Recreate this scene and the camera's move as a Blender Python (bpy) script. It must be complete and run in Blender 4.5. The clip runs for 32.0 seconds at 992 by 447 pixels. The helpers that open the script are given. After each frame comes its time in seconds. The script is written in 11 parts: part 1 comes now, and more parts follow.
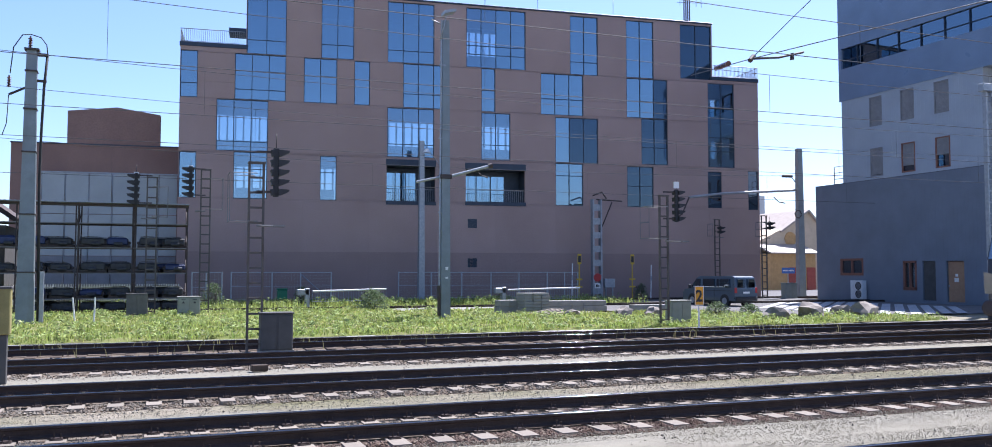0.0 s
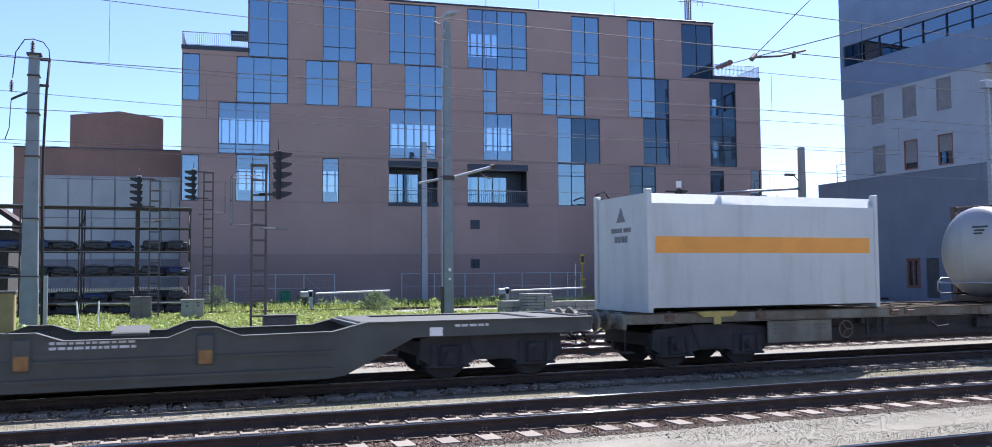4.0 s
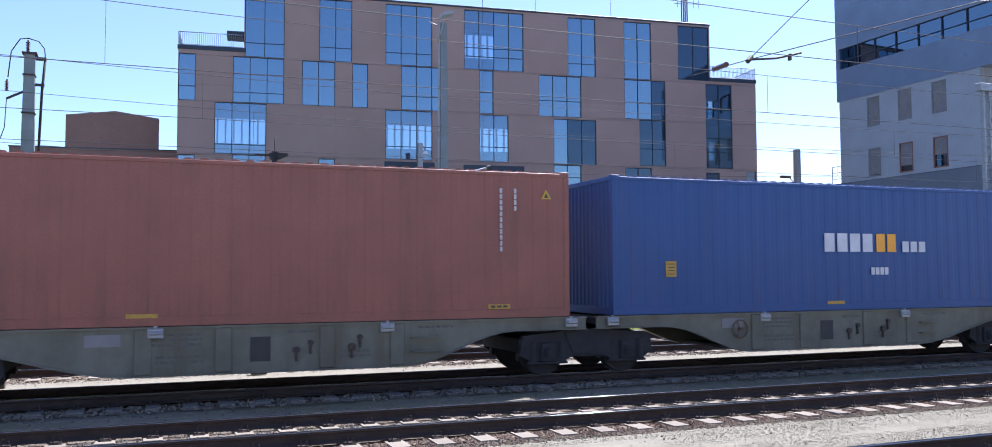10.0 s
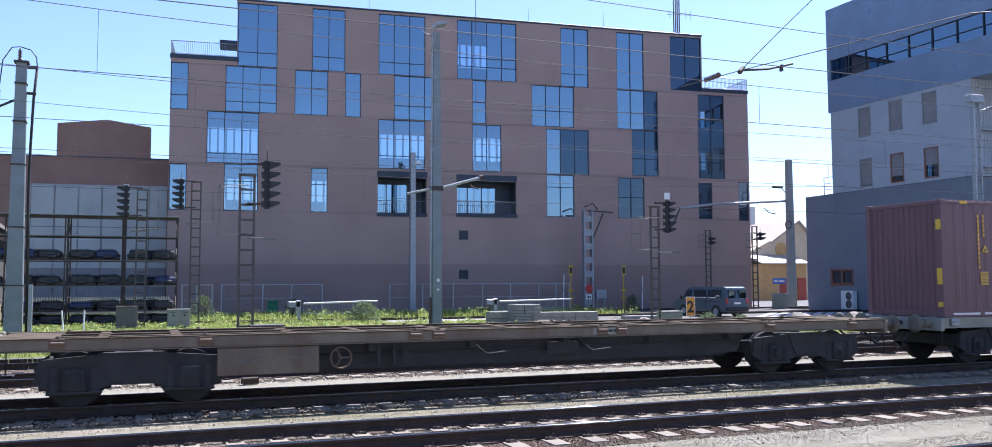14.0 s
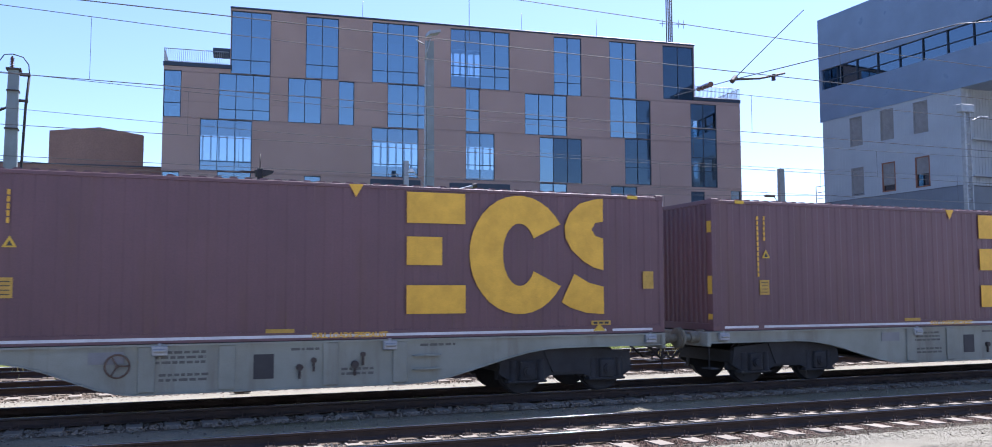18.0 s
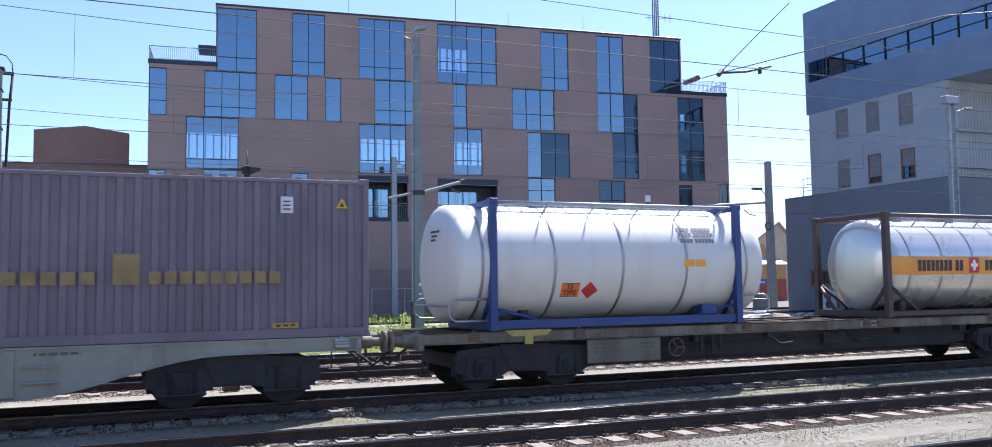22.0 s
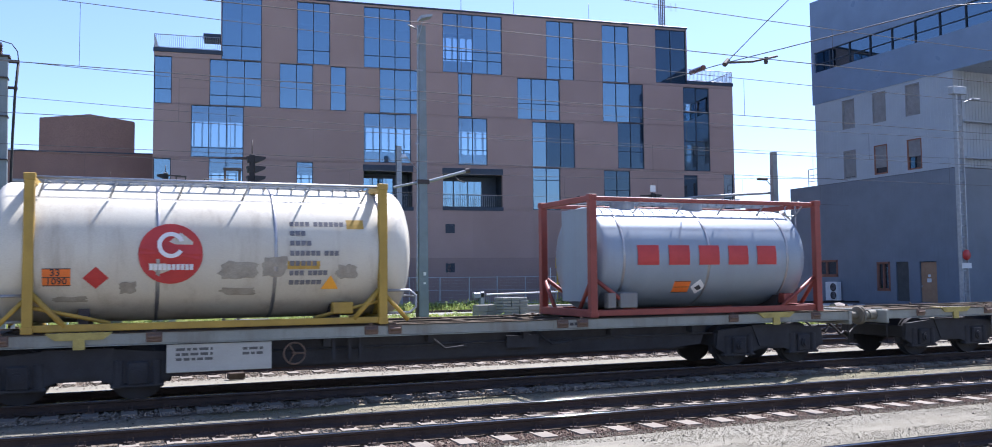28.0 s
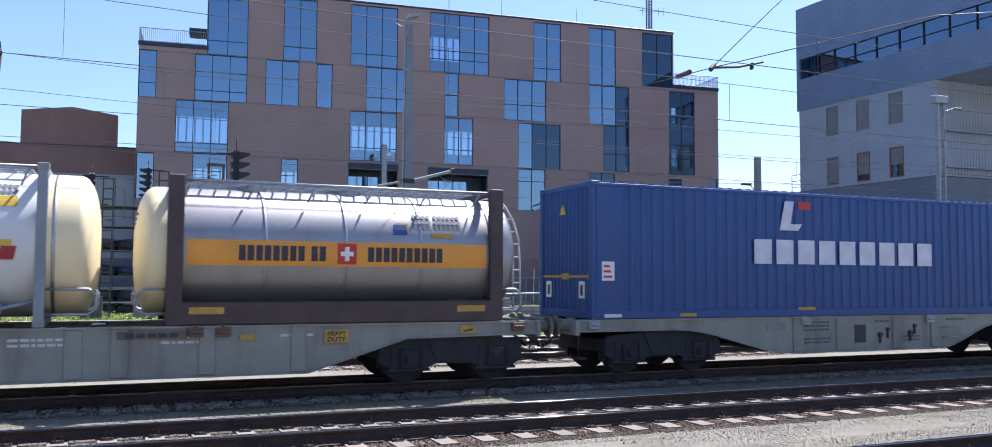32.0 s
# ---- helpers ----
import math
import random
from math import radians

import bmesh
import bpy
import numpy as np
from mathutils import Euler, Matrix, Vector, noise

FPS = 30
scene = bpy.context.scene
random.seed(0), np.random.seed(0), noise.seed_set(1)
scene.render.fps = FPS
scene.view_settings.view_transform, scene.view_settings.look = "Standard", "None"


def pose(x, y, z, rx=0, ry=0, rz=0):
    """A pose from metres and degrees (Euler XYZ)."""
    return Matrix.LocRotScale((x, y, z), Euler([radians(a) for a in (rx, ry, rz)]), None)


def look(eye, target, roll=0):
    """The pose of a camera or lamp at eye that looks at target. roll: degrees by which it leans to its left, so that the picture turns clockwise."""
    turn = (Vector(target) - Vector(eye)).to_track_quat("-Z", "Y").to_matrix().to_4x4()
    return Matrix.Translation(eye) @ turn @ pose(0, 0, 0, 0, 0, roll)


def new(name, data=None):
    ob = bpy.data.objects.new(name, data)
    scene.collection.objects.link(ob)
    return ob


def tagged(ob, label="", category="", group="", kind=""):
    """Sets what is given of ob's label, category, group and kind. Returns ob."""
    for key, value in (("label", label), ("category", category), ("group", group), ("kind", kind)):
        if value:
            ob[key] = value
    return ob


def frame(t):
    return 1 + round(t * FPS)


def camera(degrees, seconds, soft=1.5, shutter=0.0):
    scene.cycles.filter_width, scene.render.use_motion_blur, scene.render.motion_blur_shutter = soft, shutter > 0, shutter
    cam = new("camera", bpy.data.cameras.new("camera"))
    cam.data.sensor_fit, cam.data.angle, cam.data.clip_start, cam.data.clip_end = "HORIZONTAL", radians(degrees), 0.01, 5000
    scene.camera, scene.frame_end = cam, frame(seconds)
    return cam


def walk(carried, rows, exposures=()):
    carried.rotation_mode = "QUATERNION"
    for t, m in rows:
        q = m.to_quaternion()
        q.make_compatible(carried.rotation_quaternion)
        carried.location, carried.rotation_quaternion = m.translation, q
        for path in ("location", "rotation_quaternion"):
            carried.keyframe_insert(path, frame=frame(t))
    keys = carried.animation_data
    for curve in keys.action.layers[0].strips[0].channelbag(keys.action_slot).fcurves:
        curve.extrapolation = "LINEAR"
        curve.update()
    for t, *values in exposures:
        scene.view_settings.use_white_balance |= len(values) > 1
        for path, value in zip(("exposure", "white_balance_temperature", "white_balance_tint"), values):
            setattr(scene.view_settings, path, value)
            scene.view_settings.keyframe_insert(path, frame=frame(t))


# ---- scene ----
# ---- camera ----
cam = camera(58.47, 32.0, soft=0.9, shutter=0.05)
EYE = (0.0, 0.0, 2.035)
TURNS = (
    (0, 93.13, -0.00, -21.03), (0.5, 93.09, 0.03, -20.92), (1, 93.10, -0.03, -20.83), (1.5, 93.11, 0.06, -20.85),
    (2, 93.14, 0.16, -20.89), (2.5, 93.12, 0.32, -20.81), (3, 93.17, 0.31, -20.79), (3.5, 93.19, 0.42, -20.82),
    (5.5, 93.08, 0.29, -20.98), (6, 93.05, 0.09, -21.07), (6.5, 93.01, -0.02, -21.05), (7, 92.98, -0.14, -20.92),
    (7.5, 92.95, -0.20, -20.88), (8, 92.89, -0.06, -20.83), (8.5, 92.88, -0.03, -20.84), (9, 92.96, 0.07, -20.89),
    (9.5, 93.02, 0.16, -20.98), (10, 93.25, 0.27, -21.10), (10.5, 93.25, 0.30, -21.20), (11, 93.32, 0.35, -21.28),
    (11.5, 93.43, 0.45, -21.27), (12, 93.60, 0.53, -21.27), (12.5, 93.70, 0.52, -21.33), (13, 93.75, 0.38, -21.39),
    (13.5, 93.83, 0.26, -21.49), (14, 93.87, 0.20, -21.58), (14.5, 93.94, 0.25, -21.64), (16.5, 93.92, 0.41, -21.98),
    (17, 93.99, 0.37, -21.80), (17.5, 94.15, 0.23, -21.86), (18, 94.41, 0.15, -22.03), (18.5, 94.38, 0.01, -21.99),
    (19, 94.33, 0.02, -21.88), (19.5, 94.42, 0.09, -21.89), (20, 94.41, 0.16, -22.09), (20.5, 94.30, 0.34, -22.35),
    (21, 94.25, 0.47, -22.56), (21.5, 94.18, 0.67, -22.65), (22, 94.10, 0.75, -22.73), (22.5, 94.03, 0.85, -22.72),
    (23, 94.00, 0.94, -22.63), (23.5, 93.99, 1.03, -22.43), (24, 93.98, 1.01, -22.40), (24.5, 93.71, 0.93, -22.39),
    (25, 93.65, 0.91, -22.34), (25.5, 93.57, 0.86, -22.27), (27.5, 93.54, 0.78, -22.33), (28, 93.43, 0.54, -22.44),
    (28.5, 93.36, 0.24, -22.67), (29, 93.32, 0.12, -22.94), (29.5, 93.27, -0.04, -23.19), (30, 93.26, -0.11, -23.33),
    (30.5, 93.31, -0.26, -23.48), (31, 93.38, -0.39, -23.60), (31.5, 93.43, -0.35, -23.58),
    (32, 93.46, -0.35, -23.50),
)
walk(cam, [(t, pose(*EYE, rx, ry, rz)) for t, rx, ry, rz in TURNS],
     exposures=tuple((t, e, 5640.0, 22.0) for t, e in (
         (0.0, 1.76), (1.0, 1.73), (2.0, 1.86), (4.5, 1.86), (6.0, 1.74), (8.0, 1.83), (10.0, 1.90), (11.0, 1.89), (13.0, 1.81), (14.0, 1.89),
         (17.0, 1.96), (18.0, 1.94), (21.0, 1.92), (22.0, 1.87), (23.0, 1.72), (25.0, 1.67), (28.0, 1.84), (30.0, 1.77), (31.0, 1.73), (32.0, 1.67))))

# ---- light ----
SUN_AZ, SUN_EL = radians(58), radians(58)
world = bpy.data.worlds.new("sky")
scene.world = world
world.use_nodes = True
wn = world.node_tree.nodes
sky = wn.new("ShaderNodeTexSky")
sky.sky_type, sky.sun_disc = "NISHITA", False
sky.sun_elevation, sky.sun_rotation = SUN_EL, SUN_AZ
sky.air_density, sky.dust_density, sky.ozone_density = 1.0, 0.75, 3.9
wn["Background"].inputs["Strength"].default_value = 0.062
world.node_tree.links.new(sky.outputs[0], wn["Background"].inputs["Color"])
sun_data = bpy.data.lights.new("sun", "SUN")
sun_data.energy, sun_data.angle, sun_data.color = 3.75, radians(0.55), (1.0, 0.94, 0.82)
sun = new("sun", sun_data)
to_sun = Vector((math.sin(SUN_AZ) * math.cos(SUN_EL), math.cos(SUN_AZ) * math.cos(SUN_EL), math.sin(SUN_EL)))
sun.matrix_world = look(to_sun * 100, (0, 0, 0))

# ---- materials ----
MATS = {}


def mat(name, base, rough=0.6, metal=0.0, alt=None, grain=6.0, amount=0.35, bump=0.15, fine=60.0, spec=0.5, stain=None, per=0.0, coat=0.0, thin=0.0, isl=0.0):
    """Base colour varied at two scales towards alt, with fine relief, uneven gloss and, where given, streaky stains."""
    if name in MATS:
        return MATS[name]
    m = bpy.data.materials.new(name)
    m.use_nodes = True
    n, l = m.node_tree.nodes, m.node_tree.links
    b = n["Principled BSDF"]
    tc = n.new("ShaderNodeTexCoord")

    def noise_at(scale, detail=4.0, rough_n=0.6, stretch=None):
        t = n.new("ShaderNodeTexNoise")
        t.inputs["Scale"].default_value, t.inputs["Detail"].default_value, t.inputs["Roughness"].default_value = scale, detail, rough_n
        if stretch:
            mp = n.new("ShaderNodeMapping")
            mp.inputs["Scale"].default_value = stretch
            l.new(tc.outputs["Object"], mp.inputs[0])
            l.new(mp.outputs[0], t.inputs["Vector"])
        else:
            l.new(tc.outputs["Object"], t.inputs["Vector"])
        return t

    def ramp(src, lo, hi):
        r = n.new("ShaderNodeMapRange")
        r.inputs["From Min"].default_value, r.inputs["From Max"].default_value = lo, hi
        l.new(src, r.inputs["Value"])
        return r.outputs[0]

    def mix(fac, a, c):
        x = n.new("ShaderNodeMix")
        x.data_type = "RGBA"
        if isinstance(fac, float):
            x.inputs["Factor"].default_value = fac
        else:
            l.new(fac, x.inputs["Factor"])
        for sock, val in ((x.inputs["A"], a), (x.inputs["B"], c)):
            if isinstance(val, tuple):
                sock.default_value = (*val, 1)
            else:
                l.new(val, sock)
        return x.outputs["Result"]

    alt = alt or tuple(c * 0.6 for c in base)
    big, small = noise_at(grain), noise_at(fine, 3.0)
    f1 = n.new("ShaderNodeMath")
    f1.operation = "MULTIPLY"
    l.new(ramp(big.outputs[0], 0.35, 0.7), f1.inputs[0])
    f1.inputs[1].default_value = amount * 1.6
    col = mix(f1.outputs[0], base, alt)
    f2 = n.new("ShaderNodeMath")
    f2.operation = "MULTIPLY"
    l.new(ramp(small.outputs[0], 0.4, 0.75), f2.inputs[0])
    f2.inputs[1].default_value = amount
    col = mix(f2.outputs[0], col, tuple(c * 0.75 for c in alt))
    if stain:
        s = noise_at(1.0, 5.0, 0.65, (2.2, 2.2, 0.25))
        f3 = n.new("ShaderNodeMath")
        f3.operation = "MULTIPLY"
        l.new(ramp(s.outputs[0], 0.52, 0.72), f3.inputs[0])
        f3.inputs[1].default_value = stain[1]
        col = mix(f3.outputs[0], col, stain[0])
    if per:
        oi = n.new("ShaderNodeObjectInfo")
        hsv = n.new("ShaderNodeHueSaturation")
        r = n.new("ShaderNodeMapRange")
        r.inputs["To Min"].default_value, r.inputs["To Max"].default_value = 1 - per, 1 + per
        l.new(oi.outputs["Random"], r.inputs["Value"])
        l.new(r.outputs[0], hsv.inputs["Value"])
        l.new(col, hsv.inputs["Color"])
        col = hsv.outputs[0]
    if isl:
        gi = n.new("ShaderNodeNewGeometry")
        hs = n.new("ShaderNodeHueSaturation")
        r = n.new("ShaderNodeMapRange")
        r.inputs["To Min"].default_value, r.inputs["To Max"].default_value = 1 - isl, 1 + isl
        l.new(gi.outputs["Random Per Island"], r.inputs["Value"])
        l.new(r.outputs[0], hs.inputs["Value"])
        l.new(col, hs.inputs["Color"])
        col = hs.outputs[0]
    l.new(col, b.inputs["Base Color"])
    rr = n.new("ShaderNodeMapRange")
    rr.inputs["To Min"].default_value, rr.inputs["To Max"].default_value = max(rough - min(0.1, rough * 0.5), 0.02), min(rough + min(0.12, rough * 0.6), 1)
    l.new(big.outputs[0], rr.inputs["Value"])
    l.new(rr.outputs[0], b.inputs["Roughness"])
    b.inputs["Metallic"].default_value = metal
    b.inputs["Specular IOR Level"].default_value = spec
    b.inputs["Coat Weight"].default_value = coat
    if bump:
        bp = n.new("ShaderNodeBump")
        bp.inputs["Strength"].default_value, bp.inputs["Distance"].default_value = bump, 0.02
        l.new(small.outputs[0], bp.inputs["Height"])
        l.new(bp.outputs[0], b.inputs["Normal"])
    if thin:
        tr, mx = n.new("ShaderNodeBsdfTranslucent"), n.new("ShaderNodeMixShader")
        l.new(col, tr.inputs["Color"])
        mx.inputs[0].default_value = thin
        l.new(b.outputs[0], mx.inputs[1])
        l.new(tr.outputs[0], mx.inputs[2])
        l.new(mx.outputs[0], n["Material Output"].inputs[0])
    MATS[name] = m
    return m


def glass(name, tint, mirror, through_tint):
    """Coated pane: part of the light is mirrored in the tint, the rest passes."""
    m = bpy.data.materials.new(name)
    m.use_nodes = True
    n, l = m.node_tree.nodes, m.node_tree.links
    n.remove(n["Principled BSDF"])
    g, t, x = n.new("ShaderNodeBsdfGlossy"), n.new("ShaderNodeBsdfTransparent"), n.new("ShaderNodeMixShader")
    g.inputs["Color"].default_value, g.inputs["Roughness"].default_value = (*tint, 1), 0.02
    t.inputs["Color"].default_value = (*through_tint, 1)
    x.inputs[0].default_value = mirror
    l.new(t.outputs[0], x.inputs[1])
    l.new(g.outputs[0], x.inputs[2])
    l.new(x.outputs[0], n["Material Output"].inputs[0])
    MATS[name] = m
    return m


GLASS_BLUE = glass("glass_blue", (0.42, 0.56, 0.655), 0.5, (0.36, 0.50, 0.60))
GLASS_CLEAR = glass("glass_clear", (0.45, 0.58, 0.70), 0.35, (0.64, 0.74, 0.80))
GLASS_DARK = glass("glass_dark", (0.30, 0.40, 0.50), 0.5, (0.16, 0.21, 0.27))
# weaker mirror stands in for the grey building's dark reflection in some panes
GLASS_DARK_MIRROR = glass("glass_dark_mirror", (0.30, 0.40, 0.50), 0.24, (0.20, 0.26, 0.33))
GLASS_CAB = glass("glass_cab", (0.52, 0.60, 0.66), 0.45, (0.12, 0.13, 0.14))

GRAVEL = mat("gravel", (0.236, 0.225, 0.181), 1.0, alt=(0.192, 0.18, 0.142), grain=1.3, amount=0.6, bump=0.65, fine=42, spec=0.04)
BALLAST = mat("ballast", (0.171, 0.147, 0.117), 0.95, alt=(0.101, 0.0773, 0.0587), grain=2.5, amount=0.6, bump=0.8, fine=30, spec=0.04)
STONE = mat("ballast_stone", (0.23, 0.212, 0.174), 0.9, alt=(0.131, 0.104, 0.0817), grain=3.0, amount=0.6, bump=0.3, fine=90, spec=0.04)
STONE_DARK = mat("dark_ballast_stone", (0.119, 0.113, 0.102), 0.95, alt=(0.0681, 0.0625, 0.0568), grain=3.0, amount=0.6, bump=0.3, fine=90, spec=0.04)
STONE_RUST = mat("rusty_ballast_stone", (0.169, 0.129, 0.103), 0.9, alt=(0.0936, 0.0625, 0.0469), grain=3.0, amount=0.6, bump=0.3, fine=90, spec=0.04)
ASPHALT = mat("asphalt", (0.134, 0.131, 0.127), 0.9, alt=(0.095, 0.0911, 0.0871), grain=0.5, amount=0.5, bump=0.5, fine=70, spec=0.3)
PLATFORM = mat("platform_paving", (0.36, 0.357, 0.335), 0.9, grain=1.0, bump=0.4)
SOIL = mat("dry_soil", (0.246, 0.218, 0.171), 0.95, alt=(0.145, 0.139, 0.0799), grain=0.35, amount=0.7, bump=0.6, fine=25, spec=0.15)
TURF = mat("turf", (0.103, 0.143, 0.029), 0.95, alt=(0.161, 0.154, 0.0673), grain=0.6, amount=0.6, bump=0.8, fine=18, spec=0.1)
RAIL_SIDE = mat("rusty_rail", (0.06, 0.043, 0.036), 0.85, alt=(0.035, 0.027, 0.024), grain=3, amount=0.6, bump=0.3, fine=50, spec=0.25)
RAIL_HEAD = mat("polished_rail_head", (0.20, 0.21, 0.22), 0.08, 1.0, grain=2, amount=0.25, bump=0.004, fine=40)
SLEEPER = mat("concrete_sleeper", (0.24, 0.212, 0.172), 0.9, alt=(0.185, 0.167, 0.144), grain=4, amount=0.5, bump=0.3, fine=45, per=0.12, spec=0.08)
SLEEPER_WOOD = mat("timber_sleeper", (0.09, 0.07, 0.055), 0.9, grain=5, amount=0.6, bump=0.5, fine=30, per=0.2, spec=0.2)
BROWN = mat("brown_cladding", (0.375, 0.27, 0.24), 0.7, alt=(0.315, 0.222, 0.196), grain=0.25, amount=0.5, bump=0.08, fine=12, spec=0.3, per=0.05)
BROWN_HALL = mat("red_brown_hall_cladding", (0.285, 0.175, 0.14), 0.75, alt=(0.20, 0.12, 0.10), grain=0.25, amount=0.5, bump=0.08, fine=12, spec=0.3)
BROWN_DARK = mat("brown_cladding_dark", (0.31, 0.222, 0.20), 0.75, alt=(0.26, 0.185, 0.165), grain=0.25, amount=0.5, bump=0.08, fine=12, spec=0.3)
FRAME_DARK = mat("dark_window_frame", (0.035, 0.05, 0.075), 0.45, 0.3, grain=3, amount=0.3, bump=0.03)
INSIDE = mat("interior_plaster", (0.55, 0.55, 0.55), 0.9, grain=1, amount=0.2, bump=0.05)
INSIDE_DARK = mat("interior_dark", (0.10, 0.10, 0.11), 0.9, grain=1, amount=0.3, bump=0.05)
CURTAIN = mat("pale_blind", (0.75, 0.76, 0.78), 0.9, grain=3, amount=0.15, bump=0.1)
GREY_LIGHT = mat("light_grey_cladding", (0.35, 0.39, 0.44), 0.6, grain=0.4, amount=0.2, bump=0.05, fine=20, spec=0.4)
GREY_DARK = mat("slate_grey_cladding", (0.175, 0.20, 0.24), 0.6, grain=0.5, amount=0.25, bump=0.05, fine=20, spec=0.4)
NAVY_CLAD = mat("dark_blue_cladding", (0.175, 0.24, 0.35), 0.3, grain=0.5, amount=0.3, bump=0.03, fine=20, spec=0.5)
ORANGE_FRAME = mat("rust_orange_frame", (0.24, 0.10, 0.065), 0.6, grain=3, amount=0.3, bump=0.05)
# pale tone chosen for the light this unseen wall throws back
BOUNCE_PALE = mat("pale_bounce_surface", (0.66, 0.67, 0.63), 0.9, grain=0.6, amount=0.25, bump=0.1)
RACK_WALL = mat("grey_wall_panel", (0.40, 0.42, 0.41), 0.6, grain=0.6, amount=0.25, bump=0.05)
WHITE_PANEL = mat("white_wall_panel", (0.62, 0.62, 0.6), 0.6, grain=0.6, amount=0.2, bump=0.05)
SHUTTER = mat("grey_shutter", (0.23, 0.23, 0.24), 0.7, grain=2, amount=0.3, bump=0.1)
CREAM = mat("cream_render", (0.62, 0.5, 0.35), 0.9, grain=1, amount=0.25, bump=0.2)
OCHRE = mat("ochre_boards", (0.55, 0.33, 0.13), 0.8, grain=2, amount=0.35, bump=0.1)
RED_DOOR = mat("red_painted_door", (0.35, 0.06, 0.035), 0.6, grain=3, amount=0.3, bump=0.05)
DOOR_TAN = mat("tan_door", (0.36, 0.21, 0.12), 0.6, grain=3, amount=0.3, bump=0.05)
FENCE = mat("weathered_zinc_tube", (0.46, 0.47, 0.46), 0.6, grain=4, amount=0.3, bump=0.03)
GALV = mat("galvanised_steel", (0.36, 0.38, 0.40), 0.5, 0.6, alt=(0.24, 0.26, 0.28), grain=5, amount=0.45, bump=0.06)
MAST_PAINT = mat("grey_green_mast_paint", (0.20, 0.235, 0.25), 0.55, 0.1, grain=2, amount=0.3, bump=0.08, stain=((0.12, 0.09, 0.07), 0.25))
SIGNAL_GREY = mat("weathered_signal_steel", (0.115, 0.108, 0.10), 0.8, alt=(0.085, 0.065, 0.05), grain=3, amount=0.5, bump=0.08, spec=0.2)
ROD_GREY = mat("dull_zinc_rod", (0.21, 0.205, 0.195), 0.8, grain=3, amount=0.35, bump=0.03, spec=0.2)
STEEL_DARK = mat("dark_rusty_steel", (0.055, 0.05, 0.05), 0.7, 0.2, alt=(0.06, 0.035, 0.025), grain=4, amount=0.5, bump=0.1)
BLACK = mat("matt_black", (0.018, 0.018, 0.02), 0.6, grain=5, amount=0.3, bump=0.05)
RUBBER = mat("rubber", (0.025, 0.025, 0.026), 0.8, grain=6, amount=0.3, bump=0.1)
WIRE = mat("overhead_wire", (0.10, 0.10, 0.10), 0.6, 0.6, grain=5, amount=0.2, bump=0)
WHITE = mat("white_paint", (0.72, 0.72, 0.70), 0.55, grain=3, amount=0.2, bump=0.04)
# greyed both for old paint and for the partial shade over the hatching
WORN_SHADED_WHITE = mat("worn_shaded_road_paint", (0.43, 0.44, 0.44), 0.8, alt=(0.26, 0.26, 0.26), grain=2.5, amount=0.6, bump=0.15, fine=40)
YELLOW = mat("yellow_paint", (0.62, 0.40, 0.03), 0.55, grain=4, amount=0.3, bump=0.05)
SIGN_ORANGE = mat("sign_orange", (0.80, 0.36, 0.02), 0.5, grain=4, amount=0.15, bump=0.0)
ORANGE = mat("orange_plate", (0.75, 0.17, 0.02), 0.5, grain=4, amount=0.25, bump=0.0)
RED = mat("red_paint", (0.45, 0.03, 0.025), 0.5, grain=4, amount=0.25, bump=0.0)
BLUE_SIGN = mat("blue_sign", (0.04, 0.13, 0.45), 0.5, grain=4, amount=0.15, bump=0.0)
SIGN_GREEN = mat("dark_green_print", (0.03, 0.13, 0.07), 0.5, grain=4, amount=0.25, bump=0.0)
GREEN_PAINT = mat("green_paint", (0.02, 0.2, 0.09), 0.5, grain=4, amount=0.25, bump=0.0)
CONCRETE = mat("weathered_concrete", (0.278, 0.271, 0.245), 0.9, alt=(0.164, 0.164, 0.147), grain=1.5, amount=0.5, bump=0.3, fine=30)
ROCK = mat("boulder", (0.238, 0.212, 0.179), 0.9, alt=(0.131, 0.114, 0.0982), grain=2, amount=0.5, bump=0.8, fine=14)
LEAF = mat("bush_leaf", (0.112, 0.16, 0.072), 0.7, alt=(0.176, 0.224, 0.128), grain=3, amount=0.6, bump=0.0, spec=0.2, thin=0.4)
BLADE = mat("grass_blade", (0.178, 0.297, 0.0462), 0.75, alt=(0.396, 0.409, 0.132), grain=1.6, amount=0.75, bump=0.0, spec=0.15, thin=0.45, isl=0.55)
BLADE_DRY = mat("dry_stalk", (0.326, 0.286, 0.147), 0.8, alt=(0.198, 0.198, 0.0792), grain=1.5, amount=0.6, bump=0.0, spec=0.15, thin=0.35)
CABINET = mat("grey_cabinet", (0.26, 0.27, 0.23), 0.65, grain=3, amount=0.3, bump=0.05, stain=((0.15, 0.12, 0.08), 0.3))
CABINET_DARK = mat("dark_cabinet", (0.072, 0.072, 0.069), 0.7, grain=3, amount=0.4, bump=0.08)
VAN_PAINT = mat("slate_blue_van_paint", (0.075, 0.10, 0.125), 0.3, 0.2, grain=2, amount=0.15, bump=0.0, coat=0.5)
PORCELAIN = mat("brown_insulator", (0.10, 0.04, 0.03), 0.25, grain=4, amount=0.2, bump=0.0)
ROOF_TILE = mat("sheet_roof", (0.42, 0.36, 0.3), 0.6, grain=2, amount=0.3, bump=0.1)
INK = mat("dark_lettering", (0.03, 0.03, 0.035), 0.6, grain=5, amount=0.2, bump=0)
INK_WHITE = mat("faded_white_lettering", (0.55, 0.56, 0.56), 0.6, grain=5, amount=0.3, bump=0)

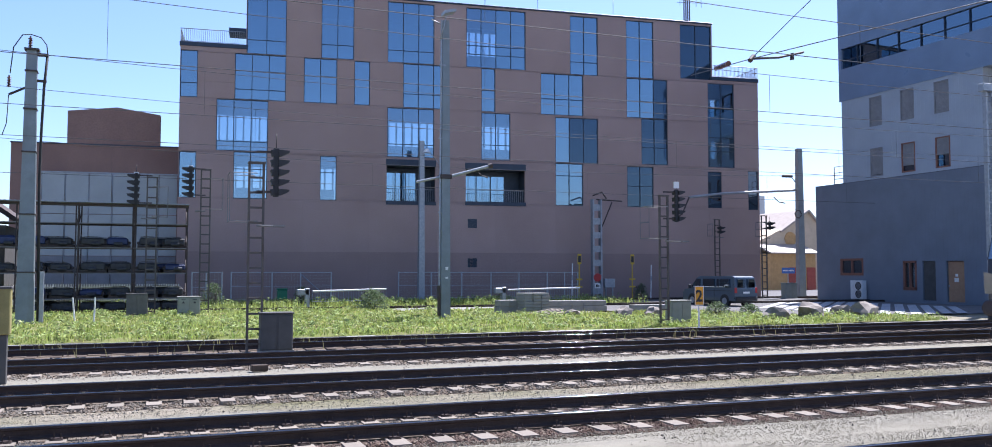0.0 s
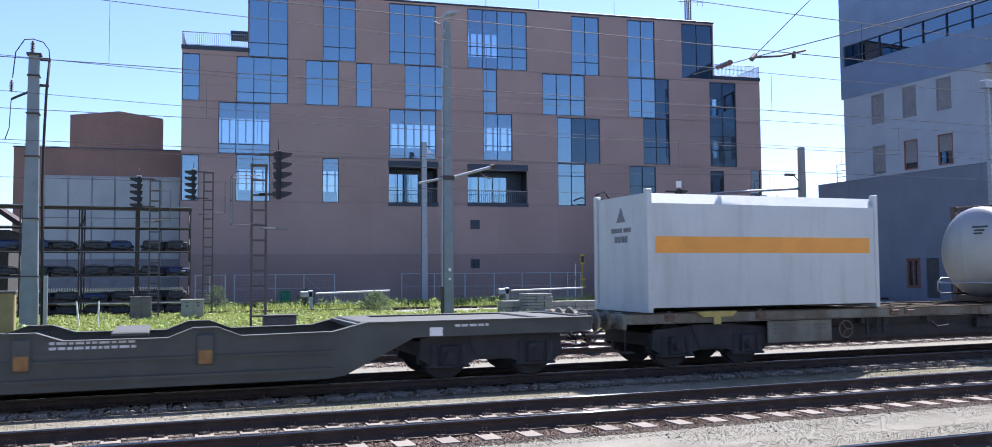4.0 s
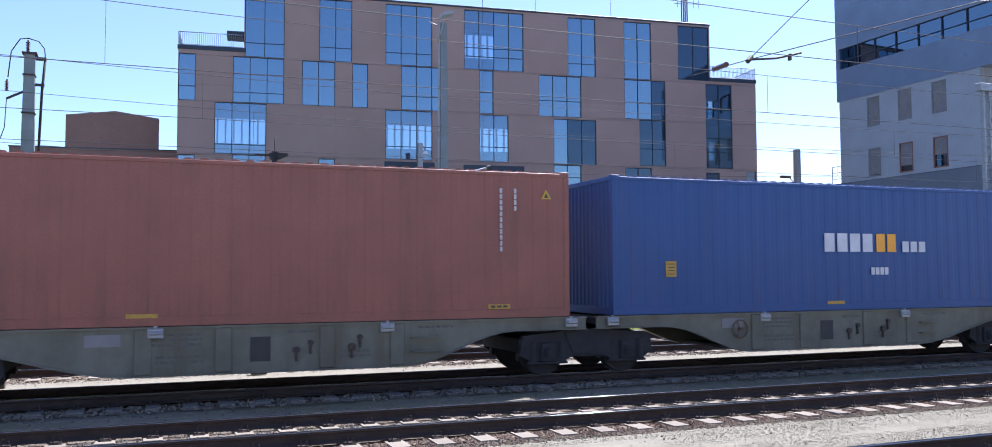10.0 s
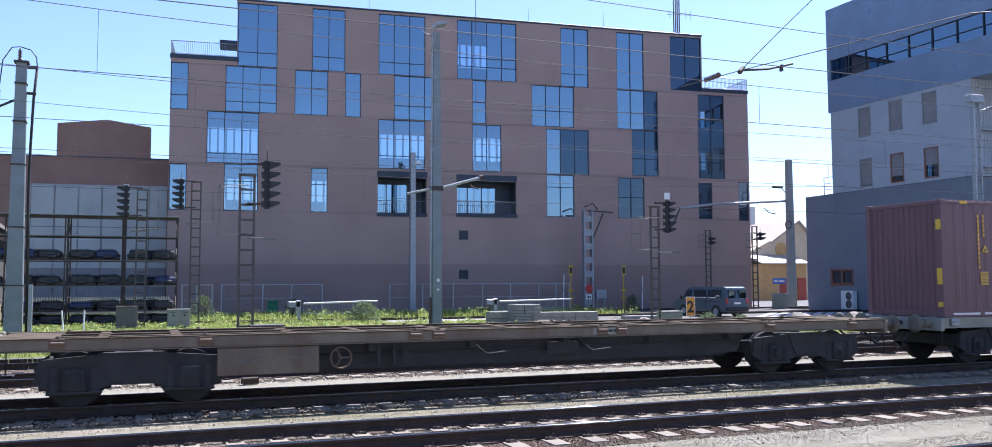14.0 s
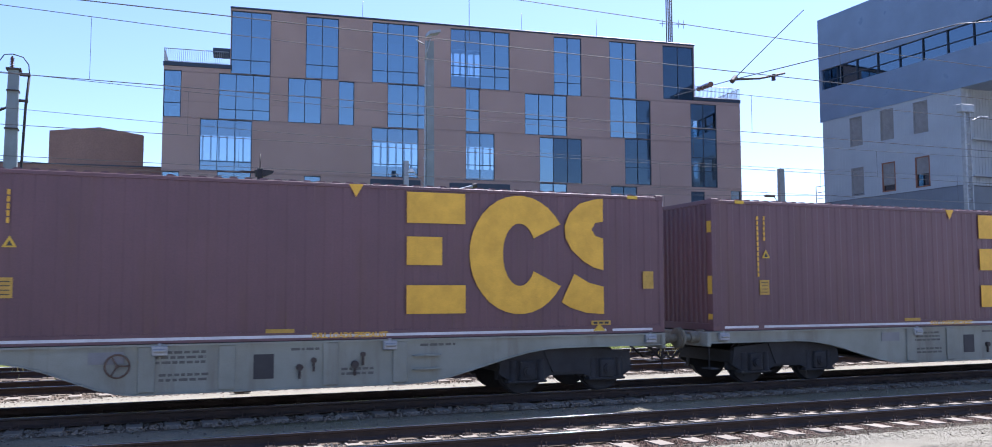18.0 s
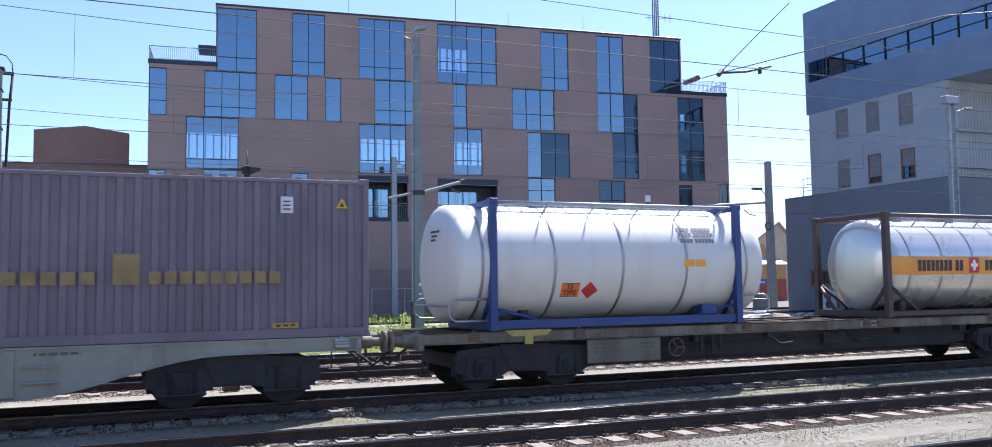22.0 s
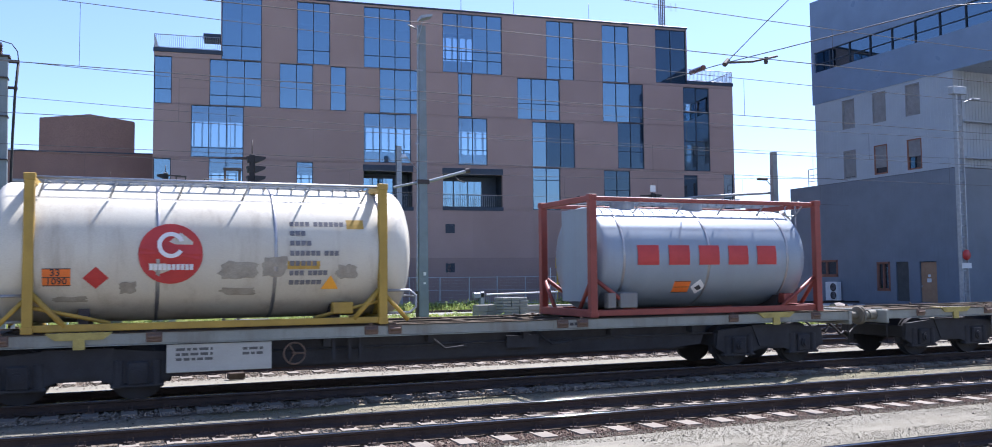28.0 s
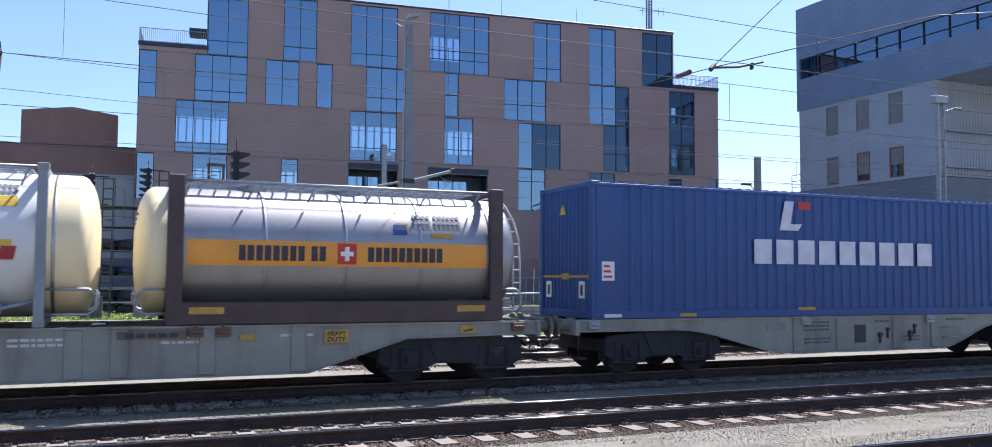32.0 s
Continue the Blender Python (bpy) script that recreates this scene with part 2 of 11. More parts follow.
# ---- modelling kit ----
class Solid:
    """Collects faces of simple closed forms for one mesh."""

    def __init__(self):
        self.v, self.f, self.s, self.starts = [], [], [], []

    def add(self, verts, faces, smooth=False):
        o = len(self.v)
        self.starts.append((o, len(self.f)))
        self.v += [tuple(p) for p in verts]
        self.f += [tuple(i + o for i in f) for f in faces]
        self.s += [smooth] * len(faces)
        return self

    def box(self, x0, x1, y0, y1, z0, z1, c=0.0):
        lo, hi = (min(x0, x1), min(y0, y1), min(z0, z1)), (max(x0, x1), max(y0, y1), max(z0, z1))
        c = min(c, *(0.45 * (h - l) for l, h in zip(lo, hi)))
        if c <= 0:
            vs = [(x, y, z) for x in (lo[0], hi[0]) for y in (lo[1], hi[1]) for z in (lo[2], hi[2])]
            return self.add(vs, [(0, 1, 3, 2), (4, 6, 7, 5), (0, 4, 5, 1), (2, 3, 7, 6), (0, 2, 6, 4), (1, 5, 7, 3)])
        vs, ix = [], {}
        for sx in (0, 1):
            for sy in (0, 1):
                for sz in (0, 1):
                    for a in range(3):
                        p = []
                        for k, sgn in enumerate((sx, sy, sz)):
                            e = hi[k] if sgn else lo[k]
                            p.append(e if k == a else e + (-c if sgn else c))
                        ix[sx, sy, sz, a] = len(vs)
                        vs.append(p)
        fs = []
        for a in range(3):
            b, d = [k for k in range(3) if k != a]
            for s in (0, 1):
                ring = []
                for sb, sd in ((0, 0), (1, 0), (1, 1), (0, 1)):
                    k = [0, 0, 0]
                    k[a], k[b], k[d] = s, sb, sd
                    ring.append(ix[(*k, a)])
                fs.append(tuple(ring if s else ring[::-1]))
            for sb in (0, 1):
                for sd in (0, 1):
                    q = []
                    for sa, face in ((0, b), (1, b), (1, d), (0, d)):
                        k = [0, 0, 0]
                        k[a], k[b], k[d] = sa, sb, sd
                        q.append(ix[(*k, face)])
                    fs.append(tuple(q))
        fs += [tuple(ix[sx, sy, sz, a] for a in range(3)) for sx in (0, 1) for sy in (0, 1) for sz in (0, 1)]
        return self.add(vs, fs)

    def prism(self, pts, axis, a, b):
        n = len(pts)
        put = {"x": lambda p, d: (d, p[0], p[1]), "y": lambda p, d: (p[0], d, p[1]), "z": lambda p, d: (p[0], p[1], d)}[axis]
        vs = [put(p, a) for p in pts] + [put(p, b) for p in pts]
        fs = [tuple(range(n)), tuple(range(2 * n - 1, n - 1, -1))] + [(i, i + n, (i + 1) % n + n, (i + 1) % n) for i in range(n)]
        return self.add(vs, fs)

    def cyl(self, p0, p1, r, n=12, r2=None, caps=True):
        p0, p1 = Vector(p0), Vector(p1)
        w = (p1 - p0).normalized()
        u = w.orthogonal().normalized()
        v = w.cross(u)
        r2 = r if r2 is None else r2
        ring = [(math.cos(2 * math.pi * i / n), math.sin(2 * math.pi * i / n)) for i in range(n)]
        a = [p0 + (u * c + v * s) * r for c, s in ring]
        b = [p1 + (u * c + v * s) * r2 for c, s in ring]
        self.add(a + b, [(i, (i + 1) % n, (i + 1) % n + n, i + n) for i in range(n)], n > 6)
        if caps:
            self.add(a, [tuple(range(n))[::-1]])
            self.add(b, [tuple(range(n))])
        return self

    def tube(self, pts, r, n=6):
        pts = [Vector(p) for p in pts]
        vs, fs = [], []
        prev = None
        for i, p in enumerate(pts):
            w = (pts[min(i + 1, len(pts) - 1)] - pts[max(i - 1, 0)]).normalized()
            u = w.orthogonal().normalized() if prev is None else (prev - w * prev.dot(w)).normalized()
            prev = u
            v = w.cross(u)
            vs += [p + (u * math.cos(2 * math.pi * k / n) + v * math.sin(2 * math.pi * k / n)) * r for k in range(n)]
        for i in range(len(pts) - 1):
            fs += [(i * n + k, i * n + (k + 1) % n, (i + 1) * n + (k + 1) % n, (i + 1) * n + k) for k in range(n)]
        fs += [tuple(range(n))[::-1], tuple(range((len(pts) - 1) * n, len(pts) * n))]
        return self.add(vs, fs, n > 5)

    def spin(self, prof, zc, n=40, yc=0.0, a0=0.0, a1=360.0):
        """Revolves (x, r) pairs about the line y = yc, z = zc; angle 0 points to -y and 90 up."""
        full = abs(a1 - a0) >= 359.9
        m = n if full else n + 1
        vs = []
        for x, r in prof:
            for k in range(m):
                a = radians(a0 + (a1 - a0) * k / n)
                vs.append((x, yc - r * math.cos(a), zc + r * math.sin(a)))
        fs = []
        for i in range(len(prof) - 1):
            for k in range(n):
                j = (k + 1) % m if full else k + 1
                fs.append((i * m + k, i * m + j, (i + 1) * m + j, (i + 1) * m + k))
        return self.add(vs, fs, True)

    def mesh(self, name, fix=True):
        me = bpy.data.meshes.new(name)
        if fix:
            bm = bmesh.new()
            vs = [bm.verts.new(p) for p in self.v]
            for f, s in zip(self.f, self.s):
                if len(set(f)) == len(f):
                    try:
                        bm.faces.new([vs[i] for i in f]).smooth = s
                    except ValueError:
                        pass
            bmesh.ops.recalc_face_normals(bm, faces=bm.faces[:])
            bm.to_mesh(me)
            bm.free()
        else:
            me.from_pydata(self.v, [], self.f)
            me.polygons.foreach_set("use_smooth", self.s)
        return me


    def pieces(self):
        """The separate closed forms, each as a Solid of its own; caps stay with their tube."""
        out, ends = [], self.starts[1:] + [(len(self.v), len(self.f))]
        for (v0, f0), (v1, f1) in zip(self.starts, ends):
            joined = out and self.v[v0] in out[-1].v
            q = out[-1] if joined else Solid()
            o = len(q.v)
            q.starts.append((o, len(q.f)))
            q.v += self.v[v0:v1]
            q.f += [tuple(i - v0 + o for i in f) for f in self.f[f0:f1]]
            q.s += self.s[f0:f1]
            if not joined:
                out.append(q)
        return out


SHARED = {}


def shared(key, material, build):
    """One mesh per form and material, built once."""
    k = (key, material.name)
    if k not in SHARED:
        if key not in SHARED:
            SHARED[key] = build().mesh(key)
            me = SHARED[key]
        else:
            me = SHARED[key].copy()
            me.materials.clear()
        me.materials.append(material)
        SHARED[k] = me
    return SHARED[k]


def part(name, form, material, parent=None, label="", at=None):
    me = form.mesh(name) if isinstance(form, Solid) else form
    if material is not None and not me.materials:
        me.materials.append(material)
    ob = new(name, me)
    ob.parent = parent
    if at is not None:
        ob.matrix_basis = at
    return tagged(ob, label)


def parts_of(name, solid, material, parent, label=""):
    """One part for each separate form in the solid."""
    for q in solid.pieces():
        part(name, q, material, parent, label)


def thing(name, at, label, category, group="", kind=""):
    ob = new(name)
    ob.empty_display_size = 0.2
    ob.matrix_basis = at
    return tagged(ob, label, category, group, kind)


def setting(name, form, material, label="", at=None):
    return tagged(part(name, form, material, None, label, at), kind="structure")


def letters(text, size, bold=0.0):
    """Flat text in the built-in font as vertices and faces, from the origin to the right."""
    cu = bpy.data.curves.new("t", "FONT")
    cu.body, cu.size, cu.offset, cu.resolution_u = text, size, bold, 3
    ob = bpy.data.objects.new("t", cu)
    scene.collection.objects.link(ob)
    dg = bpy.context.evaluated_depsgraph_get()
    me = bpy.data.meshes.new_from_object(ob.evaluated_get(dg))
    vs, fs = [v.co.copy() for v in me.vertices], [tuple(p.vertices) for p in me.polygons]
    bpy.data.objects.remove(ob)
    bpy.data.meshes.remove(me)
    return vs, fs


def write(solid, text, size, put, bold=0.0, width=None):
    """Lays text with put(u, v) -> point; stretched to a width where one is given."""
    vs, fs = letters(text, size, bold)
    if width:
        k = width / max(v.x for v in vs)
        for v in vs:
            v.x *= k
    solid.add([put(v.x, v.y) for v in vs], fs)
    return solid


def bars(solid, words, u0, u1, v0, v1, patch):
    """Plain blocks in place of a name: words gives the count of blocks in each word."""
    units = sum(words) + 0.6 * (len(words) - 1)
    w = (u1 - u0) / units
    u = u0
    for k in words:
        for _ in range(k):
            patch(solid, u + 0.11 * w, u + 0.89 * w, v0, v1)
            u += w
        u += 0.6 * w
    return solid


def comb(u0, u1, v0, v1, k, y, spine=0.02):
    """One plain bar cut into k blocks that stay joined at the foot."""
    w, pts = (u1 - u0) / k, [(u0, v0)]
    pts.append((u1 - 0.16 * w, v0))
    for i in range(k - 1, -1, -1):
        a, b = u0 + i * w, u0 + (i + 0.84) * w
        pts += [(b, v0 + spine * 0.4), (b, v1), (a, v1)] if i == k - 1 else [(u0 + (i + 1) * w, v0 + spine * 0.4), (b, v0 + spine * 0.4), (b, v1), (a, v1)]
    return Solid().prism(pts, "y", y, y + 0.012)

# ---- ground and tracks ----
TRACKS = {"near": 7.54, "first": 12.52, "train": 17.34, "third": 22.57, "fourth": 27.06, "yard": 52.9, "far": 62.5}


def ground_sheet():
    """One sheet to the horizon, with gentle unevenness near the tracks."""
    xs = sorted(set([-3000, -800, -300, -120, 120, 300, 800, 3000] + list(range(-80, 100, 4))))
    ys = sorted(set([-3000, -600, -150, -60, 110, 160, 300, 800, 3000] + list(range(-40, 100, 3))))
    vs = [(x, y, -0.26 + 0.025 * noise.noise((x * 0.21, y * 0.23, 0.0)) - (0.05 if y > 45 else 0)) for y in ys for x in xs]
    n = len(xs)
    fs = [(j * n + i, j * n + i + 1, (j + 1) * n + i + 1, (j + 1) * n + i) for j in range(len(ys) - 1) for i in range(n - 1)]
    s = Solid()
    s.add(vs, fs, True)
    me = s.mesh("ground", fix=False)
    setting("ground", me, SOIL, "dry soil and gravel ground of a railway yard")


def strip(name, x0, x1, y0, y1, z, material, label, step=1.0, rough=0.012, edge=0.05):
    """A laid surface with a slightly uneven top and sloping edges."""
    nx, ny = max(2, int((x1 - x0) / step)), max(2, int((y1 - y0) / (step * 0.6)))
    s = Solid()
    vs = []
    for j in range(ny + 1):
        for i in range(nx + 1):
            x, y = x0 + (x1 - x0) * i / nx, y0 + (y1 - y0) * j / ny
            e = j in (0, ny) or i in (0, nx)
            vs.append((x, y, z - (edge if e else 0) + rough * noise.noise((x * 1.3, y * 1.3, z))))
    s.add(vs, [(j * (nx + 1) + i, j * (nx + 1) + i + 1, (j + 1) * (nx + 1) + i + 1, (j + 1) * (nx + 1) + i) for j in range(ny) for i in range(nx)], True)
    return setting(name, s.mesh(name, fix=False), material, label)


def rail_form(x0, x1):
    s = Solid()
    half = [(0.075, -0.172), (0.075, -0.160), (0.03, -0.140), (0.0085, -0.12), (0.0085, -0.055), (0.034, -0.04), (0.036, -0.012)]
    s.prism(half + [(-y, z) for y, z in half[::-1]], "x", x0, x1)
    return s


def head_form(x0, x1):
    s = Solid()
    pts = [(0.0365, -0.012), (0.0345, -0.004), (0.028, 0.0), (-0.028, 0.0), (-0.0345, -0.004), (-0.0365, -0.012)]
    n = len(pts)
    vs = [(x, y, z) for x in (x0, x1) for y, z in pts]
    s.add(vs, [(i, i + n, (i + 1) % n + n, (i + 1) % n) for i in range(n)], True)
    return s


def sleeper_form(wood):
    def build():
        s = Solid()
        if wood:
            s.box(-0.13, 0.13, -1.3, 1.3, -0.33, -0.18, 0.012)
        else:
            for y in (-1, 1):
                s.prism([(-0.15, -0.36), (0.15, -0.36), (0.125, -0.185), (-0.125, -0.185)], "y", y * 1.3, y * 0.42)
            s.prism([(-0.13, -0.36), (0.13, -0.36), (0.11, -0.22), (-0.11, -0.22)], "y", -0.42, 0.42)
        return s
    return build


def fastening_form():
    s = Solid()
    for y in (-1, 1):
        s.tube([(-0.03, y * 0.135, -0.17), (-0.03, y * 0.135, -0.09), (-0.012, y * 0.135, -0.075)], 0.011, 5)
        s.tube([(0.05, y * 0.12, -0.17), (0.05, y * 0.12, -0.105)], 0.012, 5)
        s.box(-0.07, 0.07, y * 0.15, y * 0.07, -0.178, -0.155, 0.004)
    s.box(-0.08, 0.08, -0.17, 0.17, -0.188, -0.172)
    return s


def tracks():
    for name, yc in TRACKS.items():
        t = thing("railway_track", pose(0, yc, 0 if yc < 45 else -0.06), "straight railway track of %s on ballast" % ("bright-headed rails" if name in ("near", "first", "train", "third") else "dull rusty rails"), "track", "tracks", "structure")
        for y in (-0.75, 0.75):
            part("rail", shared("rail", RAIL_SIDE, lambda: rail_form(-260, 620)), None, t, "rusty rail", pose(0, y, 0))
            shiny = name in ("near", "first", "train", "third", "fourth")
            part("rail_head", shared("rail_head", RAIL_HEAD if shiny else RAIL_SIDE, lambda: head_form(-260, 620)), None, t, "polished running surface", pose(0, y, 0))
        if yc > 55:
            continue
        lo, hi = {"near": (5, 16), "first": (-3.5, 18), "train": (-5, 24), "third": (-6, 30), "fourth": (-7, 34), "yard": (-7, 22)}[name]
        k0, k1 = int(lo / 0.6), int(hi / 0.6)
        wood = name in ("fourth", "yard")
        for k in range(k0, k1):
            x = k * 0.6 + 0.03
            sl = part("sleeper", shared("sleeper%d" % wood, SLEEPER_WOOD if wood else SLEEPER, sleeper_form(wood)), None, t, at=pose(x, 0, 0))
            if name in ("first", "train", "third", "near"):
                for y in (-0.75, 0.75):
                    part("fastening", shared("fastening", RAIL_SIDE, fastening_form), None, sl, at=pose(0, y, 0))
        s = Solid()
        for k in list(range(-150, k0)) + list(range(k1, 420)):
            x = k * 0.6 + 0.03
            s.box(x - 0.13, x + 0.13, -1.3, 1.3, -0.34, -0.185)
        tagged(part("far_sleepers", s.mesh("far_sleepers", fix=False), SLEEPER_WOOD if wood else SLEEPER, t), kind="stuff")


def stones(name, count, x0, x1, y0, y1, z, size, material, label, keep=None, seed=1):
    """Loose ballast: deformed octahedra in one mesh."""
    rng = np.random.default_rng(seed)
    base = np.array([(1, 0, 0), (-1, 0, 0), (0, 1, 0), (0, -1, 0), (0, 0, 1), (0, 0, -1)], float)
    tri = np.array([(0, 2, 4), (2, 1, 4), (1, 3, 4), (3, 0, 4), (2, 0, 5), (1, 2, 5), (3, 1, 5), (0, 3, 5)])
    px, py = rng.uniform(x0, x1, count), rng.uniform(y0, y1, count)
    if keep is not None:
        ok = keep(px, py)
        px, py = px[ok], py[ok]
    n = len(px)
    v = base[None] * rng.uniform(0.6, 1.25, (n, 6, 1)) + rng.normal(0, 0.16, (n, 6, 3))
    r = rng.uniform(0.55, 1.25, (n, 1, 1)) * size
    v = v * r * np.array([1, 1, 0.75])
    a = rng.uniform(0, 6.28, n)
    c, s_ = np.cos(a), np.sin(a)
    x = v[..., 0] * c[:, None] - v[..., 1] * s_[:, None]
    y = v[..., 0] * s_[:, None] + v[..., 1] * c[:, None]
    pts = np.stack([x + px[:, None], y + py[:, None], v[..., 2] + z + rng.uniform(-0.3, 0.5, (n, 1)) * size], -1).reshape(-1, 3)
    faces = (tri[None] + 6 * np.arange(n)[:, None, None]).reshape(-1, 3)
    me = bpy.data.meshes.new(name)
    me.from_pydata(pts.tolist(), [], faces.tolist())
    ob = part(name, me, material)
    return tagged(ob, label, "ballast", kind="stuff")


def blades(name, count, x0, x1, y0, y1, z, h0, h1, width, material, label, keep=None, seed=1, lean=0.5):
    """Grass: bent two-piece blades in one mesh."""
    rng = np.random.default_rng(seed)
    px, py = rng.uniform(x0, x1, count), rng.uniform(y0, y1, count)
    if keep is not None:
        ok = keep(px, py, rng)
        px, py = px[ok], py[ok]
    n = len(px)
    a = rng.uniform(0, 6.28, n)
    h = rng.uniform(h0, h1, n)
    bend = rng.uniform(0.1, lean, n) * h
    b = rng.uniform(0, 6.28, n)
    w = width * rng.uniform(0.6, 1.3, n)
    dx, dy = np.cos(a) * w, np.sin(a) * w
    bx, by = np.cos(b) * bend, np.sin(b) * bend
    P = np.zeros((n, 5, 3))
    P[:, 0] = np.stack([px - dx, py - dy, np.full(n, z)], -1)
    P[:, 1] = np.stack([px + dx, py + dy, np.full(n, z)], -1)
    P[:, 2] = np.stack([px - dx * 0.8 + bx * 0.35, py - dy * 0.8 + by * 0.35, z + h * 0.55], -1)
    P[:, 3] = np.stack([px + dx * 0.8 + bx * 0.35, py + dy * 0.8 + by * 0.35, z + h * 0.55], -1)
    P[:, 4] = np.stack([px + bx, py + by, z + h], -1)
    o = 5 * np.arange(n)
    f = [(i, i + 1, i + 3, i + 2) for i in o.tolist()] + [(i + 2, i + 3, i + 4) for i in o.tolist()]
    me = bpy.data.meshes.new(name)
    me.from_pydata(P.reshape(-1, 3).tolist(), [], f)
    return tagged(part(name, me, material), label, "grass", kind="stuff")


ground_sheet()
for nm, yc in TRACKS.items():
    if yc < 45:
        near, far = 1.35 if nm == "train" else 1.75, 1.3 if nm == "first" else 1.75
        strip("ballast_bed", -60, 90, yc - near, yc + far, -0.205, BALLAST, "dark stone ballast between rails", 1.2)
for y0, y1, z in ((9.29, 10.77, -0.17), (14.27, 15.59, -0.25), (19.09, 20.82, -0.17), (24.32, 25.31, -0.17)):
    strip("gravel_path", -60, 90, y0 - 0.35, y1 + 0.35, z, GRAVEL, "fine grey gravel between the tracks", 1.2)
strip("platform", -80, 120, -9, 4.5, 0.38, PLATFORM, "paved platform where the camera stands", 3.0, 0.004)
setting("platform_edge", Solid().box(-80, 120, 4.4, 4.62, -0.3, 0.40, 0.02), CONCRETE, "concrete platform edge")
# added out of view behind the platform, to bounce sunlight onto the train's side
setting("wall_behind_platform", Solid().box(-80, 120, -9.6, -9.2, -0.3, 6.2), BOUNCE_PALE, "unseen pale wall added to bounce light onto the train")
strip("verge", -60, 90, 28.75, 30.75, -0.16, GRAVEL, "pale gravel path beside the track", 1.5, 0.01)
strip("turf", -40, 19.5, 30.6, 51.3, -0.13, TURF, "grass verge with weeds between tracks", 0.9, 0.05)
strip("turf", 19.5, 34, 31.0, 36.0, -0.14, TURF, "weedy verge beside the road", 0.9, 0.05)
strip("turf", -40, 33, 55.0, 61.0, -0.2, TURF, "grass strip before the fence", 1.0, 0.05)
strip("paved_crossing", 12.5, 24.5, 48.0, 51.6, -0.10, CONCRETE, "worn concrete crossing slab", 1.0, 0.006)
strip("road", 24.5, 51.4, 35.6, 63.0, -0.16, ASPHALT, "grey asphalt yard road", 1.5, 0.006)
strip("far_road", 33, 120, 63.0, 140, -0.2, ASPHALT, "asphalt road between the buildings", 4, 0.004)
for k in range(15):
    # diagonal stripes: lines y = x + d inside the no-parking field
    d = -4.9 + k * 1.07
    lo, hi = max(34.3, 35.4 - d), min(47.0, 53.0 - d)
    w = 0.36
    s = Solid().prism([(lo + w, lo + d - w + 0.36), (hi + w, hi + d - w + 0.36), (hi - w, hi + d + w - 0.36), (lo - w, lo + d + w - 0.36)], "z", -0.156, -0.138)
    setting("hatch_marking", s, WORN_SHADED_WHITE, "white hatched no-parking stripe painted on asphalt")
tracks()

# ---- brown office building ----
BX, BY, BROT = 48.98, 63.52, -6.0
B_AT = pose(BX, BY, 0, 0, 0, BROT)


def pierced(u0, u1, z0, z1, holes, us=(), zs=()):
    """Rectangles that fill a wall round its holes; us and zs are further cuts."""
    ue = sorted({u0, u1, *us, *(h[0] for h in holes), *(h[1] for h in holes)})
    ze = sorted({z0, z1, *zs, *(h[2] for h in holes), *(h[3] for h in holes)})
    ue, ze = [u for u in ue if u0 <= u <= u1], [z for z in ze if z0 <= z <= z1]
    out = []
    for za, zb in zip(ze, ze[1:]):
        run = None
        for ua, ub in zip(ue, ue[1:]):
            mu, mz = (ua + ub) / 2, (za + zb) / 2
            solid = not any(h[0] < mu < h[1] and h[2] < mz < h[3] for h in holes)
            if solid and run and ub - run[0] < 5.2:
                run = (run[0], ub)
            else:
                if run:
                    out.append((*run, za, zb))
                run = (ua, ub) if solid else None
        if run:
            out.append((*run, za, zb))
    return out


def glazed(parent, u0, u1, z0, z1, cols, kind="blue", transom=(), depth=0.12, frame_m=None, w=0.055):
    """Window unit of panes between mullions."""
    win = part("window", Solid().box(u0, u1, depth + 0.05, depth + 0.09, z0 - 0.0, z0 + 0.05), frame_m or FRAME_DARK, parent)
    f = Solid()
    f.box(u0, u1, depth - 0.05, depth + 0.07, z1 - w, z1)
    f.box(u0, u1, depth - 0.05, depth + 0.05, z0, z0 + w)
    step = (u1 - u0) / cols
    for k in range(cols + 1):
        u = u0 + k * step
        a, b = (u, u + w) if k == 0 else (u - w, u) if k == cols else (u - w / 2, u + w / 2)
        f.box(a, b, depth - 0.06, depth + 0.06, z0 + w, z1 - w)
    for t in transom:
        f.box(u0 + w, u1 - w, depth - 0.045, depth + 0.045, t - 0.025, t + 0.025)
    part("window_frame", f, frame_m or FRAME_DARK, win)
    cuts = [z0 + 0.03, *transom, z1 - 0.03]
    for k in range(cols):
        kk = kind[k] if isinstance(kind, tuple) else kind
        for a, b in zip(cuts, cuts[1:]):
            # "deep" panes have a neighbour's dark reflection put into their material
            p = part("pane", Solid().box(u0 + k * step + 0.02, u0 + (k + 1) * step - 0.02, depth - 0.006, depth + 0.006, a, b), {"dark": GLASS_DARK, "clear": GLASS_CLEAR, "deep": GLASS_DARK_MIRROR}.get(kk, GLASS_BLUE), win, "coated blue pane" if kk not in ("dark", "deep") else "pane toned dark")
            p.visible_shadow = False
    return win


WINDOWS = []


def win(u0, u1, z0, z1, cols, kind="blue", transom=()):
    WINDOWS.append((u0, u1, z0, z1, cols, kind, transom))


